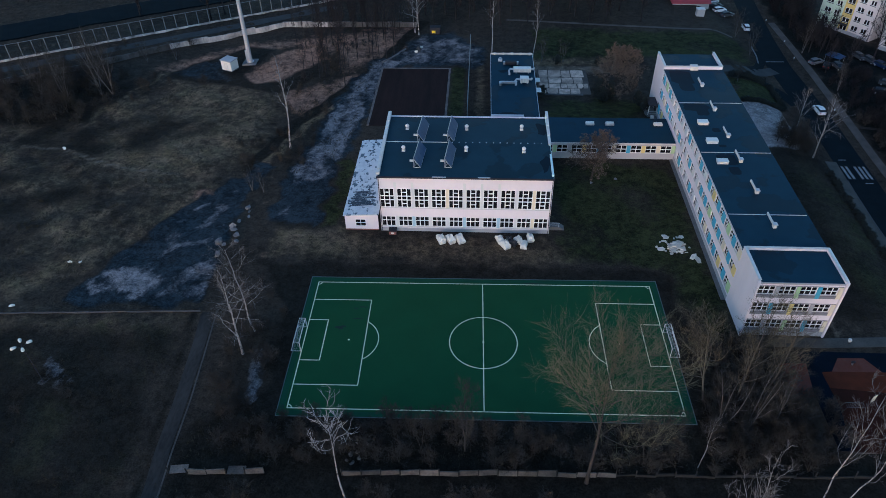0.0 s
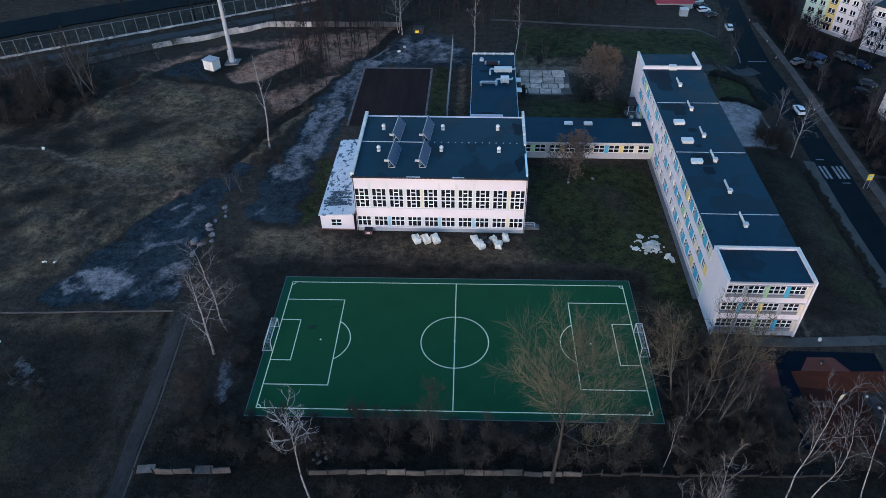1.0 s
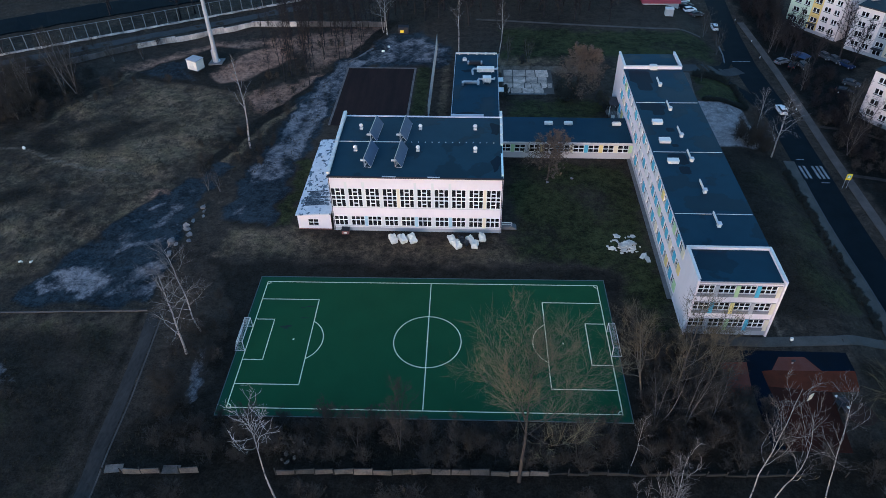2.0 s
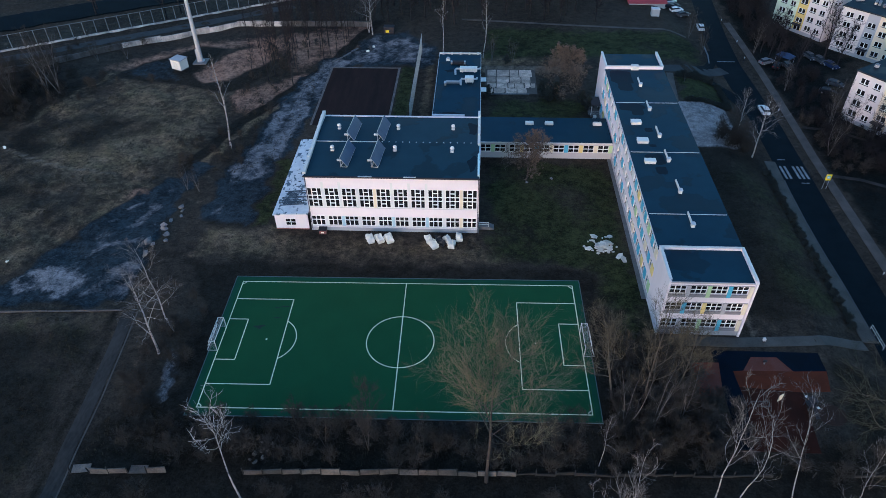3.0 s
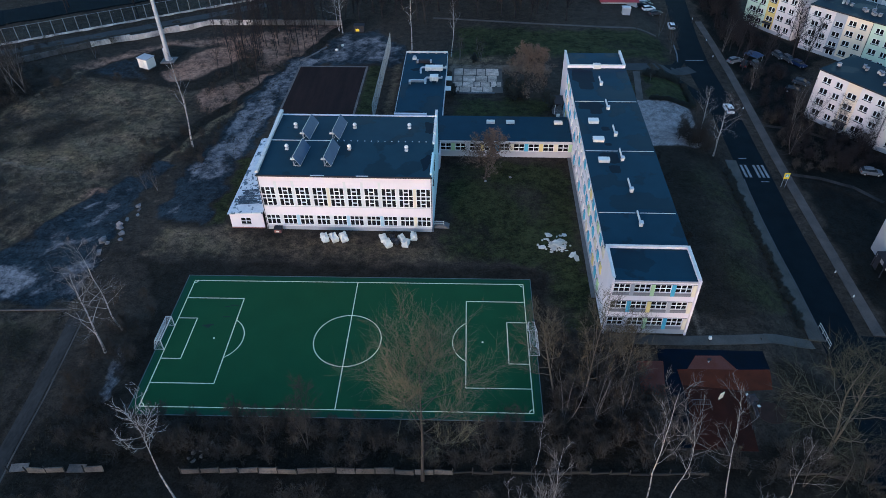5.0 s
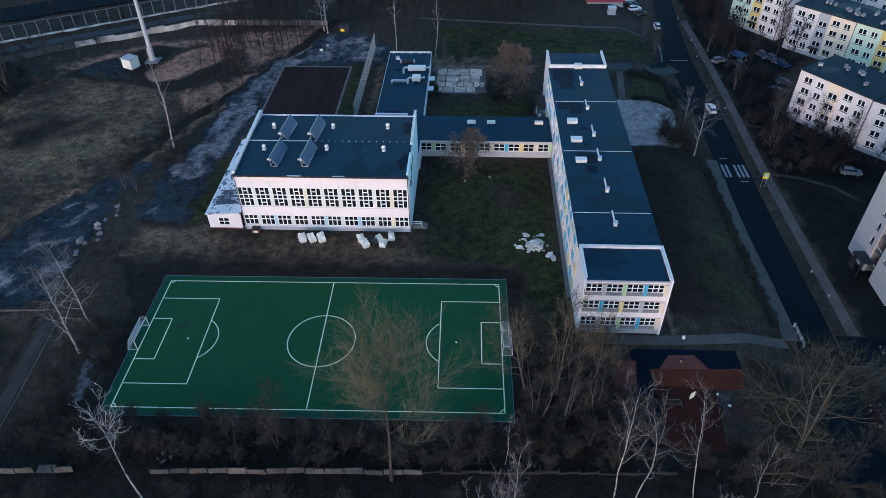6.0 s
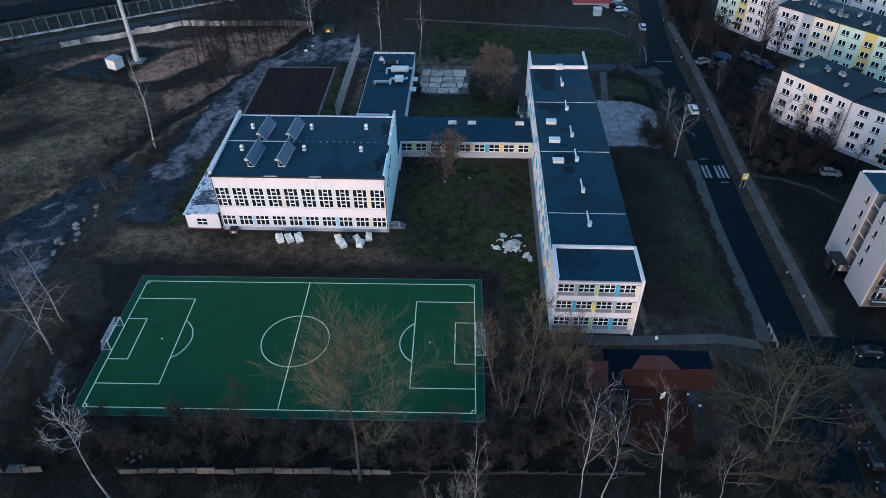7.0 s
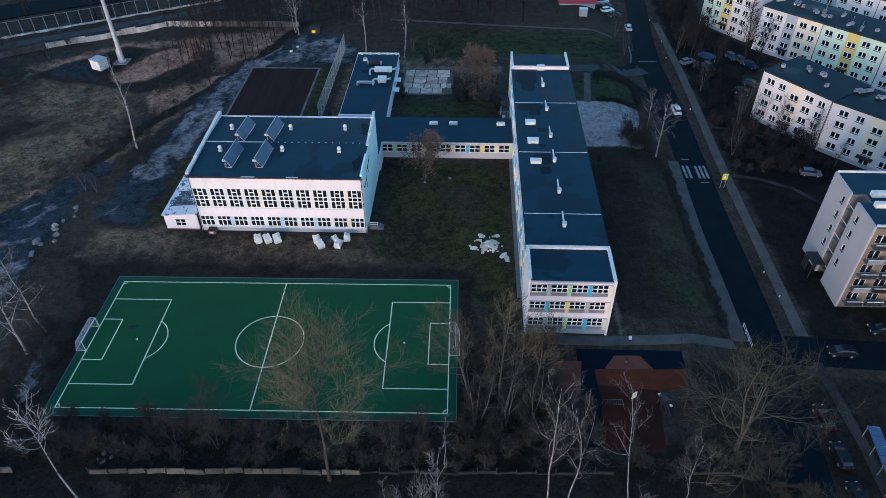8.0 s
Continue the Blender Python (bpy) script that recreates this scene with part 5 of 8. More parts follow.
def corridor():
    L, D, H = 27.4, 9.9, 3.75
    t = thing("link_corridor", "single-storey white link building with coloured panels", "building", pose(11.5, 52.2, 0))
    bay = L / 9
    holes = [(i * bay + 0.15, 1.5, i * bay + 2.35, 3.2) for i in range(9)]
    part("front_wall", pierced_wall(L, H, 0.3, holes, 0.0), LIGHT_RENDER, t)
    part("plinth", box_bm((0, -0.05, -0.6, L, 0.3, -0.004)), GREY_WALL, t)
    part("back_wall", box_bm((0, D - 0.3, -0.6, L, D, H)), WHITE_WALL, t)
    part("west_wall", box_bm((-0.05, -5.0, -0.6, 0.25, 0.0, H)), WHITE_WALL, t)
    part("floor_slab", box_bm((0, 0.3, -0.3, L, D - 0.3, 0.2)), ROOM, t)
    roof = part("roof", box_bm((0, -0.35, H, L - 0.15, D, H + 0.28)), FELT, t, "dark damp roofing felt")
    part("eave", box_bm((0, -0.45, H - 0.02, L - 0.15, -0.353, H + 0.30)), SEAM, roof, "pale metal eave")
    for i in range(9):
        window(t, pose(i * bay + 0.15, 0, 1.5), 2.2, 1.7, [1, 1], [1, 1], 0.15)
        part("colour_panel", box_bm((i * bay + 2.37, -0.035, 1.45, (i + 1) * bay + 0.13, -0.002, 3.23)), PANEL_COLOURS[["green", "grey", "yellow", "blue", "sand", "blue", "yellow", "sand", "green"][i]], t)
    for x in (10.6, 14.8, 25.0):
        s = thing("skylight", "low pale boxed skylight on the corridor roof", "skylight", pose(11.5 + x, 59.3, H + 0.28), "skylights")
        part("kerb_box", box_bm((-0.9, -0.45, 0, 0.9, 0.45, 0.4)), CAP, s, bevel=0.03)
        part("dome", box_bm((-0.85, -0.4, 0.4, 0.85, 0.4, 0.55)), WHITE_SHEET, s, bevel=0.06)


corridor()


def wing():
    W, D, H = 10.2, 46.6, 3.7
    t = thing("kitchen_wing", "single-storey white wing with a dark felt roof", "building", pose(1.25, 47.4, 0))
    part("west_wall", box_bm((0, 0, -0.6, 0.3, D, H)), WHITE_WALL, t)
    part("east_wall", box_bm((W - 0.3, 14.9, -0.6, W, D, H)), WHITE_WALL, t)
    part("north_wall", box_bm((0.3, D - 0.3, -0.6, W - 0.3, D, H)), WHITE_WALL, t)
    roof = part("roof", box_bm((-0.15, 0.0, H, W + 0.1, D + 0.15, H + 0.28)), FELT, t, "dark blue-grey roofing felt")
    part("end_parapet", box_bm((-0.2, D - 0.1, H + 0.28, W + 0.1, D + 0.2, H + 0.62)), CAP, t)
    part("step_wall", box_bm((-0.2, 14.6, H + 0.28, 6.9, 15.0, H + 0.75)), WHITE_WALL, t)
    part("step_wall", box_bm((-0.2, 14.2, H + 0.28, 3.4, 14.58, H + 0.95)), WHITE_WALL, t)
    part("edge_flashing", box_bm((W + 0.1, 15, H + 0.05, W + 0.2, D, H + 0.34)), SEAM, roof)
    part("edge_flashing", box_bm((-0.25, 15, H + 0.05, -0.15, D, H + 0.34)), SEAM, roof)
    for k, (cx, cy, w, d) in enumerate(((2.9, 37.0, 1.5, 0.9), (2.6, 31.6, 1.2, 0.8), (5.6, 40.4, 1.6, 1.0), (3.4, 16.2, 2.8, 0.7))):
        part("wet_patch", prism_bm([(cx + w * (0.85 + 0.25 * math.sin(3 * q + k)) * math.cos(q), cy + d * (0.85 + 0.25 * math.sin(2 * q + 2 * k)) * math.sin(q)) for q in (2 * math.pi * j / 18 for j in range(18))], H + 0.2805, H + 0.286), PATCH_FELT, roof, "dark wet patch of felt")
    for i in range(5):
        part("parapet_stub", box_bm((0.6 + i * 2.2, D - 0.45, H + 0.28, 1.0 + i * 2.2, D - 0.1, H + 0.85)), CAP, t)
    for y in (29.0, 34.2):
        part("canopy", box_bm((W + 0.02, y, 2.6, W + 1.5, y + 2.0, 2.75)), WHITE_PAINT, t, "small white door canopy")
    for x, y, w, d, h, a in ((8.6, 84.0, 4.2, 1.4, 1.2, 0), (8.9, 78.6, 2.0, 1.5, 1.4, 0)):
        u = thing("air_handling_unit", "white boxed air handling unit with ducts", "ventilation unit", pose(x, y, H + 0.28, 0, 0, a), "roof units")
        part("casing", box_bm((-w / 2, -d / 2, 0.25, w / 2, d / 2, h)), WHITE_PAINT, u, bevel=0.04)
        for sx in (-1, 1):
            part("foot_rail", box_bm((sx * w * 0.35 - 0.1, -d / 2, 0, sx * w * 0.35 + 0.1, d / 2, 0.25)), GALVANISED, u)
        for k in range(3):
            part("access_door", box_bm((-w / 2 + 0.15 + k * w / 3, -d / 2 - 0.03, 0.4, -w / 2 + (k + 0.85) * w / 3, -d / 2 - 0.002, h - 0.15)), CAP, u)
        part("duct", tube_bm(([(-w / 2, 0, 0.8), (-w / 2 - 0.8, 0, 0.8), (-w / 2 - 1.1, -0.6, 0.7), (-w / 2 - 1.0, -1.6, 0.4), (-w / 2 - 1.0, -1.8, 0.1)], [0.24] * 5), sides=10), GALVANISED, u, "bent round duct")
        part("duct", tube_bm(([(w / 2, 0, 0.8), (w / 2 + 0.6, 0, 0.8), (w / 2 + 0.8, 0.7, 0.7), (w / 2 + 0.7, 1.2, 0.1)], [0.22] * 4), sides=10), GALVANISED, u, "bent round duct")
    u = thing("duct_run", "long grey roof duct", "duct", pose(5.2, 77.6, H + 0.28))
    part("trunking", box_bm((-1.8, -0.25, 0.2, 2.0, 0.25, 0.75)), GALVANISED, u, bevel=0.03)
    part("outlet", box_bm((-2.2, -0.9, 0.0, -1.7, 0.2, 0.7)), GALVANISED, u, bevel=0.03)
    u = thing("dark_roof_unit", "dark cooling unit with pale end caps on the roof", "ventilation unit", pose(6.1, 88.0, H + 0.28))
    part("casing", box_bm((-1.5, -0.5, 0.2, 1.3, 0.5, 0.95)), DARK, u, bevel=0.04)
    for sx in (-1.75, 1.5):
        part("end_cap", box_bm((sx - 0.22, -0.4, 0.2, sx + 0.22, 0.4, 0.85)), GALVANISED, u, bevel=0.04)
        part("foot", box_bm((sx - 0.15, -0.35, 0.0, sx + 0.15, 0.35, 0.2)), DARK, u)
    u = thing("small_roof_fan", "small white roof fan on a base", "roof vent", pose(3.4, 90.2, H + 0.28))
    part("base", box_bm((-0.5, -0.4, 0, 0.5, 0.4, 0.5)), CAP, u, bevel=0.03)
    part("cowl", tube_bm(([(0, 0, 0.5), (0, 0, 0.8), (0, 0, 0.95)], [0.3, 0.36, 0.1]), sides=12), GALVANISED, u)


wing()


def ball_fence():
    t = thing("ball_stop_fence", "tall grey-blue ball fence beside the clay court", "fence", pose(-4.3, 66.0, 0))
    n = 13
    for i in range(n + 1):
        part("post", tube_bm(([(0, i * 3, 0), (0, i * 3, 4.6)], [0.05, 0.05]), sides=6), FENCE_WIRE, t)
    mesh = bpy.data.meshes.new("mesh_panel")
    bm = bmesh.new()
    for k in range(16):
        add_box(bm, -0.007, 0.05, 0.2 + k * 0.28, 0.007, 2.95, 0.216 + k * 0.28)
    for k in range(20):
        add_box(bm, -0.006, 0.05 + k * 0.15, 0.2, 0.006, 0.062 + k * 0.15, 4.5)
    bm.to_mesh(mesh), bm.free()
    mesh.materials.append(FENCE_WIRE)
    for i in range(n):
        part("mesh_panel", mesh, FENCE_WIRE, t, m=pose(0, i * 3, 0))
    part("top_rail", box_bm((-0.03, 0, 4.56, 0.03, 39, 4.62)), FENCE_WIRE, t)


ball_fence()


STACK = material("stained_stack_render", (0.40, 0.385, 0.38), 0.8, (0.097, 0.1, 0.1145), 0.9, 0.9, 4.0, 0.2, random_tint=0.3)


def flat_block(x, y, z, a, sections, depth, height, storeys, roof_label):
    """A block of flats. Sections: length, then the colours of the first half, the stair bay and the second half. Front faces -y before the turn a."""
    t = thing("apartment_block", "four-storey pastel apartment block with a dark flat roof", "apartment block", pose(x, y, z, 0, 0, a), "apartment blocks")
    total = sum(s[0] for s in sections)
    x0 = 0.0
    sh = (height - 1.5) / storeys
    r = random.Random(int(x * 10))
    for length, tone, stair, last in sections:
        w0, w1 = length * 0.405, length * 0.595
        bays = ((0.0, w0, tone, (0.30, 0.74), 0.0), (w0, w1, stair, (0.5,), -sh * 0.45), (w1, length - 0.06, last, (0.26, 0.70), 0.0))
        for b0, b1, colour, places, shift in bays:
            span = b1 - b0
            holes, fills = [], []
            for p in places:
                for k in range(storeys):
                    low = 1.55 + k * sh + shift
                    if k == 0 and shift:
                        low = 0.35
                    ww = 2.1 if len(places) == 1 else (1.95 if p == places[0] else 1.6)
                    holes.append((span * p - ww / 2, low, span * p + ww / 2, low + (1.35 if low > 1 else 2.1)))
                    fills.append(k)
            wall = part("front_wall", pierced_wall(span, height - 0.25, 0.35, holes), colour, t, m=pose(x0 + b0, 0, 0))
            for (h0, g0, h1, g1), k in zip(holes, fills):
                window(wall, pose(h0, 0.05, g0), h1 - h0, g1 - g0, [1, 1], [1], 0.2, True, DARK)
                if r.random() < 0.3:
                    part("curtain", box_bm((h0 + 0.05, 0.24, g0 + 0.1, h1 - 0.05, 0.27, g1 - 0.05)), CAP, wall, "pale curtain")
        part("plinth", box_bm((x0, -0.06, -0.6, x0 + length - 0.06, -0.002, 0.9)), GREY_WALL, t)
        part("entrance_roof", box_bm((x0 + w0 + 0.2, -1.5, 2.55, x0 + w1 - 0.2, -0.062, 2.72)), DARK, t)
        part("downpipe", tube_bm(([(x0 + length - 0.03, -0.12, 0), (x0 + length - 0.03, -0.12, height - 0.2)], [0.07, 0.07]), sides=6), DARK, t, "dark rainwater pipe")
        x0 += length
    part("side_wall", box_bm((-0.3, 0, -0.6, -0.003, depth, height - 0.2)), sections[0][1], t)
    part("side_wall", box_bm((total, 0.3, -0.6, total + 0.3, depth, height - 0.2)), sections[-1][3], t)
    part("back_wall", box_bm((0, depth - 0.3, -0.6, total, depth, height - 0.2)), sections[0][1], t)
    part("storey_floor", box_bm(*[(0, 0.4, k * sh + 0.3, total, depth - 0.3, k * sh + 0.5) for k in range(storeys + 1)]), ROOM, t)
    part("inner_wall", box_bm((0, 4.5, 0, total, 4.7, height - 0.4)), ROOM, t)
    roof = part("roof", box_bm((-0.4, -0.25, height - 0.2, total + 0.4, depth + 0.2, height + 0.1)), FLAT_FELT, t, roof_label)
    part("roof_edge", box_bm((-0.5, -0.35, height - 0.12, total + 0.5, -0.253, height + 0.14)), DARK, roof, "dark metal roof edge")
    x1 = 1.2
    while x1 < total - 1.5:
        w, d, h = r.choice(((0.9, 0.28, 0.5), (1.2, 0.3, 0.55), (0.5, 0.3, 0.5), (0.4, 0.35, 0.6)))
        side, turn = r.uniform(2.0, depth - 2.4), r.choice((60, 90, 78, 105))
        for k in range(r.choice((1, 1, 2, 3))):
            spot = pose(x1 + k * r.uniform(0.7, 1.1), side + k * r.uniform(-0.9, 0.9), height + 0.1, 0, 0, turn)
            c = part("chimney", box_bm((-w, -d, 0, w, d, h)), STACK, t, "stained grey vent stack", m=spot, bevel=0.05)
            part("chimney_cap", box_bm((-w * 0.7, -d - 0.05, h + 0.10, w + 0.04, d + 0.05, h + 0.16)), BAND_GREY, c)
            for q in (-0.6, 0.0, 0.8):
                part("cap_leg", box_bm((q * w - 0.05, -d * 0.8, h, q * w + 0.05, d * 0.8, h + 0.10)), DARK, c)
        if r.random() < 0.4:
            part("aerial", tube_bm(([(w * 0.5, 0, h + 0.16), (w * 0.5, 0, h + 1.7)], [0.03, 0.02]), ([(w * 0.5 - 0.4, 0, h + 1.5), (w * 0.5 + 0.4, 0, h + 1.5)], [0.02, 0.02]), sides=5), GALVANISED, c)
        x1 += r.uniform(2.4, 5.4)
    return t


PALE_CREAM = material("pale_cream_render", (0.805, 0.667, 0.517), 0.85, (0.69, 0.575, 0.448), 0.5, 0.5, 7.0, 0.05)
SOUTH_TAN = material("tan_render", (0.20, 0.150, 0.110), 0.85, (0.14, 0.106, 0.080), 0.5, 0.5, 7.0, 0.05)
PASTEL_GREEN = material("pale_green_render", (0.60, 0.70, 0.555), 0.85, (0.52, 0.61, 0.48), 0.5, 0.5, 7.0, 0.05)
PASTEL_YELLOW = material("dull_yellow_render", (0.69, 0.517, 0.172), 0.85, (0.575, 0.425, 0.149), 0.5, 0.5, 7.0, 0.05)
LIGHT_GREY = material("light_grey_render", (0.42, 0.43, 0.46), 0.85, (0.35, 0.36, 0.385), 0.5, 0.5, 7.0, 0.05)
flat_block(96.5, 76.6, -3.2, -55.0, [(16.9, DULL_WALL, PALE_CREAM, DULL_WALL)], 12.5, 12.0, 4, "dark felt roof with vent stacks")
flat_block(106.6, 62.4, -3.2, -45.0, [(19.0, DULL_WALL, PALE_CREAM, DULL_WALL), (19.0, DULL_WALL, PALE_CREAM, DULL_WALL)], 11.5, 11.85, 4, "dark felt roof with vent stacks")
flat_block(108.4, 115.2, -3.2, -47.0, [(16.2, DULL_WALL, LIGHT_GREY, PALE_CREAM), (16.2, PASTEL_GREEN, PASTEL_YELLOW, PASTEL_GREEN), (18.0, DULL_WALL, PALE_CREAM, DULL_WALL)], 12.5, 12.2, 4, "dark felt roof with vent stacks")
flat_block(98.2, 133.0, -3.2, -55.0, [(16.0, PASTEL_GREEN, PASTEL_YELLOW, DULL_WALL)], 12.5, 12.2, 4, "dark felt roof with vent stacks")
flat_block(129.5, 135.5, -3.2, -52.0, [(19.0, LIGHT_GREY, DULL_WALL, DULL_WALL), (19.0, DULL_WALL, PALE_CREAM, DULL_WALL)], 12.0, 12.2, 4, "dark felt roof with vent stacks")


# recess walls coloured darker to paint the shade inside the recess
RECESS = material("recess_shade_render", (0.16, 0.155, 0.16), 0.85, (0.11, 0.108, 0.11), 0.5, 0.5, 7.0, 0.05)


def balcony_block():
    """The tall block with balconies on its street-side end."""
    t = thing("balcony_block", "five-storey white block with stacked balconies", "apartment block", pose(91.5, 13.4, -3.2))
    L, H = 32.0, 17.0
    ends = ((0.0, 6.3), (8.8, 15.0))
    for k, (a, b) in enumerate(ends):
        west = pose(0, b, 0, 0, 0, -90)
        mid = (1.6, 4.9)[k]
        holes = [(mid - 0.4, 5.3 + s * 2.93, mid + 0.4, 6.6 + s * 2.93) for s in range(4)]
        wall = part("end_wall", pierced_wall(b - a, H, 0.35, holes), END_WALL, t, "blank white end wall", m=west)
        for s in range(4):
            window(wall, pose(mid - 0.4, 0.05, 5.3 + s * 2.93), 0.8, 1.3, [1], [1], 0.06, True, DARK)
    part("recess_wall", box_bm((2.2, 6.3, 0, 2.5, 8.8, H - 0.2)), RECESS, t)
    part("recess_side", box_bm((0.35, 6.0, 0, 2.5, 6.298, H - 0.1), (0.35, 8.802, 0, 2.5, 9.1, H - 0.1)), RECESS, t)
    for s in range(5):
        part("recess_rail", box_bm((0.25, 6.32, 2.6 + s * 3.1, 0.33, 8.78, 2.7 + s * 3.1)), WHITE_PAINT, t)
        part("recess_slab", box_bm((0.3, 6.3, 1.5 + s * 3.1, 2.2, 8.8, 1.65 + s * 3.1)), CONCRETE, t)
    holes = []
    n = 10
    step = L / n
    for i in range(n):
        for s in range(5):
            holes.append((i * step + 0.7, 1.7 + s * 3.0, i * step + 2.5, 3.4 + s * 3.0))
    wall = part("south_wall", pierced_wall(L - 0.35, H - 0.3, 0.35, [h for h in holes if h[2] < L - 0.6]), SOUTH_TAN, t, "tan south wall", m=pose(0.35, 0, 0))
    for i in range(n - 1):
        for s in range(5):
            window(wall, pose(i * step + 0.7, 0, 1.7 + s * 3.0), 1.8, 1.7, [1, 1], [1], sill=False)
            bal = part("balcony", box_bm((i * step + 0.3, -1.3, 1.35 + s * 3.0, i * step + 2.9, -0.01, 1.5 + s * 3.0)), CONCRETE, wall)
            part("balcony_front", box_bm((i * step + 0.3, -1.36, 1.5 + s * 3.0, i * step + 2.9, -1.302, 2.4 + s * 3.0)), [DARK, CLAY, BAND_GREY, DARK][(i * 3 + s * 2) % 4], bal)
            part("balcony_rail", box_bm((i * step + 0.26, -1.40, 2.4 + s * 3.0, i * step + 2.94, -1.29, 2.5 + s * 3.0)), WHITE_PAINT, bal)
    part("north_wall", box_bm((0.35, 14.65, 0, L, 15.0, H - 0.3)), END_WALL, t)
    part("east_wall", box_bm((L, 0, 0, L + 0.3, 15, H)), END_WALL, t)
    part("storey_floor", box_bm(*[(2.6, 0.4, 0.5 + s * 3.0, L, 14.6, 0.7 + s * 3.0) for s in range(6)]), ROOM, t)
    roof = part("roof", box_bm((0.35, 0.0, H - 0.3, L, 6.3, H - 0.05), (2.5, 6.302, H - 0.3, L, 8.798, H - 0.05), (0.35, 8.8, H - 0.3, L, 14.65, H - 0.05)), FELT, t)
    part("roof_rim", box_bm((0.36, 14.7, H - 0.05, L, 15.0, H + 0.25), (0.36, 0.0, H - 0.05, L, 0.3, H + 0.25)), CAP, t)
    for x, y, w, d in ((4.0, 8.1, 2.4, 1.0), (3.4, 5.2, 2.6, 0.9), (9.5, 6.5, 2.0, 1.2), (14, 7, 3, 1.4)):
        part("roof_house", box_bm((x - w / 2, y - d / 2, H - 0.05, x + w / 2, y + d / 2, H + 0.8)), CAP, t, bevel=0.04)
    porch = part("entrance_porch", box_bm((-2.0, 7.0, 3.0, -0.01, 10.4, 3.2), (-2.0, 7.0, 0, -1.85, 7.15, 3.0), (-2.0, 10.25, 0, -1.85, 10.4, 3.0), (-1.8, 9.0, 0, -1.7, 10.2, 3.0)), DARK, t, "dark framed entrance porch")
    part("door", box_bm((-0.06, 9.1, 0, -0.01, 10.1, 2.2)), DARK, porch)


balcony_block()


def entrance_porch():
    """The side entrance of the school: canopy on posts over a landing with a rail."""
    t = thing("entrance_porch", "small dark entrance porch with a white post and railing", "porch", pose(38.9, 69.6, 0))
    part("canopy", box_bm((-2.1, 0.4, 2.7, -0.02, 4.6, 2.88)), DARK, t, bevel=0.02)
    for y in (0.5, 4.4):
        part("post", box_bm((-2.05, y, 0.4, -1.91, y + 0.14, 2.7)), WHITE_PAINT, t)
    landing = part("landing", box_bm((-2.1, 0.4, -0.2, -0.02, 4.6, 0.4), (-2.4, 1.2, -0.2, -2.102, 3.8, 0.2)), CONCRETE, t, "concrete landing with a step")
    part("railing", tube_bm(([(-2.0, 0.45, 0.4), (-2.0, 0.45, 1.35), (-0.1, 0.45, 1.35), (-0.1, 0.45, 0.4)], [0.03] * 4), ([(-2.0, 0.45, 0.9), (-0.1, 0.45, 0.9)], [0.02] * 2), sides=6), WHITE_PAINT, landing)
    part("door", box_bm((-0.10, 1.6, 0.4, -0.02, 3.3, 2.55)), DARK, t)
    b = thing("white_locker", "small white metal box beside a porch", "box", pose(37.6, 68.8, 0))
    part("case", box_bm((-0.35, -0.3, 0.1, 0.35, 0.3, 0.95)), WHITE_PAINT, b, bevel=0.03)
    part("foot", box_bm((-0.3, -0.25, -0.1, 0.3, 0.25, 0.1)), DARK, b)


entrance_porch()


def red_hall():
    t = thing("red_roof_hall", "low hall with a red sheet roof", "building", pose(56.6, 138.6, -2.6))
    part("wall", box_bm((0, 0, -0.8, 10.8, 9, 3.2)), GREY_WALL, t)
    bm = bmesh.new()
    v = [bm.verts.new(p) for p in ((-0.5, -0.6, 3.2), (11.3, -0.6, 3.2), (11.3, 9.6, 3.2), (-0.5, 9.6, 3.2), (-0.5, 4.5, 5.2), (11.3, 4.5, 5.2))]
    for f in ((0, 1, 5, 4), (2, 3, 4, 5), (1, 2, 5), (3, 0, 4), (3, 2, 1, 0)):
        bm.faces.new([v[i] for i in f])
    part("roof", bm, RED_ROOF, t, "red sheet metal roof")


red_hall()


# ---- trees and shrubs ----
def tube_into(verts, faces, pts, radii, sides):
    base = len(verts)
    for i, p in enumerate(pts):
        d = (pts[min(i + 1, len(pts) - 1)] - pts[max(i - 1, 0)]).normalized()
        side = d.cross(Vector((0.31, 0.17, 1.0)) if abs(d.z) < 0.95 else Vector((1, 0.2, 0))).normalized()
        up = side.cross(d)
        for k in range(sides):
            a = 2 * math.pi * k / sides
            verts.append(p + (side * math.cos(a) + up * math.sin(a)) * radii[i])
    for i in range(len(pts) - 1):
        for k in range(sides):
            a, b = base + i * sides + k, base + i * sides + (k + 1) % sides
            faces.append((a, b, b + sides, a + sides))


def limb_path(r, start, way, length, segs, lift, wander):
    pts, p, d = [start.copy()], start.copy(), way.normalized()
    for _ in range(segs):
        d = (d + Vector((r.gauss(0, wander), r.gauss(0, wander), r.gauss(0, wander) + lift))).normalized()
        p = p + d * length / segs
        pts.append(p)
    return pts


def taper(a, b, n):
    return [a + (b - a) * i / n for i in range(n + 1)]


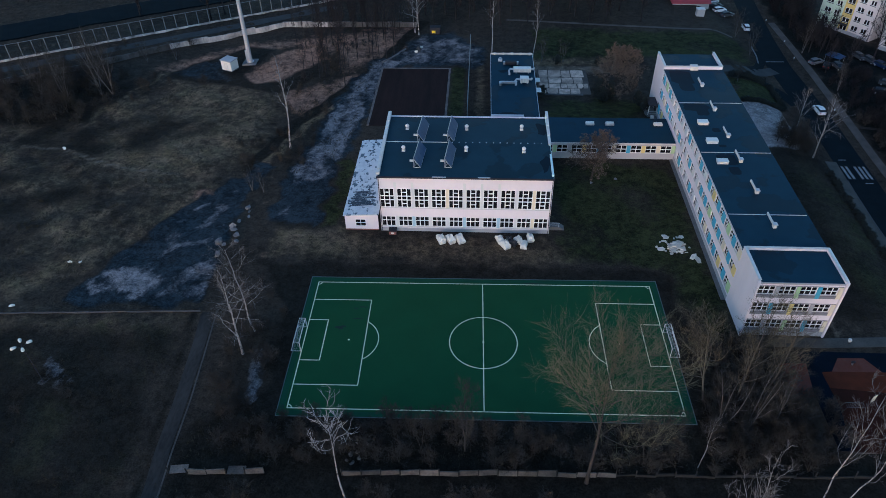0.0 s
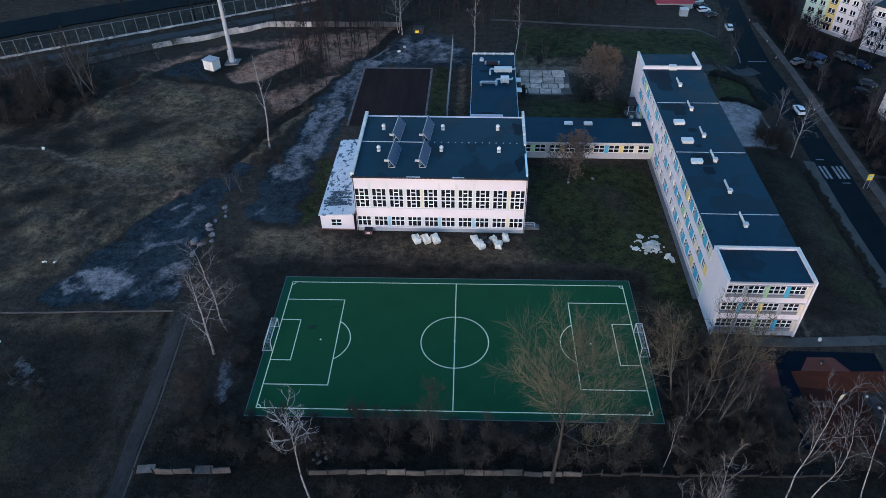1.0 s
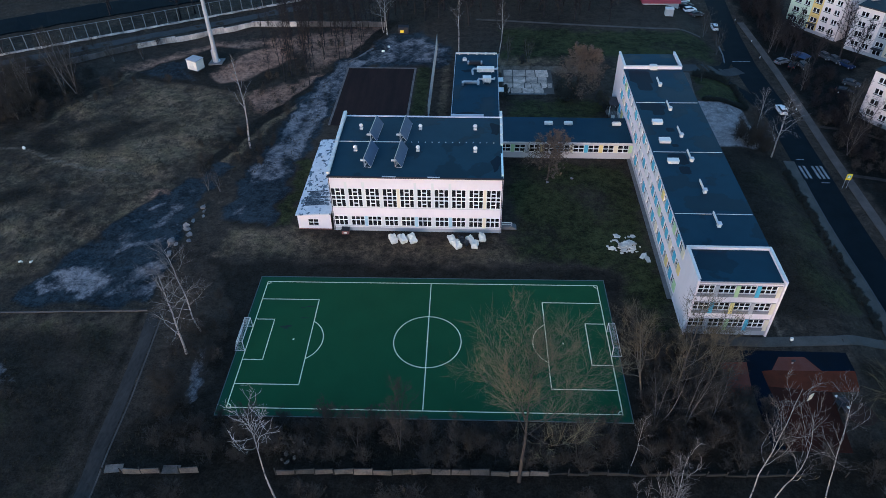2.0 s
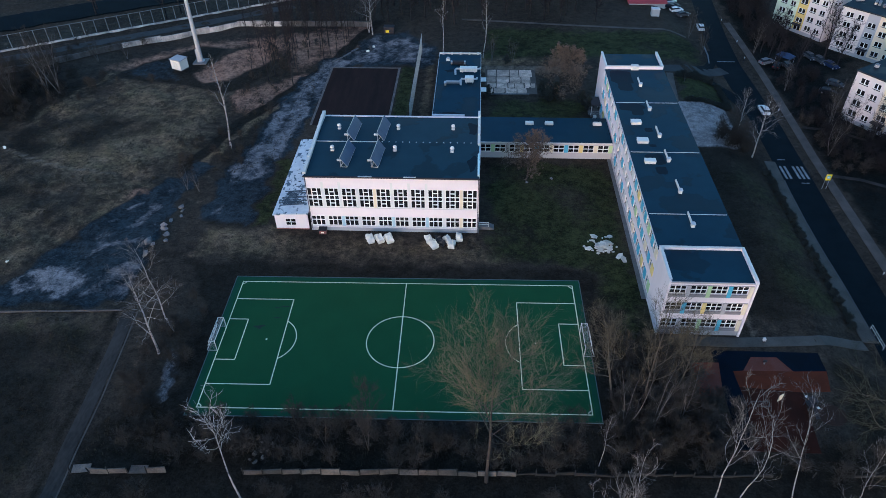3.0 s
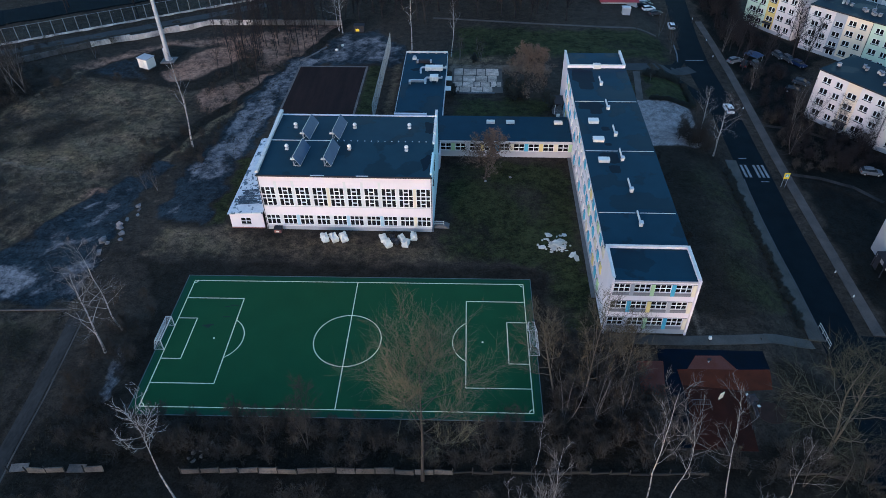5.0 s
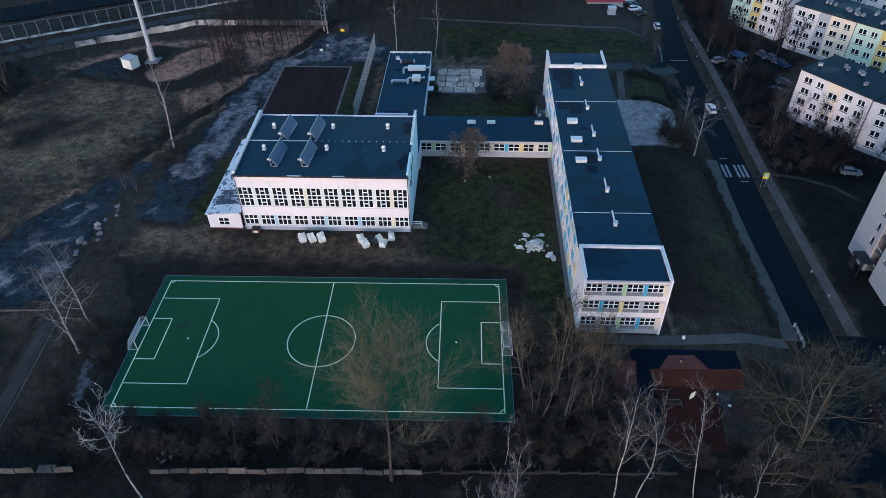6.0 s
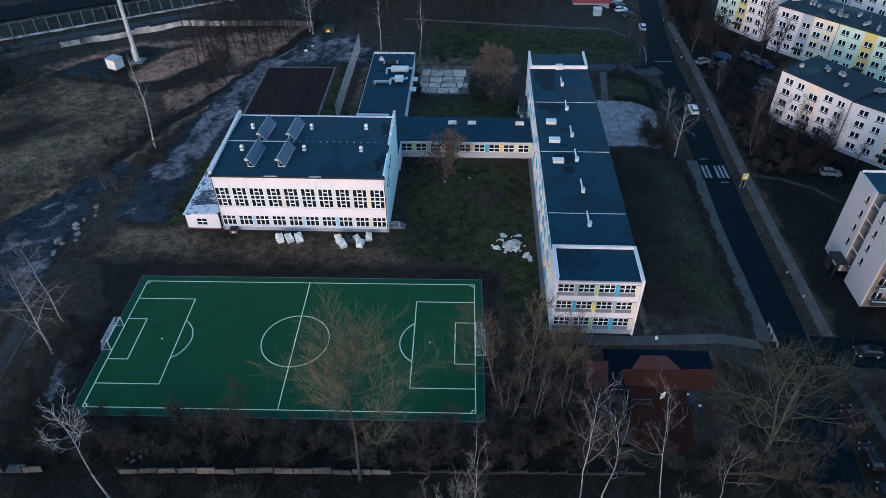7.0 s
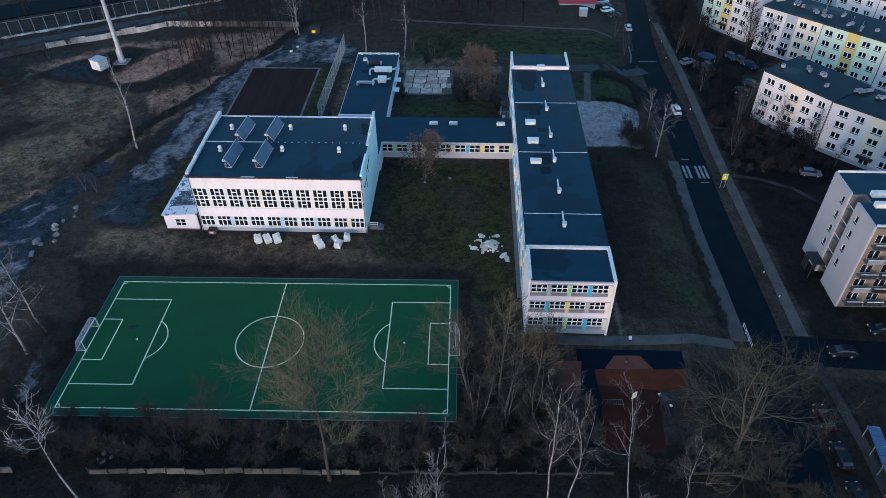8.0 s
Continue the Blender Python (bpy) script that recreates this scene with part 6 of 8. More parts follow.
def grow(seed, h, trunk_r, crown_from, spread, limbs, subs, twigs, lift=0.12, lean=0.03, angle=(35, 65), twig_r=0.016, forks=1, leaves=0, leaf_size=0.12, tip=0.3, thick=0.45, bend=0.16, close=0.45):
    """A bare tree: trunk and limbs in one mesh, branches and twigs in another, leaves in a third."""
    r = random.Random(seed)
    tv, tf, cv, cf, lv, lf = [], [], [], [], [], []
    for f in range(forks):
        tilt = Vector((r.gauss(0, lean), r.gauss(0, lean), 1)) if forks == 1 else Vector((math.cos(f * 6.28 / forks + 0.5) * 0.16, math.sin(f * 6.28 / forks + 0.5) * 0.16, 1))
        trunk = limb_path(r, Vector((0, 0, -0.3)), tilt, h * (1 if f == 0 else r.uniform(0.8, 0.95)), 9, 0.05, lean)
        tube_into(tv, tf, trunk, [trunk_r * (1.25 if i == 0 else 1.0) * (1 - 0.86 * i / 9) for i in range(10)], 7)
        for k in range(limbs // forks):
            s = crown_from + (0.97 - crown_from) * (k + r.random()) / (limbs // forks)
            i = min(int(s * 9), 8)
            start = trunk[i].lerp(trunk[i + 1], s * 9 - i)
            spin = k * 2.4 + r.uniform(-0.5, 0.5) + f * 1.3
            steep = radians(r.uniform(*angle)) * (1 - close * (s - crown_from) / (1 - crown_from))
            way = Vector((math.sin(steep) * math.cos(spin), math.sin(steep) * math.sin(spin), math.cos(steep)))
            q = (s - crown_from) / (1 - crown_from)
            length = spread * (tip + (1 - tip) * (1 - q) ** 0.6 * min(1, 0.6 + 2.2 * q)) * r.uniform(0.75, 1.15)
            limb = limb_path(r, start, way, length, 6, lift, bend)
            r0 = trunk_r * (1 - 0.86 * s) * thick
            tube_into(tv, tf, limb, taper(r0, max(twig_r, r0 * 0.2), 6), 4)
            for j in range(subs):
                u = 0.25 + 0.75 * (j + r.random()) / subs
                m = min(int(u * 6), 5)
                at = limb[m].lerp(limb[m + 1], u * 6 - m)
                along = (limb[m + 1] - limb[m]).normalized()
                off = along.cross(Vector((r.gauss(0, 1), r.gauss(0, 1), r.gauss(0, 1)))).normalized()
                branch = limb_path(r, at, along * 0.75 + off * 0.75, length * r.uniform(0.28, 0.5) * (1.15 - 0.5 * u), 3, lift, 0.16)
                tube_into(cv, cf, branch, taper(max(twig_r * 1.3, r0 * 0.25), twig_r, 3), 3)
                for _ in range(twigs):
                    u2 = r.random()
                    m2 = min(int(u2 * 3), 2)
                    at2 = branch[m2].lerp(branch[m2 + 1], u2 * 3 - m2)
                    along2 = (branch[m2 + 1] - branch[m2]).normalized()
                    off2 = Vector((r.gauss(0, 1), r.gauss(0, 1), r.gauss(0, 1))).normalized()
                    twig = limb_path(r, at2, along2 * 0.8 + off2 * 0.7, length * r.uniform(0.10, 0.24), 2, lift, 0.2)
                    tube_into(cv, cf, twig, [twig_r, twig_r * 0.8, twig_r * 0.5], 3)
                    for _ in range(leaves):
                        c = twig[1].lerp(twig[2], r.random()) + Vector((r.gauss(0, 0.1), r.gauss(0, 0.1), r.gauss(0, 0.1)))
                        a = Vector((r.gauss(0, 1), r.gauss(0, 1), r.gauss(0, 1))).normalized() * leaf_size
                        b = a.cross(Vector((r.gauss(0, 1), r.gauss(0, 1), r.gauss(0, 1)))).normalized() * leaf_size * 0.6
                        n0 = len(lv)
                        lv.extend((c - a, c + b, c + a, c - b))
                        lf.append((n0, n0 + 1, n0 + 2, n0 + 3))
    return (tv, tf), (cv, cf), (lv, lf)


def upright(shape):
    """Shears a tree so that its main stem's tip stands over its foot."""
    stem = shape[0][0][:70]
    tip = sum(stem[63:70], Vector()) / 7
    for verts, _ in shape:
        for v in verts:
            v.x -= tip.x * v.z / tip.z
            v.y -= tip.y * v.z / tip.z
    return shape


def make_tree(name, shape, bark, twig, leaf, label, category, m, group):
    t = thing(name, label, category, m, group)
    (tv, tf), (cv, cf), (lv, lf) = shape
    part("trunk", raw_mesh("trunk", [tuple(v) for v in tv], tf, bark, True), bark, t)
    crown = part("crown", raw_mesh("crown", [tuple(v) for v in cv], cf, twig), twig, t)
    if lv:
        part("leaves", raw_mesh("leaves", [tuple(v) for v in lv], lf, leaf), leaf, crown)
    return t


def plant(first, spots, seed=0):
    """The first tree is moved to the first spot; the rest are copies. Spots: x, y, size, a turn, and a lean."""
    r = random.Random(seed)
    for k, (x, y, s, *turn) in enumerate(spots):
        a = turn[0] if turn else r.uniform(0, 360)
        rx, ry = turn[1:] if len(turn) == 3 else (r.uniform(-2, 2), r.uniform(-2, 2))
        m = Matrix.Translation((x, y, gz(x, y))) @ pose(0, 0, 0, rx, ry, 0) @ pose(0, 0, 0, 0, 0, a) @ Matrix.Scale(s, 4)
        if k == 0:
            first.matrix_basis = m
        else:
            copy_thing(first, m).matrix_basis = m


def spots_in(seed, n, x0, y0, x1, y1, s0, s1, gap=0.0, clear=()):
    """Random spots in a rectangle, away from each other and from cleared rectangles."""
    r, out, tries = random.Random(seed), [], 0
    while len(out) < n and tries < n * 40:
        tries += 1
        x, y = r.uniform(x0, x1), r.uniform(y0, y1)
        if any(a < x < c and b < y < d for a, b, c, d in clear):
            continue
        if all((x - p[0]) ** 2 + (y - p[1]) ** 2 > gap * gap for p in out):
            out.append((x, y, r.uniform(s0, s1)))
    return out


PALE_BARK = material("pale_birch_limbs", (0.50, 0.48, 0.47), 0.85, (0.28, 0.265, 0.26), 0.8, 0.7, 5.0, 0.0)
IDENT = Matrix()
# slender birches
birch = make_tree("birch_tree", upright(grow(21, 16, 0.20, 0.26, 6.4, 15, 7, 4, 0.10, 0.05, (42, 72), 0.014, thick=0.52, bend=0.2)), BIRCH, PALE_TWIG, None, "bare white-barked birch with a thin crown", "tree", IDENT, "birches")
plant(birch, [(-36.7, -3.8, 1.0, 150), (70.3, 57.6, 0.86, 100), (70.4, 68.8, 0.62, 250), (104, 61, 0.62, 20), (-19.0, 115.0, 0.95, 80)], 3)
lone = make_tree("birch_tree", upright(grow(27, 17, 0.17, 0.42, 3.6, 12, 4, 3, 0.16, 0.06, (28, 60), 0.013, forks=1, thick=0.5, bend=0.24)), BIRCH, PALE_TWIG, None, "tall white birch with few short branches by a ditch", "tree", IDENT, "birches")
plant(lone, [(-42.3, 54.4, 1.22, 40), (1.5, 104, 0.95), (12.2, 100.5, 0.9)], 3)
birch2 = make_tree("birch_tree", upright(grow(33, 17, 0.13, 0.30, 6.2, 15, 7, 5, 0.10, 0.07, (35, 68), 0.013, thick=0.5, bend=0.2)), BIRCH, PALE_TWIG, None, "bare white birch with open crooked branches", "tree", IDENT, "birches")
plant(birch2, [(-36.0, 0.8, 1.08, 200, 0, -4)], 4)
candelabra = make_tree("birch_tree", upright(grow(36, 18.0, 0.15, 0.70, 4.8, 9, 7, 2, 0.20, 0.02, (56, 86), 0.015, thick=0.75, tip=0.75, bend=0.22, close=0.3)), BIRCH, PALE_BARK, None, "white birch with a spreading crown of crooked limbs", "tree", IDENT, "birches")
plant(candelabra, [(-16.8, -28.3, 1.0, 75)], 4)
slim = make_tree("birch_tree", upright(grow(38, 22, 0.10, 0.36, 6.4, 11, 6, 3, 0.16, 0.05, (26, 52), 0.011, thick=0.44, bend=0.2)), BIRCH, PALE_TWIG, None, "slender upright white birch with upswept limbs", "tree", IDENT, "birches")
plant(slim, [(40.2, -26.2, 1.08, 10), (50.4, -24.5, 0.86, 130, -9, -6.5), (27.4, -20.6, 0.48, 250)], 41)
crooked = make_tree("birch_tree", upright(grow(43, 20, 0.09, 0.34, 7.0, 8, 5, 3, 0.14, 0.08, (24, 50), 0.011, thick=0.44, bend=0.22)), BIRCH, PALE_TWIG, None, "slender crooked white birch with few branches", "tree", IDENT, "birches")
plant(crooked, [(42.0, -26.8, 1.1, 300), (56.8, -25.6, 0.70, 200)], 42)
twin = make_tree("birch_tree", grow(52, 18, 0.10, 0.50, 4.2, 18, 6, 5, 0.18, 0.05, (28, 52), 0.013, forks=2, thick=0.5), BIRCH, PALE_TWIG, None, "bare twin-stemmed birch with dense pale twigs", "tree", IDENT, "birches")
plant(twin, [(25.9, -35.5, 1.25, 15), (24.4, -37.0, 1.12, 100), (47.4, -34.8, 1.12, 190), (-20.2, 116.5, 0.85, 10)], 5)
# the large poplar and its kin
RUSSET_TWIG = material("russet_twigs", (0.128, 0.106, 0.071), 0.9, (0.062, 0.051, 0.037), 0.6, 0.7, 5.0, 0.0, spec=0.1)
TAN_BARK = material("tan_grey_bark", (0.118, 0.104, 0.086), 0.9, (0.060, 0.054, 0.046), 1.2, 0.7, 7.0, 0.3, spec=0.1)
poplar = make_tree("poplar_tree", grow(64, 23.0, 0.25, 0.42, 12.5, 24, 12, 14, 0.13, 0.02, (34, 66), 0.0125, tip=0.42, bend=0.16, thick=0.46, close=0.25), BARK, OLIVE_TWIG, None, "tall bare poplar with a broad fan of olive twigs", "tree", IDENT, "poplars")
plant(poplar, [(12.9, -23.3, 1.0, 30, -1.5, 4.5)], 6)
middle_tree = make_tree("poplar_tree", grow(72, 17, 0.17, 0.22, 8.2, 18, 9, 8, 0.15, 0.04, (26, 54), 0.0115, thick=0.52, bend=0.11, close=0.3), TAN_BARK, RUSSET_TWIG, None, "bare upright young poplar with russet twigs", "tree", IDENT, "poplars")
plant(middle_tree, [(30.6, -9.8, 1.0, 60, 0, -13), (34.8, -10.2, 1.05, 200, 0, 2), (39.6, -8.0, 0.8, 320, 0, 6)], 7)
# the wide willow by the street
willow = make_tree("willow_tree", grow(81, 15, 0.17, 0.16, 10.5, 30, 10, 9, 0.03, 0.09, (40, 88), 0.0125, forks=3, bend=0.36, thick=0.5), TAN_BARK, WILLOW_TWIG, None, "wide bare willow with tangled brown branches", "tree", IDENT, "street trees")
plant(willow, [(66.0, -16.8, 1.22, 40), (72.5, -30, 0.8)], 8)
# thin dark alders of the grove and the woods
alder = make_tree("alder_tree", grow(91, 15, 0.12, 0.35, 2.8, 18, 6, 6, 0.14, 0.03, (35, 60), 0.014), DARK_TWIG, DARK_TWIG, None, "thin dark bare alder in a grove", "tree", IDENT, "grove trees")
plant(alder, spots_in(5, 60, -52, 84, -24, 124, 0.75, 1.15, 2.2, ((-34, 84, -20, 97), (-70, 80, -47, 104))) + spots_in(6, 26, -52, 122, -22, 134, 0.8, 1.1, 2.0), 9)
wood_tree = make_tree("wood_tree", grow(95, 14, 0.2, 0.22, 4.6, 24, 6, 6, 0.14, 0.04, (35, 65), 0.024), DARK_TWIG, DARK_TWIG, None, "dark bare tree of the far wood", "tree", IDENT, "wood trees")
plant(wood_tree, spots_in(7, 46, -20, 122, 46, 150, 0.8, 1.25, 4.0) + spots_in(8, 40, -20, 150, 72, 185, 0.9, 1.3, 5.0, ((44, 126, 82, 162),)) + spots_in(9, 22, -160, 125, -70, 185, 0.9, 1.3, 5, ()) + spots_in(10, 14, 88, 100, 104, 150, 0.6, 0.9, 4.0, ((90, 102, 104, 113), (96, 112, 130, 150))) + [(103.8, 107.2, 1.15), (106, 104, 0.9)], 10)
left_tree = make_tree("wild_tree", grow(97, 12, 0.09, 0.15, 4.4, 24, 7, 8, 0.12, 0.06, (30, 62), 0.010, forks=3), PALE_BARK_GREY, SHRUB_TWIG, None, "bare many-stemmed tree of grey twigs", "tree", IDENT, "wild trees")
MEADOW_TREES = [(-92.0, 78.2, 1.45), (-94.6, 77.8, 1.35), (-104, 78, 1.1), (-101, 74, 1.0), (-98, 86, 0.9), (-110, 78, 0.9), (-116, 84, 0.8), (-90, 96, 0.7), (-83, 98, 0.55), (-46.5, 38.5, 0.5), (-44, 38, 0.45)]
SCHOOL_TREES = [(20, 98, 0.55), (14.5, 98.5, 0.6), (31.5, -14.6, 1.0), (35.6, -14.2, 1.1), (39.2, -13.4, 0.9), (37.0, -6.5, 0.8)]
STREET_TREES = [(87.5, 60, 0.8), (91, 70, 0.9), (94, 76, 0.9), (99, 66, 0.9), (103, 61, 0.85), (95.5, 70.5, 0.8), (108, 56, 0.55), (88, 90, 0.7), (86.8, 112, 0.8), (72, 110, 0.75), (71, 121, 0.7), (62, 88, 0.4)]
plant(left_tree, MEADOW_TREES + SCHOOL_TREES + STREET_TREES, 12)
thicket = make_tree("thicket_tree", grow(98, 11.5, 0.09, 0.22, 4.8, 24, 9, 12, 0.12, 0.05, (28, 58), 0.0075, forks=2, thick=0.4), BARK, SHRUB_TWIG, None, "dark bare tree with a haze of fine twigs", "tree", IDENT, "thicket trees")
plant(thicket, [(-2.6, -19.4, 1.05, 20), (-8.4, -19.2, 0.6), (4.6, -19.6, 0.62), (-23.8, -19.6, 0.5), (20.5, -20.4, 0.8), (24.5, -17.6, 0.7), (64.5, 62.5, 0.55), (67.2, 64.4, 0.6), (62.8, 60, 0.5), (68.4, 60.6, 0.55), (65.8, 58.6, 0.5), (60.6, -22.5, 0.7), (69.5, -20.5, 0.75), (76.5, -14.8, 0.55)] + spots_in(46, 16, -122, 60, -96, 82, 0.6, 0.95, 3.0), 44)
# trees that kept their withered leaves
oak = make_tree("hornbeam_tree", grow(101, 8.5, 0.16, 0.18, 5.4, 26, 8, 8, 0.06, 0.04, (40, 75), 0.012, leaves=5, leaf_size=0.10), BARK, TWIG, DEAD_LEAF, "round hornbeam with withered brown leaves on a lawn", "tree", IDENT, "leafy trees")
plant(oak, [(21.0, 43.9, 1.08, 0)], 13)
oak2 = make_tree("hornbeam_tree", grow(104, 10.0, 0.18, 0.15, 7.2, 28, 8, 9, 0.06, 0.04, (40, 78), 0.012, leaves=6, leaf_size=0.14), BARK, TWIG, DEAD_LEAF, "broad hornbeam with withered brown leaves beside a slab yard", "tree", IDENT, "leafy trees")
plant(oak2, [(30.0, 79.8, 1.02, 0)], 14)
# evergreen and bare shrubs
evergreen = make_tree("evergreen_shrub", grow(111, 4.0, 0.09, 0.08, 2.2, 26, 6, 6, 0.10, 0.05, (30, 75), 0.016, leaves=4, leaf_size=0.13), DARK_TWIG, DARK_TWIG, EVERGREEN, "dark dense evergreen shrub", "shrub", IDENT, "evergreen shrubs")
plant(evergreen, [(26.3, 79.5, 1.0), (27.5, 76.5, 0.9), (29.0, 78.5, 1.0), (13.2, 78.8, 0.7), (35.5, 76.0, 0.8), (36.5, 72.5, 0.8), (28.5, 97.2, 0.5), (18.5, 97.0, 0.6)], 15)
hedge = make_tree("hedge_shrub", grow(113, 0.9, 0.05, 0.05, 1.25, 26, 5, 5, 0.02, 0.05, (45, 88), 0.014, leaves=4, leaf_size=0.10, tip=0.7), DARK_TWIG, DARK_TWIG, EVERGREEN, "low dark clipped hedge shrub round a lawn", "hedge", IDENT, "hedge shrubs")
plant(hedge, [(60.6 + i * 0.95, 78.4 + 0.2 * math.sin(i * 2.3), 0.62 + 0.1 * math.sin(i * 1.7)) for i in range(11)] + [(71.0 + 0.2 * math.sin(i * 2.9), 79.2 + i * 0.95, 0.68 + 0.1 * math.sin(i * 1.3)) for i in range(12)] + [(61.4 + i * 0.98, 91.2 + 0.2 * math.sin(i * 2.1), 0.9 + 0.15 * math.sin(i * 1.9)) for i in range(9)] + [(71.6 + 0.15 * math.sin(i * 0.9), 8 + i * 1.9, 0.7 + 0.15 * math.sin(i * 2.2)) for i in range(24)], 45)
shrub = make_tree("bare_shrub", grow(121, 3.4, 0.04, 0.05, 2.4, 30, 7, 8, 0.06, 0.08, (25, 75), 0.009, forks=3), SHRUB_TWIG, SHRUB_TWIG, None, "grey bare shrub of tangled twigs", "shrub", IDENT, "bare shrubs")
plant(shrub, spots_in(11, 84, -36, -22, 46, -15.6, 0.6, 1.25, 1.3, ((-29, -15.5, 29, 14), (43, -17, 62, 0))) + spots_in(12, 60, 30.5, -17, 43, 1, 0.6, 1.2, 1.2, ()) + spots_in(13, 56, -45, -44, 56, -25.5, 0.6, 1.3, 2.0) + spots_in(14, 26, -40, -16, -31.5, 10, 0.5, 1.0, 1.3) + spots_in(15, 10, 42.4, -17, 47.5, -9.4, 0.6, 1.0, 1.0), 16)
brush = make_tree("wild_bush", grow(131, 3.0, 0.04, 0.05, 2.4, 30, 7, 8, 0.05, 0.08, (25, 78), 0.009, forks=3), SHRUB_TWIG, SHRUB_TWIG, None, "grey-brown bare bush of tangled twigs", "bush", IDENT, "wild bushes")
plant(brush, spots_in(21, 18, -118, 70, -84, 84, 0.5, 1.1, 2.5, ((-82, 84, -42, 106),)) + spots_in(22, 40, -46, 46, -30, 110, 0.35, 0.8, 1.5, ((-37, 46, -26, 96),)) + spots_in(23, 7, -54, 48, -45, 60, 0.4, 0.8, 1.5) + spots_in(24, 12, 44, -23, 74, -18, 0.6, 1.2, 1.5) + spots_in(25, 24, 84.5, 52, 100, 76, 0.5, 1.0, 1.5, ((83, 50, 86.5, 80),)) + spots_in(26, 14, 54, 10, 57, 52, 0.4, 0.8, 1.5) + spots_in(27, 30, -110, -40, -50, -3, 0.25, 0.6, 2.5) + spots_in(28, 26, -130, 80, -70, 110, 0.5, 0.9, 2.0, ((-82, 84, -42, 106),)) + spots_in(29, 15, 62, 57, 70, 66, 0.7, 1.2, 0.8) + spots_in(31, 34, -122, 62, -94, 82, 0.7, 1.3, 1.5) + spots_in(30, 14, -126, 76, -92, 92, 0.7, 1.1, 1.5), 17)

dark_bush = make_tree("dark_bush", grow(137, 3.2, 0.05, 0.05, 2.6, 30, 7, 8, 0.06, 0.08, (25, 78), 0.010, forks=3), DARK_TWIG, DARK_TWIG, None, "dark bare bush on earth beside flats", "bush", IDENT, "dark bushes")
plant(dark_bush, spots_in(51, 46, 87.5, 53, 106, 78, 0.6, 1.2, 1.4, ((96, 66, 108, 80),)) + spots_in(52, 22, 87.5, 80, 98, 100, 0.5, 1.0, 1.6) + spots_in(53, 40, 88, 112, 98, 160, 0.8, 1.4, 1.4), 52)


def grass_tufts():
    """Withered tufts over the meadow and rough edges, in one mesh."""
    r = random.Random(77)
    verts, faces = [], []
    areas = ((-118, 8, -47, 82, 11000, 0.14, 0.36), (-100, -40, -46, 3, 5500, 0.12, 0.3), (13, 20, 38, 50, 3200, 0.07, 0.16), (-40, -22, 36, -15, 2600, 0.15, 0.4), (-45, 45, -29, 96, 2200, 0.12, 0.35), (30, -16, 43, 2, 1200, 0.15, 0.4), (-36, 17, 12, 25, 2200, 0.07, 0.18), (53, 6, 71, 56, 2200, 0.08, 0.2), (-42, -45, 74, -25, 3600, 0.15, 0.45), (14, 97, 68, 118, 1500, 0.07, 0.16), (-90, 84, -40, 112, 1800, 0.1, 0.3))
    for x0, y0, x1, y1, n, h0, h1 in areas:
        for _ in range(n):
            x, y = r.uniform(x0, x1), r.uniform(y0, y1)
            if waves(x, y, 3.0) + r.gauss(0, 0.35) < 0 or (-71 < x < -44 and 4 < y < 46 and y - 6 < (x + 72) * 2.0) or (-82 < x < -42 and 84 < y < 106 and r.random() < 0.6):
                continue
            z, k = gz(x, y), r.randint(3, 5)
            for _ in range(k):
                a, h, w = r.uniform(0, 6.28), r.uniform(h0, h1), r.uniform(0.03, 0.07)
                bx, by = x + r.gauss(0, 0.14), y + r.gauss(0, 0.14)
                i = len(verts)
                verts += [(bx - w * math.sin(a), by + w * math.cos(a), z - 0.03), (bx + w * math.sin(a), by - w * math.cos(a), z - 0.03), (bx + h * 0.7 * math.cos(a), by + h * 0.7 * math.sin(a), z + h)]
                faces.append((i, i + 1, i + 2))
    solid("grass_tufts", raw_mesh("grass_tufts", verts, faces, TUFT), TUFT, "withered grass tufts over the rough ground", "grass", kind="stuff")


grass_tufts()


# ---- things outdoors ----
def mast():
    t = thing("radio_mast", "tall pale tapered steel mast on a concrete pad", "mast", pose(-62.4, 96.6, 0))
    part("pad", box_bm((-1.8, -1.8, -0.3, 1.8, 1.8, 0.25)), CONCRETE, t, bevel=0.04)
    part("pole", tube_bm(([(0, 0, 0.25), (0, 0, 14), (0, 0, 32)], [0.62, 0.48, 0.3]), sides=20), MAST_PAINT, t, "pale painted steel pole")
    part("flange", tube_bm(([(0, 0, 0.25), (0, 0, 0.45)], [0.95, 0.95]), sides=20), GALVANISED, t)
    part("cable_box", box_bm((-0.9, -0.35, 0.3, -0.45, 0.35, 3.4)), GALVANISED, t, bevel=0.03)
    for k in range(10):
        part("flange_joint", tube_bm(([(0, 0, 3 * k + 3.4), (0, 0, 3 * k + 3.5)], [0.60 - 0.028 * k] * 2), sides=20), GALVANISED, t)
    b = thing("equipment_cabin", "small white equipment cabin with a flat roof", "cabin", pose(-66.6, 92.6, 0, 0, 0, -24))
    part("body", box_bm((-1.6, -1.4, 0.2, 1.6, 1.4, 2.7)), WHITE_PAINT, b, bevel=0.04)
    part("roof", box_bm((-1.75, -1.55, 2.7, 1.75, 1.55, 2.85)), GREY_WALL, b)
    part("base", box_bm((-1.5, -1.3, -0.3, 1.5, 1.3, 0.2)), CONCRETE, b)
    part("door", box_bm((-0.5, -1.44, 0.35, 0.5, -1.403, 2.4)), CAP, b)


mast()


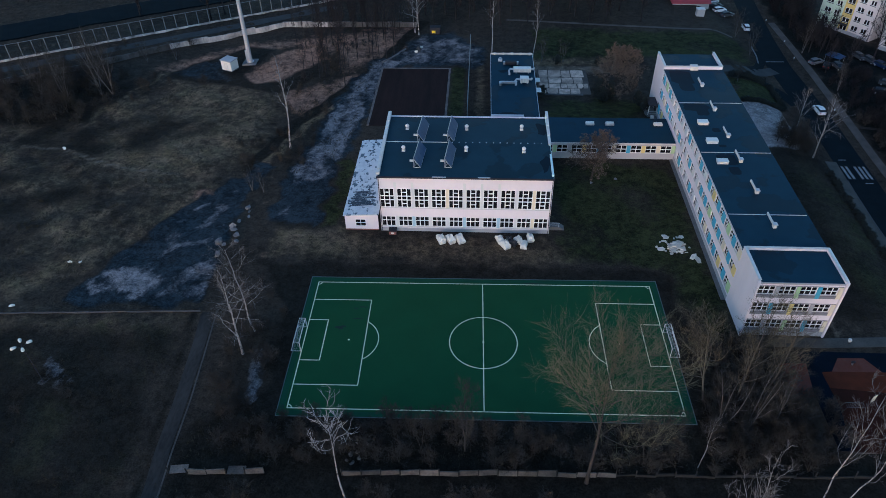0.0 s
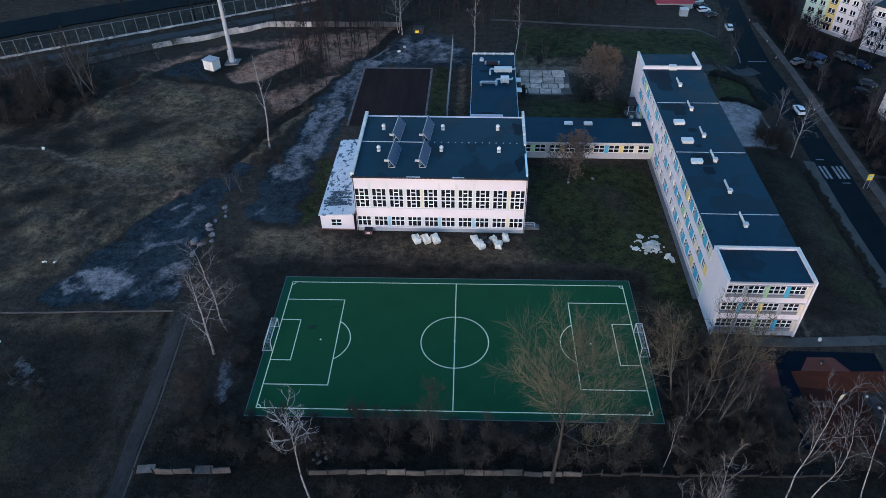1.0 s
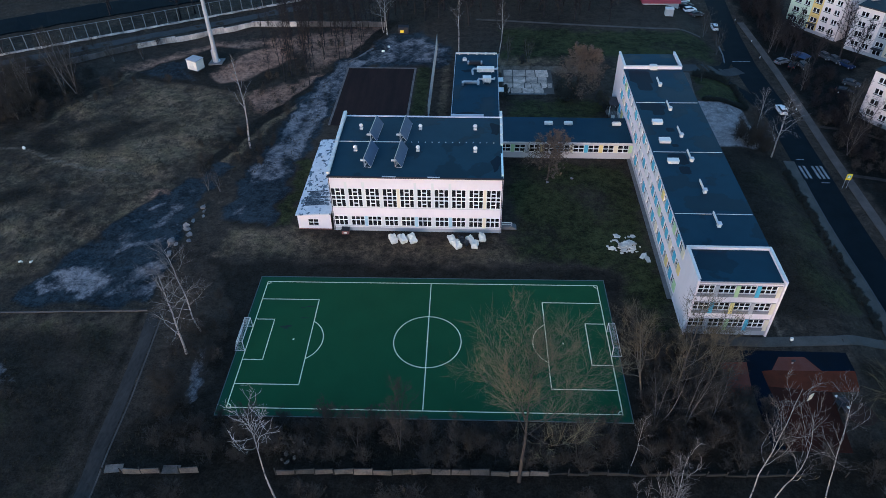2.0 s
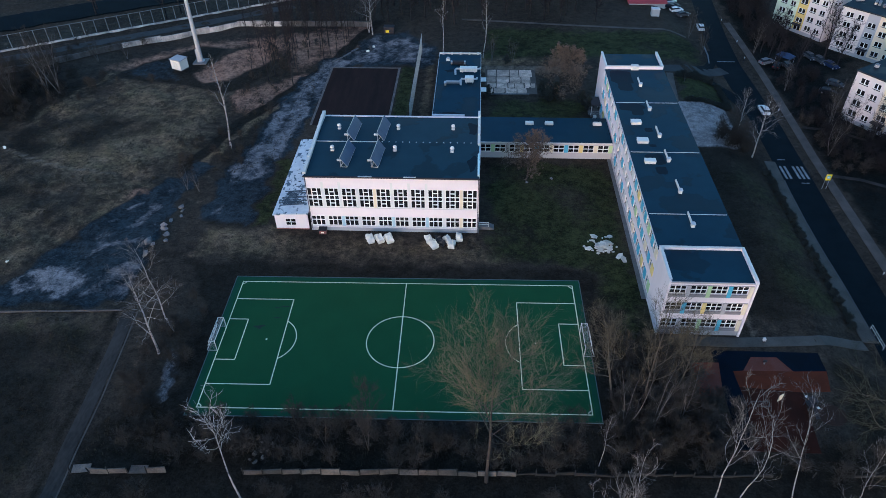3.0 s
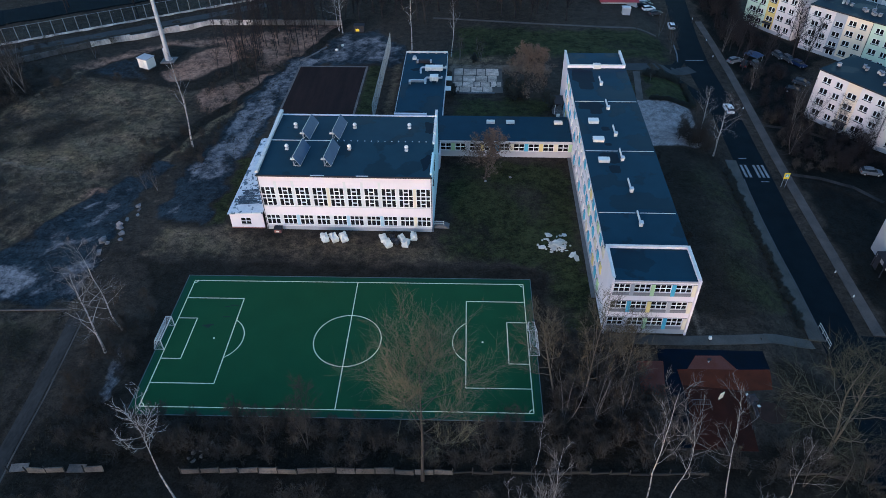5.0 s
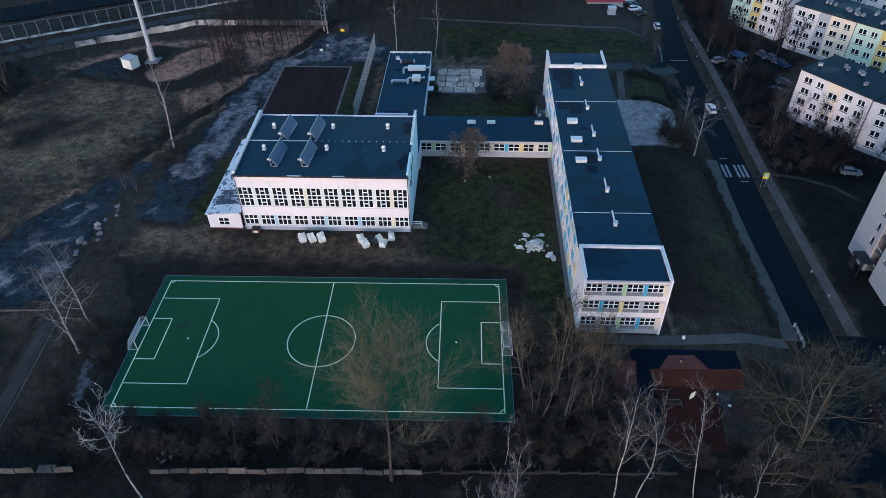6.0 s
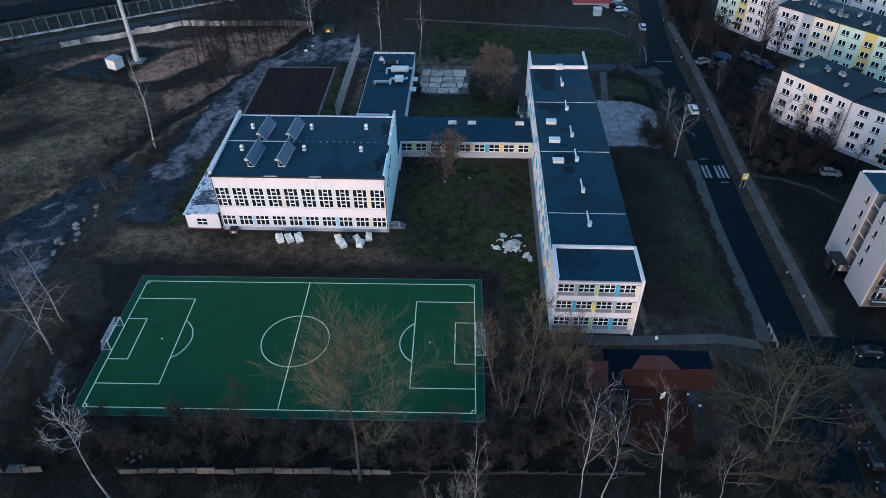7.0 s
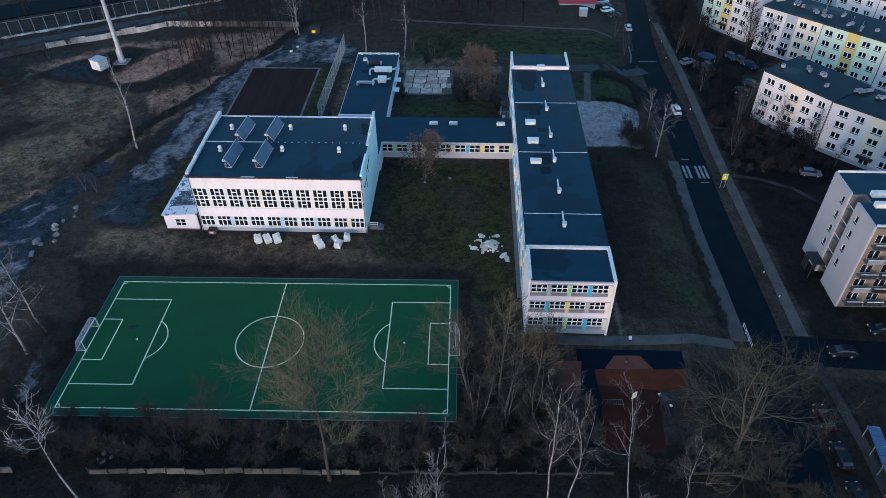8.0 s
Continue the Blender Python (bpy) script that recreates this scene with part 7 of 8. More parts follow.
def barrier():
    """The clear noise barrier beside the highway: posts, rails and sheets on a kerb."""
    a, b = Vector((-150.0, 84.6)), Vector((-24.0, 154.5))
    d = (b - a).normalized()
    turn = math.degrees(math.atan2(d.y, d.x))
    n = 46
    step = (b - a).length / n
    t = thing("noise_barrier", "clear noise barrier of steel posts along the highway", "barrier", pose(a.x, a.y, 0, 0, 0, turn))
    post = to_mesh("post", box_bm((-0.1, -0.1, 0, 0.1, 0.1, 4.4)), RAIL_STEEL)
    rail = to_mesh("top_rail", box_bm((0.1, -0.05, 4.25, step - 0.1, 0.05, 4.36)), RAIL_STEEL)
    middle = to_mesh("middle_rail", box_bm((0.1, -0.025, 2.5, step - 0.1, 0.025, 2.54)), DARK)
    sheet = to_mesh("sheet", box_bm((0.1, -0.015, 0.9, step - 0.1, 0.015, 4.25)), BARRIER)
    base = to_mesh("base_panel", box_bm((0, -0.2, -0.3, step - 0.04, 0.2, 0.45)), WHITEWASH)
    for i in range(n):
        for name, me, mat in (("post", post, GALVANISED), ("top_rail", rail, RAIL_STEEL), ("middle_rail", middle, DARK), ("sheet", sheet, BARRIER), ("base_panel", base, CONCRETE)):
            part(name, me, mat, t, m=pose(i * step, 0, 0))
    w = thing("retaining_wall", "pale stained concrete retaining wall", "wall", pose(0, 0, 0))
    line = [Vector(p) for p in ((-128, 79.8), (-104.5, 92.4), (-87, 104.6), (-73, 111.5), (-59, 120.0), (-46, 120.6), (-20, 120.8))]
    for p, q in zip(line, line[1:]):
        k = max(1, round((q - p).length / 4.5))
        for i in range(k):
            s, e = p.lerp(q, i / k), p.lerp(q, (i + 1) / k)
            length = (e - s).length
            # pale only along the lit stretch; elsewhere the dimness is painted in
            part("wall_panel", box_bm((0.02, -0.15, -0.4, length - 0.02, 0.15, 1.5 + 0.1 * math.sin(i * 2.1))), WHITEWASH if -90 < p.x < -58 else DIM_WALL, w, m=pose(s.x, s.y, gz(s.x, s.y), 0, 0, math.degrees(math.atan2(e.y - s.y, e.x - s.x))))


barrier()


def slab_fence():
    t = thing("slab_fence", "old leaning concrete slab fence with gaps", "fence", pose(0, 0, 0))
    r = random.Random(8)
    panel = to_mesh("panel", box_bm((0.1, -0.05, 0.0, 2.45, 0.05, 0.48), (0.1, -0.05, 0.50, 2.45, 0.05, 0.98), (0.1, -0.07, 1.0, 2.45, 0.07, 1.10)), FENCE_SLAB)
    dark_panel = to_mesh("panel", box_bm((0.1, -0.05, 0.0, 2.45, 0.05, 0.48), (0.1, -0.05, 0.50, 2.45, 0.05, 0.98), (0.1, -0.07, 1.0, 2.45, 0.07, 1.10)), DARK_SLAB)
    post = to_mesh("post", box_bm((-0.07, -0.07, -0.4, 0.07, 0.07, 1.35)), DARK_SLAB, 0.02)
    x = -40.8
    while x < 74:
        y = -24.3 + (x + 41) * 0.033
        gap = (-33 < x < -31) or (-30.5 < x < -19.5) or (x > 43 and r.random() < 0.3)
        z = gz(x, y)
        if not gap:
            fallen = x < -33 and len(t.children) % 3 == 0
            part("panel", dark_panel if x > 15 else panel, FENCE_SLAB, t, m=pose(x, y, z + (0.05 if fallen else -r.uniform(0.45, 0.8) if x > 15 else -r.uniform(0.05, 0.5) if x < -30 else -r.uniform(0.12, 0.28)), -82 if fallen else r.uniform(-14, 2), r.uniform(-4, 4) if x < -30 else r.uniform(-1, 1), 1.9 + r.uniform(-4, 4)))
        if not gap or r.random() < 0.3:
            part("post", post, CONCRETE, t, m=pose(x, y, z, r.uniform(-8, 8), r.uniform(-4, 4), 2))
        x += 2.5
    f = thing("wire_fence", "low rusty wire fence across the meadow edge", "fence", pose(0, 0, 0))
    steel = material("rusty_steel", (0.03395, 0.031, 0.03161), 0.9, (0.0194, 0.018, 0.01853), 2.0, 0.6, 9.0, 0.1)
    pts = []
    for i in range(33):
        x = -110 + i * 2.0
        y = 3.1 + (x + 79) * 0.05
        z = gz(x, y)
        part("post", tube_bm(([(x, y, z - 0.3), (x, y, z + 1.1)], [0.03, 0.03]), sides=6), steel, f)
        pts.append((x, y, z))
    for h in (0.35, 0.7, 1.05):
        part("wire", tube_bm(([(x, y, z + h) for x, y, z in pts], [0.012] * len(pts)), sides=3), steel, f)
    part("footing", box_bm(*[(-110 + 4 * i, 1.44, -0.4, -106.06 + 4 * i, 1.58, 0.30 + 0.04 * math.sin(2.3 * i)) for i in range(16)]), KERB, f, "narrow concrete footing", m=pose(0, 5.75, 0, 0, 0, 3.0))


slab_fence()


def lump(seed, sx, sy, sz, k=2, rough=0.35):
    """An uneven stone."""
    r = random.Random(seed)
    bm = bmesh.new()
    bmesh.ops.create_icosphere(bm, subdivisions=k, radius=1.0)
    off = Vector((r.uniform(0, 50), r.uniform(0, 50), r.uniform(0, 50)))
    for v in bm.verts:
        f = 1 + rough * noise.noise(v.co * 1.3 + off) + 0.15 * noise.noise(v.co * 3.1 + off)
        v.co = Vector((v.co.x * sx, v.co.y * sy, max(v.co.z, -0.4) * sz)) * f
    return bm


r = random.Random(3)
for k, (x, y, s) in enumerate(((-45.8, 32.6, 0.7), (-45.2, 31.4, 0.6), (-44.9, 30.0, 0.45), (-47.0, 27.0, 1.0), (-46.6, 26.0, 0.8), (-45.8, 24.4, 0.95), (-48.3, 22.4, 1.3), (-47.2, 21.6, 0.6), (-45.3, 22.6, 0.6), (-47.6, 18.9, 0.95), (-46.4, 28.6, 0.6), (26.1, 44.6, 0.45), (21.1, 43.2, 0.45), (-17.6, -20.6, 0.45), (-16.4, -21.2, 0.4), (-18.0, -21.4, 0.36), (-16.0, -20.0, 0.32), (-19.2, -19.6, 0.3), (-17.0, -18.8, 0.35), (-16.8, -20.2, 0.5), (-17.3, -21.8, 0.42), (-15.6, -18.9, 0.3))):
    solid("boulder", lump(k, s * 0.8, s * 0.62, s * 0.55, 1, 1.1), FENCE_SLAB if y < 0 else DEBRIS, "rough grey boulder lying on bare earth", "stone", pose(x, y, gz(x, y) + 0.2 * s, 0, 0, k * 47), "boulders")
for k, (x, y, s) in enumerate(((-73.1, 16.0, 0.45), (-71.3, 16.0, 0.35), (-92.0, 52.9, 0.6), (-77.6, 4.9, 0.5))):
    solid("white_sack", lump(40 + k, s * 0.85, s * 0.5, s * 0.45, 2, 1.1), WHITE_SHEET, "crumpled white sack lying in the grass", "sack", pose(x, y, gz(x, y) + 0.2 * s, 0, 0, k * 71), "sacks in the meadow")


def big_bag(x, y, w, h, a, mat, label, k):
    w *= 0.8
    bm = box_bm((-w / 2, -w * 0.85, 0, w / 2, w * 0.85, h))
    bmesh.ops.subdivide_edges(bm, edges=bm.edges[:], cuts=5, use_grid_fill=True)
    off = Vector((k * 3.7, k * 1.9, 0))
    for v in bm.verts:
        rise = v.co.z / h
        belly = 1 + 0.25 * math.sin(math.pi * rise) - 0.22 * rise ** 3
        v.co.x *= belly
        v.co.y *= belly
        fold = Vector((noise.noise(v.co * 1.7 + off), noise.noise(v.co * 1.7 + off * 2), 1.2 * noise.noise(v.co * 1.5 - off)))
        crease = noise.noise(v.co * 4.2 + off) * 0.10
        v.co += (fold * 0.30 + Vector((crease, -crease, crease))) * min(1, rise + 0.15)
        v.co.z = max(v.co.z, -0.05)
    t = thing("bulk_bag", label, "bulk bag", pose(x, y, 0, 0, 0, a), "bulk bags by the gym")
    part("sack", bm, mat, t)
    for sx in (-1, 1):
        part("loop", tube_bm(([(sx * w * 0.4, -w * 0.3, h * 0.95), (sx * w * 0.42, -w * 0.1, h * 1.15), (sx * w * 0.42, w * 0.1, h * 1.15), (sx * w * 0.4, w * 0.3, h * 0.95)], [0.035] * 4), sides=4), mat, t)


for k, (x, y, w, h, a, dark) in enumerate(((-8.0, 23.8, 1.25, 1.2, 24, 0), (-6.3, 23.9, 1.25, 1.2, 30, 0), (-4.6, 24.0, 1.3, 1.1, 26, 0), (2.6, 24.2, 1.25, 1.0, 20, 0), (3.5, 22.7, 1.3, 1.2, 32, 0), (4.9, 23.4, 1.1, 0.8, 50, 1), (6.0, 24.1, 1.1, 1.0, 30, 0), (6.8, 22.9, 1.2, 1.0, -10, 0), (8.0, 24.8, 1.15, 1.1, 8, 0), (4.2, 24.5, 0.9, 0.7, 10, 1))):
    big_bag(x, y, w, h, a, BLACK_SHEET if dark else WHITE_SHEET, "slumped black bulk bag on the grass" if dark else "full white bulk bag on the grass", k)

r = random.Random(19)
for k in range(64):
    big = k < 16
    x, y = 33.7 + r.gauss(0, 0.8 if big else 1.2), 23.6 + r.gauss(0, 0.7 if big else 1.0)
    w, d = (r.uniform(0.55, 0.95), r.uniform(0.4, 0.8)) if big else (r.uniform(0.15, 0.45), r.uniform(0.12, 0.4))
    sides = r.choice((4, 5, 5, 6))
    turn = r.uniform(0, 6)
    shape = [(w * (0.6 + 0.6 * r.random()) * math.cos(q + turn), d * (0.6 + 0.6 * r.random()) * math.sin(q + turn)) for q in (2 * math.pi * j / sides + r.uniform(-0.3, 0.3) for j in range(sides))]
    z = max(0.0, 0.45 - 0.16 * math.hypot(x - 33.7, y - 23.6)) if big else 0.0
    solid("rubble_slab", prism_bm(shape, 0, r.uniform(0.08, 0.22)), RUBBLE, "broken pale slab of rubble on the lawn", "rubble", pose(x, y, z + 0.02, r.uniform(-14, 14), r.uniform(-14, 14), 0), "rubble heap")
for k, (x, y) in enumerate(((31.0, 22.9), (36.2, 21.0), (36.8, 20.2), (32.4, 26.4), (35.2, 26.4))):
    solid("rubble_slab", prism_bm([(0.75 * math.cos(q) * (1 + 0.35 * math.sin(5 * q + k)), 0.5 * math.sin(q)) for q in (2 * math.pi * j / 5 for j in range(5))], 0, 0.15), RUBBLE, "broken pale slab of rubble on the lawn", "rubble", pose(x, y, 0.02, 4, -5, k * 50), "rubble heap")


def floodlight():
    """A field lamp: four white heads on a cross of arms."""
    t = thing("floodlight_pole", "slim dark lamp pole with four white heads in the meadow", "street lamp", pose(-64.5, -10.3, gz(-64.5, -10.3)))
    part("pole", tube_bm(([(0, 0, -0.4), (0, 0, 8.0)], [0.09, 0.05])), DARK, t)
    for k in range(4):
        a = radians(38 + 90 * k)
        c, d = math.cos(a), math.sin(a)
        arm = part("arm", tube_bm(([(0, 0, 7.7), (0.9 * c, 0.9 * d, 8.0)], [0.035, 0.03]), sides=6), DARK, t)
        head = [(0.62, 0.05), (0.72, 0.15), (0.95, 0.22), (1.25, 0.24), (1.42, 0.12)]
        part("lamp_head", tube_bm(([(f * c, f * d, 8.05) for f, w in head], [w for f, w in head]), sides=8), WHITE_PAINT, arm, "white lamp head")


floodlight()

# street things
def crossing():
    t = thing("zebra_crossing", "worn white zebra crossing on the street", "road marking", pose(75.2, 49.2, gz(78, 50) + 0.034), kind="structure")
    for x in (0.25, 1.15, 2.9, 3.8, 4.7):
        part("stripe", box_bm((x, 1.5, 0, x + 0.5, 6.2, 0.008)), ROAD_PAINT, t)
    part("stop_bar", box_bm((0.7, 8.6, 0, 2.4, 8.85, 0.008), (2.9, -0.15, 0, 4.6, 0.1, 0.008)), ROAD_PAINT, t)
    t = thing("road_line", "thin worn white line across the street", "road marking", pose(75.2, 106.2, gz(78, 106) + 0.034), kind="structure")
    part("bar", box_bm((0.2, 0, 0, 5.0, 0.3, 0.008)), ROAD_PAINT, t)


crossing()


def crossing_sign():
    x, y = 81.9, 47.3
    t = thing("crossing_sign", "yellow-backed crossing sign on two posts", "road sign", pose(x, y, gz(x, y), 0, 0, 0))
    part("board", box_bm((-0.55, -0.03, 2.1, 0.55, 0.03, 3.5)), SIGN_YELLOW, t)
    part("symbol", box_bm((-0.34, -0.045, 2.55, 0.34, -0.032, 3.2)), PANEL_COLOURS["blue"], t, "blue square symbol")
    part("symbol_field", prism_bm([(-0.24, 2.62), (0.24, 2.62), (0.0, 3.1)], 0.046, 0.056), WHITE_PAINT, t, m=pose(0, 0, 0, 90, 0, 0))
    for sx in (-0.4, 0.4):
        part("post", tube_bm(([(sx, 0.06, -0.3), (sx, 0.06, 3.5)], [0.04, 0.04]), sides=8), GALVANISED, t)


crossing_sign()


def bollard_lamp(x, y):
    t = thing("bollard_lamp", "short dark post with a white lamp head", "lamp post", pose(x, y, gz(x, y)), "path lamps")
    part("post", tube_bm(([(0, 0, -0.2), (0, 0, 1.1)], [0.07, 0.06])), DARK, t)
    part("head", tube_bm(([(0, 0, 1.1), (0, 0, 1.15), (0, 0, 1.5), (0, 0, 1.6)], [0.06, 0.12, 0.12, 0.05]), sides=12), LAMP_GLASS, t, "white lamp head")


for x, y in ((83.3, 116.8), (82.4, 106.2), (82.9, 132.0), (82.3, 77.8), (81.6, 20.2), (82.3, 14.2)):
    bollard_lamp(x, y)

t = thing("guard_rail", "low white guard rail at a pavement corner", "railing", pose(74.75, 3.6, gz(74.75, 5)))
for y in (0.0, 1.5, 3.0, 4.5):
    part("post", tube_bm(([(0, y, -0.2), (0, y, 1.05)], [0.035, 0.035]), sides=6), WHITE_PAINT, t)
for z in (0.55, 1.02):
    part("rail", tube_bm(([(0, 0, z), (0, 4.5, z)], [0.035, 0.035]), sides=6), WHITE_PAINT, t)

t = thing("notice_box", "small white notice box on a dark foot", "box", pose(55.0, 1.7, 0))
part("foot", box_bm((-0.05, -0.2, -0.1, 0.05, 0.2, 0.4)), DARK, t)
part("case", box_bm((-0.2, -0.2, 0.4, 0.2, 0.2, 0.9)), WHITE_PAINT, t, bevel=0.03)


def loft(sections):
    """A body through cross-sections: each (x, half width, low z, high z, roundness)."""
    bm = bmesh.new()
    rings = []
    for x, w, z0, z1, k in sections:
        rings.append([bm.verts.new((x, y, z)) for y, z in ((-w, z0), (-w, z0 + (z1 - z0) * 0.55), (-w * k, z1), (w * k, z1), (w, z0 + (z1 - z0) * 0.55), (w, z0))])
    for a, b in zip(rings, rings[1:]):
        for i in range(6):
            bm.faces.new((a[i], a[(i + 1) % 6], b[(i + 1) % 6], b[i]))
    bm.faces.new(rings[0][::-1])
    bm.faces.new(rings[-1])
    return bm


CARS = {}


def car(x, y, a, tone, label):
    """A hatchback that points along +x before its turn."""
    m = Matrix.Translation((x, y, gz(x, y) + 0.06)) @ pose(0, 0, 0, 0, 0, a)
    if tone in CARS:
        tagged(copy_thing(CARS[tone], m), label)
        return
    t = thing("car", label, "car", m, "parked cars")
    CARS[tone] = t
    paint = PAINTS[tone]
    part("body", loft([(-2.15, 0.74, 0.35, 0.70, 0.9), (-2.05, 0.84, 0.25, 0.95, 0.88), (-1.2, 0.88, 0.22, 0.98, 0.9), (0.8, 0.88, 0.22, 0.95, 0.9), (1.7, 0.84, 0.24, 0.85, 0.88), (2.1, 0.74, 0.30, 0.68, 0.85)]), paint, t, bevel=0.04)
    part("cabin_glass", loft([(-1.95, 0.70, 0.93, 1.02, 0.95), (-1.55, 0.74, 0.93, 1.38, 0.82), (0.15, 0.74, 0.93, 1.42, 0.82), (1.05, 0.74, 0.90, 0.97, 0.95)]), CAR_GLASS, t, "dark car windows")
    part("roof", loft([(-1.62, 0.60, 1.38, 1.43, 0.9), (-0.6, 0.63, 1.42, 1.50, 0.9), (0.25, 0.60, 1.40, 1.45, 0.9)]), paint, t)
    for sx in (-1.3, 1.3):
        for sy in (-0.8, 0.8):
            w = part("wheel", tube_bm(([(sx, sy - 0.1, 0.32), (sx, sy + 0.1, 0.32)], [0.32, 0.32]), sides=14), TYRE, t)
            part("rim", tube_bm(([(sx, sy - 0.11, 0.32), (sx, sy + 0.11, 0.32)], [0.2, 0.2]), sides=10), GALVANISED, w)
    for sy in (-0.6, 0.6):
        part("headlight", box_bm((1.95, sy - 0.16, 0.58, 2.09, sy + 0.16, 0.72)), LAMP_GLASS, t, bevel=0.02)
        part("tail_light", box_bm((-2.13, sy - 0.14, 0.7, -2.02, sy + 0.14, 0.9)), TAIL_LENS, t, bevel=0.02)


car(79.4, 79.0, 92, "white", "white hatchback standing on the street")
for x, y, a, tone, label in ((76.1, 128.4, 88, "white", "white car parked at the kerb"), (71.0, 147.5, 20, "white", "white car parked in a far lot"), (71.3, 144.0, 18, "silver", "silver car parked in a far lot"), (71.6, 140.8, 18, "white", "white car parked in a far lot"), (73.2, 138.0, 20, "silver", "silver car parked in a far lot"), (69.0, 141.5, 20, "dark", "dark car parked in a far lot"), (101.6, 52.6, -10, "pale", "pale grey car parked beside the flats"), (101.4, 93.0, -35, "silver", "grey car beside the flats"), (98.0, 88.6, -30, "dark", "dark car beside the flats"), (93.0, 102.6, -80, "silver", "grey car parked on a dark yard"), (88.2, 105.6, 25, "pale", "pale car parked on a dark yard"), (90.2, 103.4, 60, "dark", "dark car parked on a dark yard"), (100.8, 108.8, -70, "silver", "grey car parked on a dark yard"), (102.7, 106.6, -70, "silver", "grey car parked on a dark yard"), (104.4, 103.6, -60, "blue", "blue car on a dark yard"), (80.9, -9.6, 94, "wine", "dark red car parked along the street"), (80.8, -15.8, 92, "dark", "dark car parked along the street"), (80.6, -21.8, 92, "dark", "dark car parked along the street"), (88.3, 2.9, 176, "dark", "dark car on the side street"), (96.6, 7.8, 175, "dark", "dark car by the block of flats"), (110.5, 49.5, -40, "dark", "dark car beside the flats")):
    car(x, y, a, tone, label)

t = thing("market_canopy", "blue tarpaulin canopy on thin legs", "canopy", pose(93.4, 107.0, gz(94, 107), 0, 0, -50) @ Matrix.Scale(0.7, 4))
part("sheet", loft([(-3, 2.2, 2.3, 2.5, 0.5), (0, 2.4, 2.3, 3.0, 0.2), (3, 2.2, 2.3, 2.5, 0.5)]), BLUE_TARP, t)
for sx in (-2.7, 2.7):
    for sy in (-1.9, 1.9):
        part("leg", tube_bm(([(sx, sy, -0.2), (sx, sy, 2.35)], [0.05, 0.05]), sides=6), GALVANISED, t)

t = thing("glazed_shelter", "long shelter with a blue-grey glazed roof", "shelter", pose(84.6, -21.5, gz(86, -15), 0, 0, 84))
for i in range(6):
    part("roof_pane", box_bm((i * 1.55, -1.2, 0, i * 1.55 + 1.45, 0.6, 0.05)), COLLECTOR, t, m=pose(0, 0, 2.5, 8, 0, 0))
for i in range(4):
    part("post", tube_bm(([(0.1 + i * 3.05, 0.3, -0.2), (0.1 + i * 3.05, 0.3, 2.5)], [0.06, 0.06]), sides=8), GALVANISED, t)
    part("beam", box_bm((i * 3.05 + 0.04, -1.1, 2.34, i * 3.05 + 0.16, 0.5, 2.44)), GALVANISED, t)

t = thing("white_board", "pale flat board roof of a far stall", "stall", pose(62.7, 130.6, gz(63, 131)))
part("roof", box_bm((-1.2, -1.0, 2.0, 1.2, 1.0, 2.12)), SEAM, t)
part("wall", box_bm((-1.1, -0.9, -0.2, 1.1, 0.9, 2.0)), GREY_WALL, t)
t = thing("yellow_bin_shed", "small dark shed with a yellow front", "shed", pose(-14.5, 115.8, 0))
part("front", box_bm((-0.9, -0.05, 0.3, 0.1, 0.0, 1.0)), SIGN_YELLOW, t, "dull yellow front")
part("body", box_bm((-1.4, 0.003, 0, 1.4, 1.8, 1.7)), DARK, t, bevel=0.03)
part("lid", box_bm((-1.5, -0.1, 1.7, 1.5, 1.9, 1.85)), DARK, t)
for k, (x, y, s, mat, label) in enumerate(((-18.9, 103.8, 0.45, WHITE_SHEET, "white rubbish sack on gravel"), (-18.2, 104.8, 0.5, BLACK_SHEET, "black rubbish sack on gravel"), (-18.4, 105.9, 0.6, BLACK_SHEET, "black rubbish sack on gravel"), (-17.7, 106.6, 0.45, WHITE_SHEET, "white rubbish sack on gravel"))):
    solid("rubbish_sack", lump(80 + k, s, s * 0.8, s * 0.8), mat, label, "sack", pose(x, y, 0.25 * s), "rubbish sacks")
for k, (x, y, l, a) in enumerate(((-26.3, 98.5, 3.5, 50), (-24.2, 101.5, 3.0, 58), (-22.6, 104.4, 2.6, 55), (-31.0, 86.0, 2.6, 66))):
    solid("concrete_beam", box_bm((-l / 2, -0.18, 0, l / 2, 0.18, 0.3)), PALE_CONCRETE, "pale concrete beam lying along the track", "beam", pose(x, y, gz(x, y), 0, 0, a), "loose beams", bevel=0.03)


# ---- playground ----
pad("playground_blue", [(46.4, -17.4), (49.6, -17.4), (49.9, -4.6), (62.4, -4.2), (62.4, -0.2), (46.6, -0.2)], 0.03, RUBBER_BLUE, "blue rubber playground surface", "playground")
pad("playground_red_small", [(43.0, -8.8), (46.3, -8.8), (47.2, -2.6), (43.2, -2.7)], 0.036, RUBBER_PALE, "small worn red rubber playground surface", "playground")
# lower part of the orange-red surface, coloured darker for tree shade
pad("playground_red", [(48.0, -17.6), (56.6, -17.6), (57.3, -10.2), (57.6, -7.7), (49.0, -7.0), (49.2, -10)], 0.042, RUBBER_RED, "red rubber playground surface, darkened for tree shade", "playground")
pad("playground_orange", [(49.0, -7.0), (57.6, -7.7), (61.6, -7.4), (62.4, -3.7), (57.6, -3.9), (50.4, -4.0), (48.9, -4.2)], 0.042, RUBBER_ORANGE, "orange-red rubber playground surface", "playground")
pad("playground_pink", [(50.4, -4.0), (57.6, -3.9), (56.0, -1.3), (52.2, -1.4)], 0.042, RUBBER_PALE, "worn pinkish rubber playground surface", "playground")
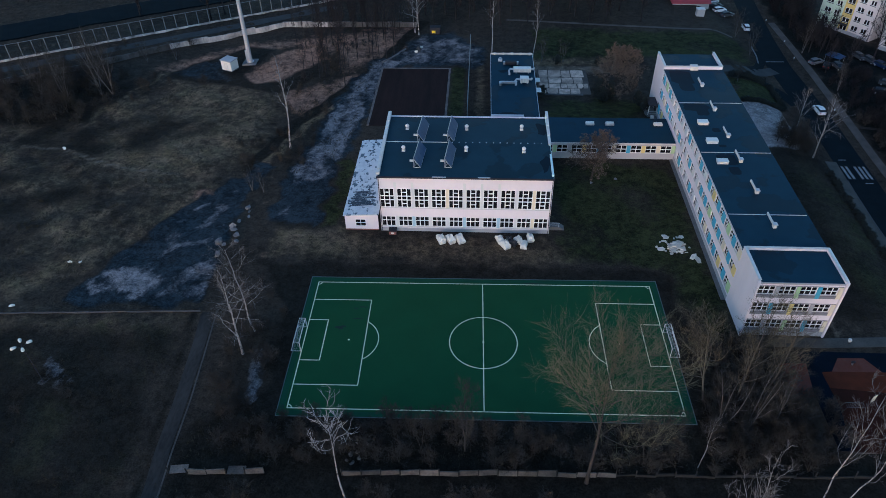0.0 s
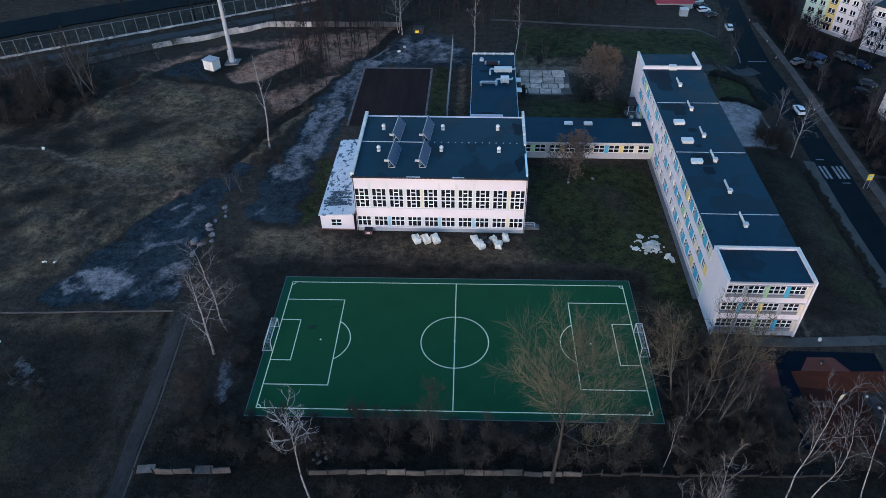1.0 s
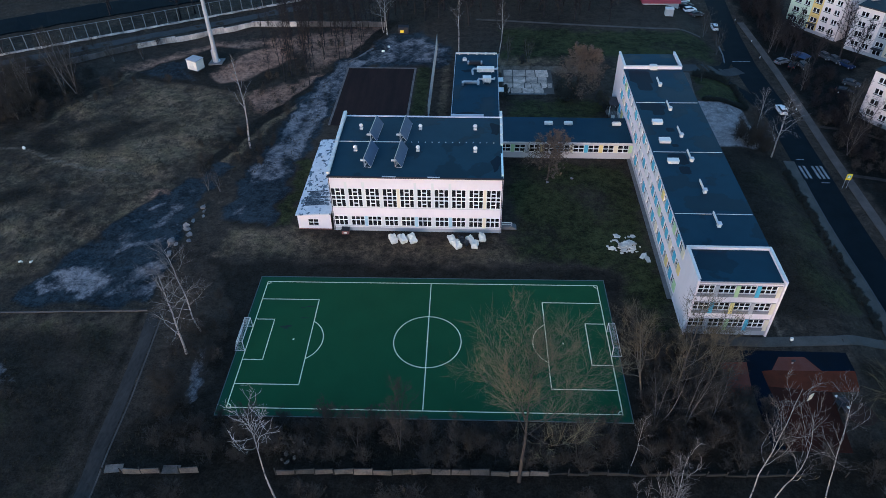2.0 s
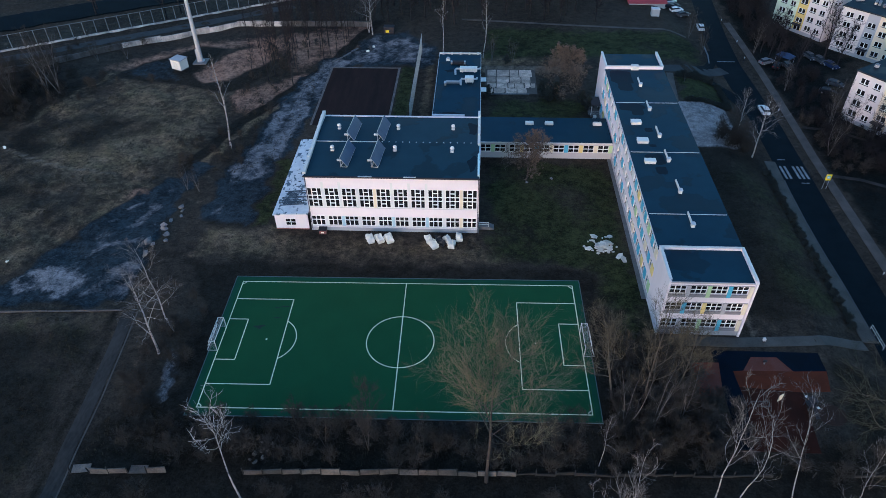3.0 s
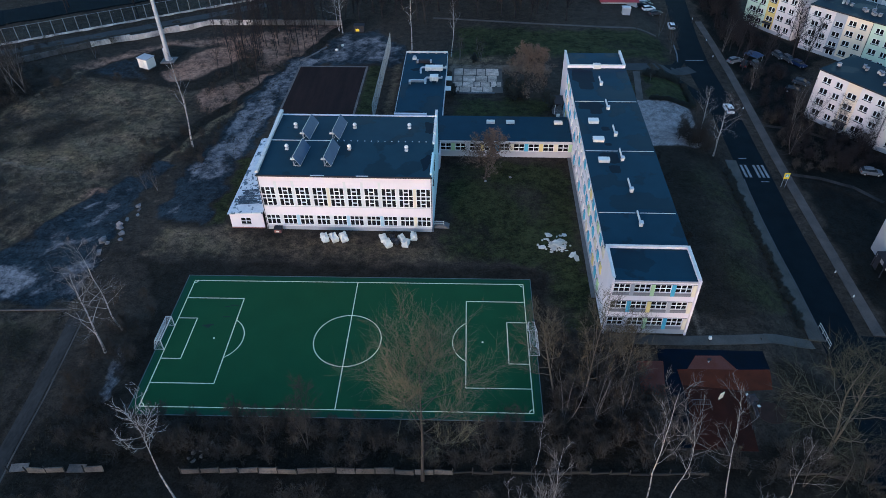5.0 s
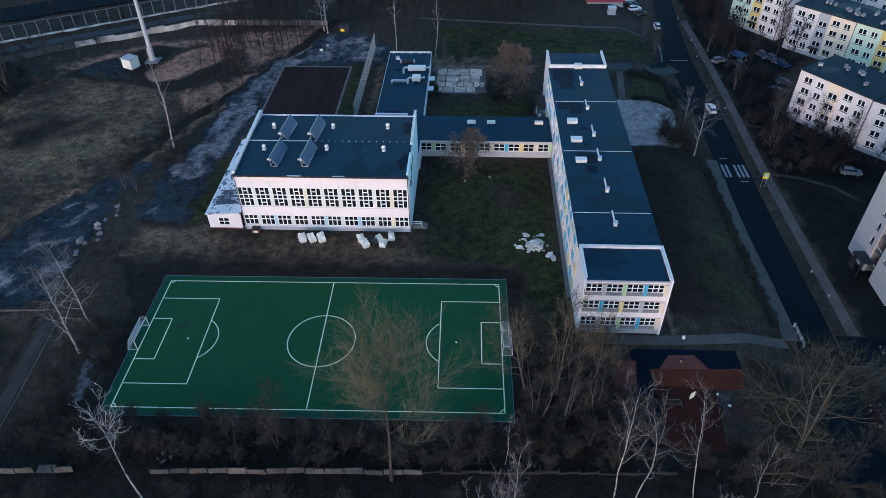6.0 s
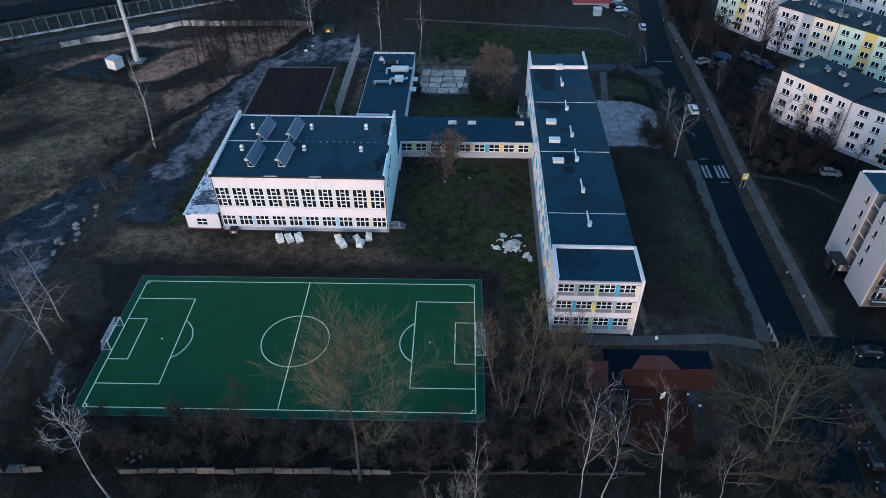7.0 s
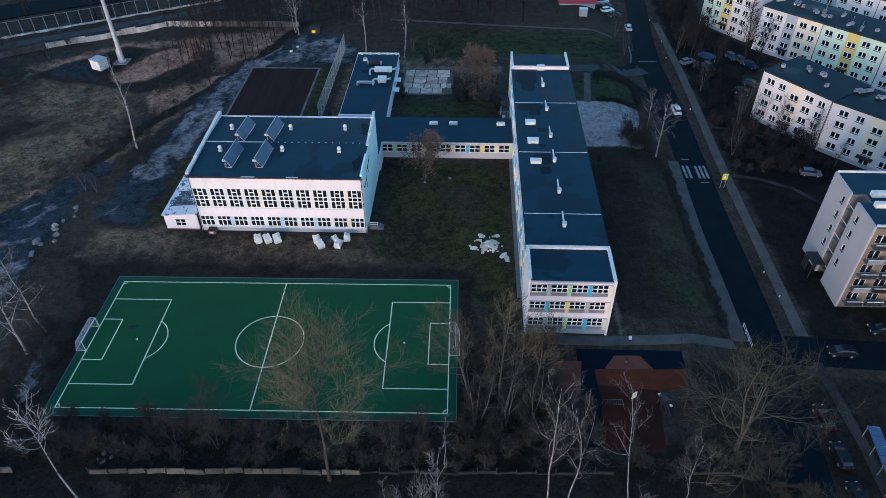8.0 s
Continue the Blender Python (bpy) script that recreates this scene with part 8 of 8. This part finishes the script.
pad("sand_circle", [(60.2 + 2.0 * math.cos(math.pi * k / 12), -11.4 + 1.8 * math.sin(math.pi * k / 12)) for k in range(24)], 0.05, SAND, "round brown sand pit", "sand pit")


def play_tower():
    x, y = 57.6, -10.2
    t = thing("play_tower", "small dark play tower with a roof and slide", "play tower", pose(x, y, gz(x, y), 0, 0, 15) @ Matrix.Scale(0.72, 4))
    for sx in (-0.7, 0.7):
        for sy in (-0.7, 0.7):
            part("post", box_bm((sx - 0.06, sy - 0.06, -0.2, sx + 0.06, sy + 0.06, 2.6)), DARK, t)
    part("deck", box_bm((-0.75, -0.75, 1.1, 0.75, 0.75, 1.2)), DARK, t)
    roof = bmesh.new()
    v = [roof.verts.new(p) for p in ((-0.8, -0.8, 2.4), (0.8, -0.8, 2.4), (0.8, 0.8, 2.4), (-0.8, 0.8, 2.4), (0, 0, 3.0))]
    for f in ((0, 1, 4), (1, 2, 4), (2, 3, 4), (3, 0, 4), (3, 2, 1, 0)):
        roof.faces.new([v[i] for i in f])
    part("roof", roof, DARK, t, "dark pointed roof")
    part("slide", box_bm((-0.3, 0, 0, 0.3, 2.4, 0.08), (-0.34, 0, 0, -0.3, 2.4, 0.3), (0.3, 0, 0, 0.34, 2.4, 0.3)), DARK, t, "dark slide", m=pose(0, -0.75, 1.15, -28, 0, 180))
    part("sail", box_bm((-0.7, 0.9, 1.9, -0.2, 1.4, 2.0)), WHITE_PAINT, t)
    part("step_plate", box_bm((1.0, -1.1, 0.5, 1.5, -0.6, 0.6)), WHITE_PAINT, t)
    s = thing("climbing_frame", "low arched climbing ladder", "climbing frame", pose(50.6, -10.8, 0))
    for sy in (-0.4, 0.4):
        part("rail", tube_bm(([(-1.6, sy, 0), (-1.2, sy, 1.2), (1.2, sy, 1.2), (1.6, sy, 0)], [0.04] * 4), sides=6), KERB, s)
    for i in range(9):
        part("rung", tube_bm(([(-1.2 + i * 0.3, -0.4, 1.2), (-1.2 + i * 0.3, 0.4, 1.2)], [0.025] * 2), sides=6), KERB, s)
    b = thing("play_board", "pale tilted play board on a post", "play equipment", pose(53.6, -9.6, 0, 0, 0, 30))
    part("board", box_bm((-0.4, -0.05, 0.6, 0.4, 0.05, 1.8)), PANEL_COLOURS["sand"], b, bevel=0.02)
    part("post", box_bm((-0.06, 0.06, -0.1, 0.06, 0.16, 1.6)), DARK, b)
    d = thing("spring_rider", "small pale spring toy on the red ground", "play equipment", pose(53.8, -2.6, 0))
    part("spring", tube_bm(([(0, 0, 0), (0, 0, 0.4)], [0.12, 0.12])), GALVANISED, d)
    part("seat", lump(5, 0.35, 0.18, 0.25), DARK, d, m=pose(0, 0, 0.6))


play_tower()
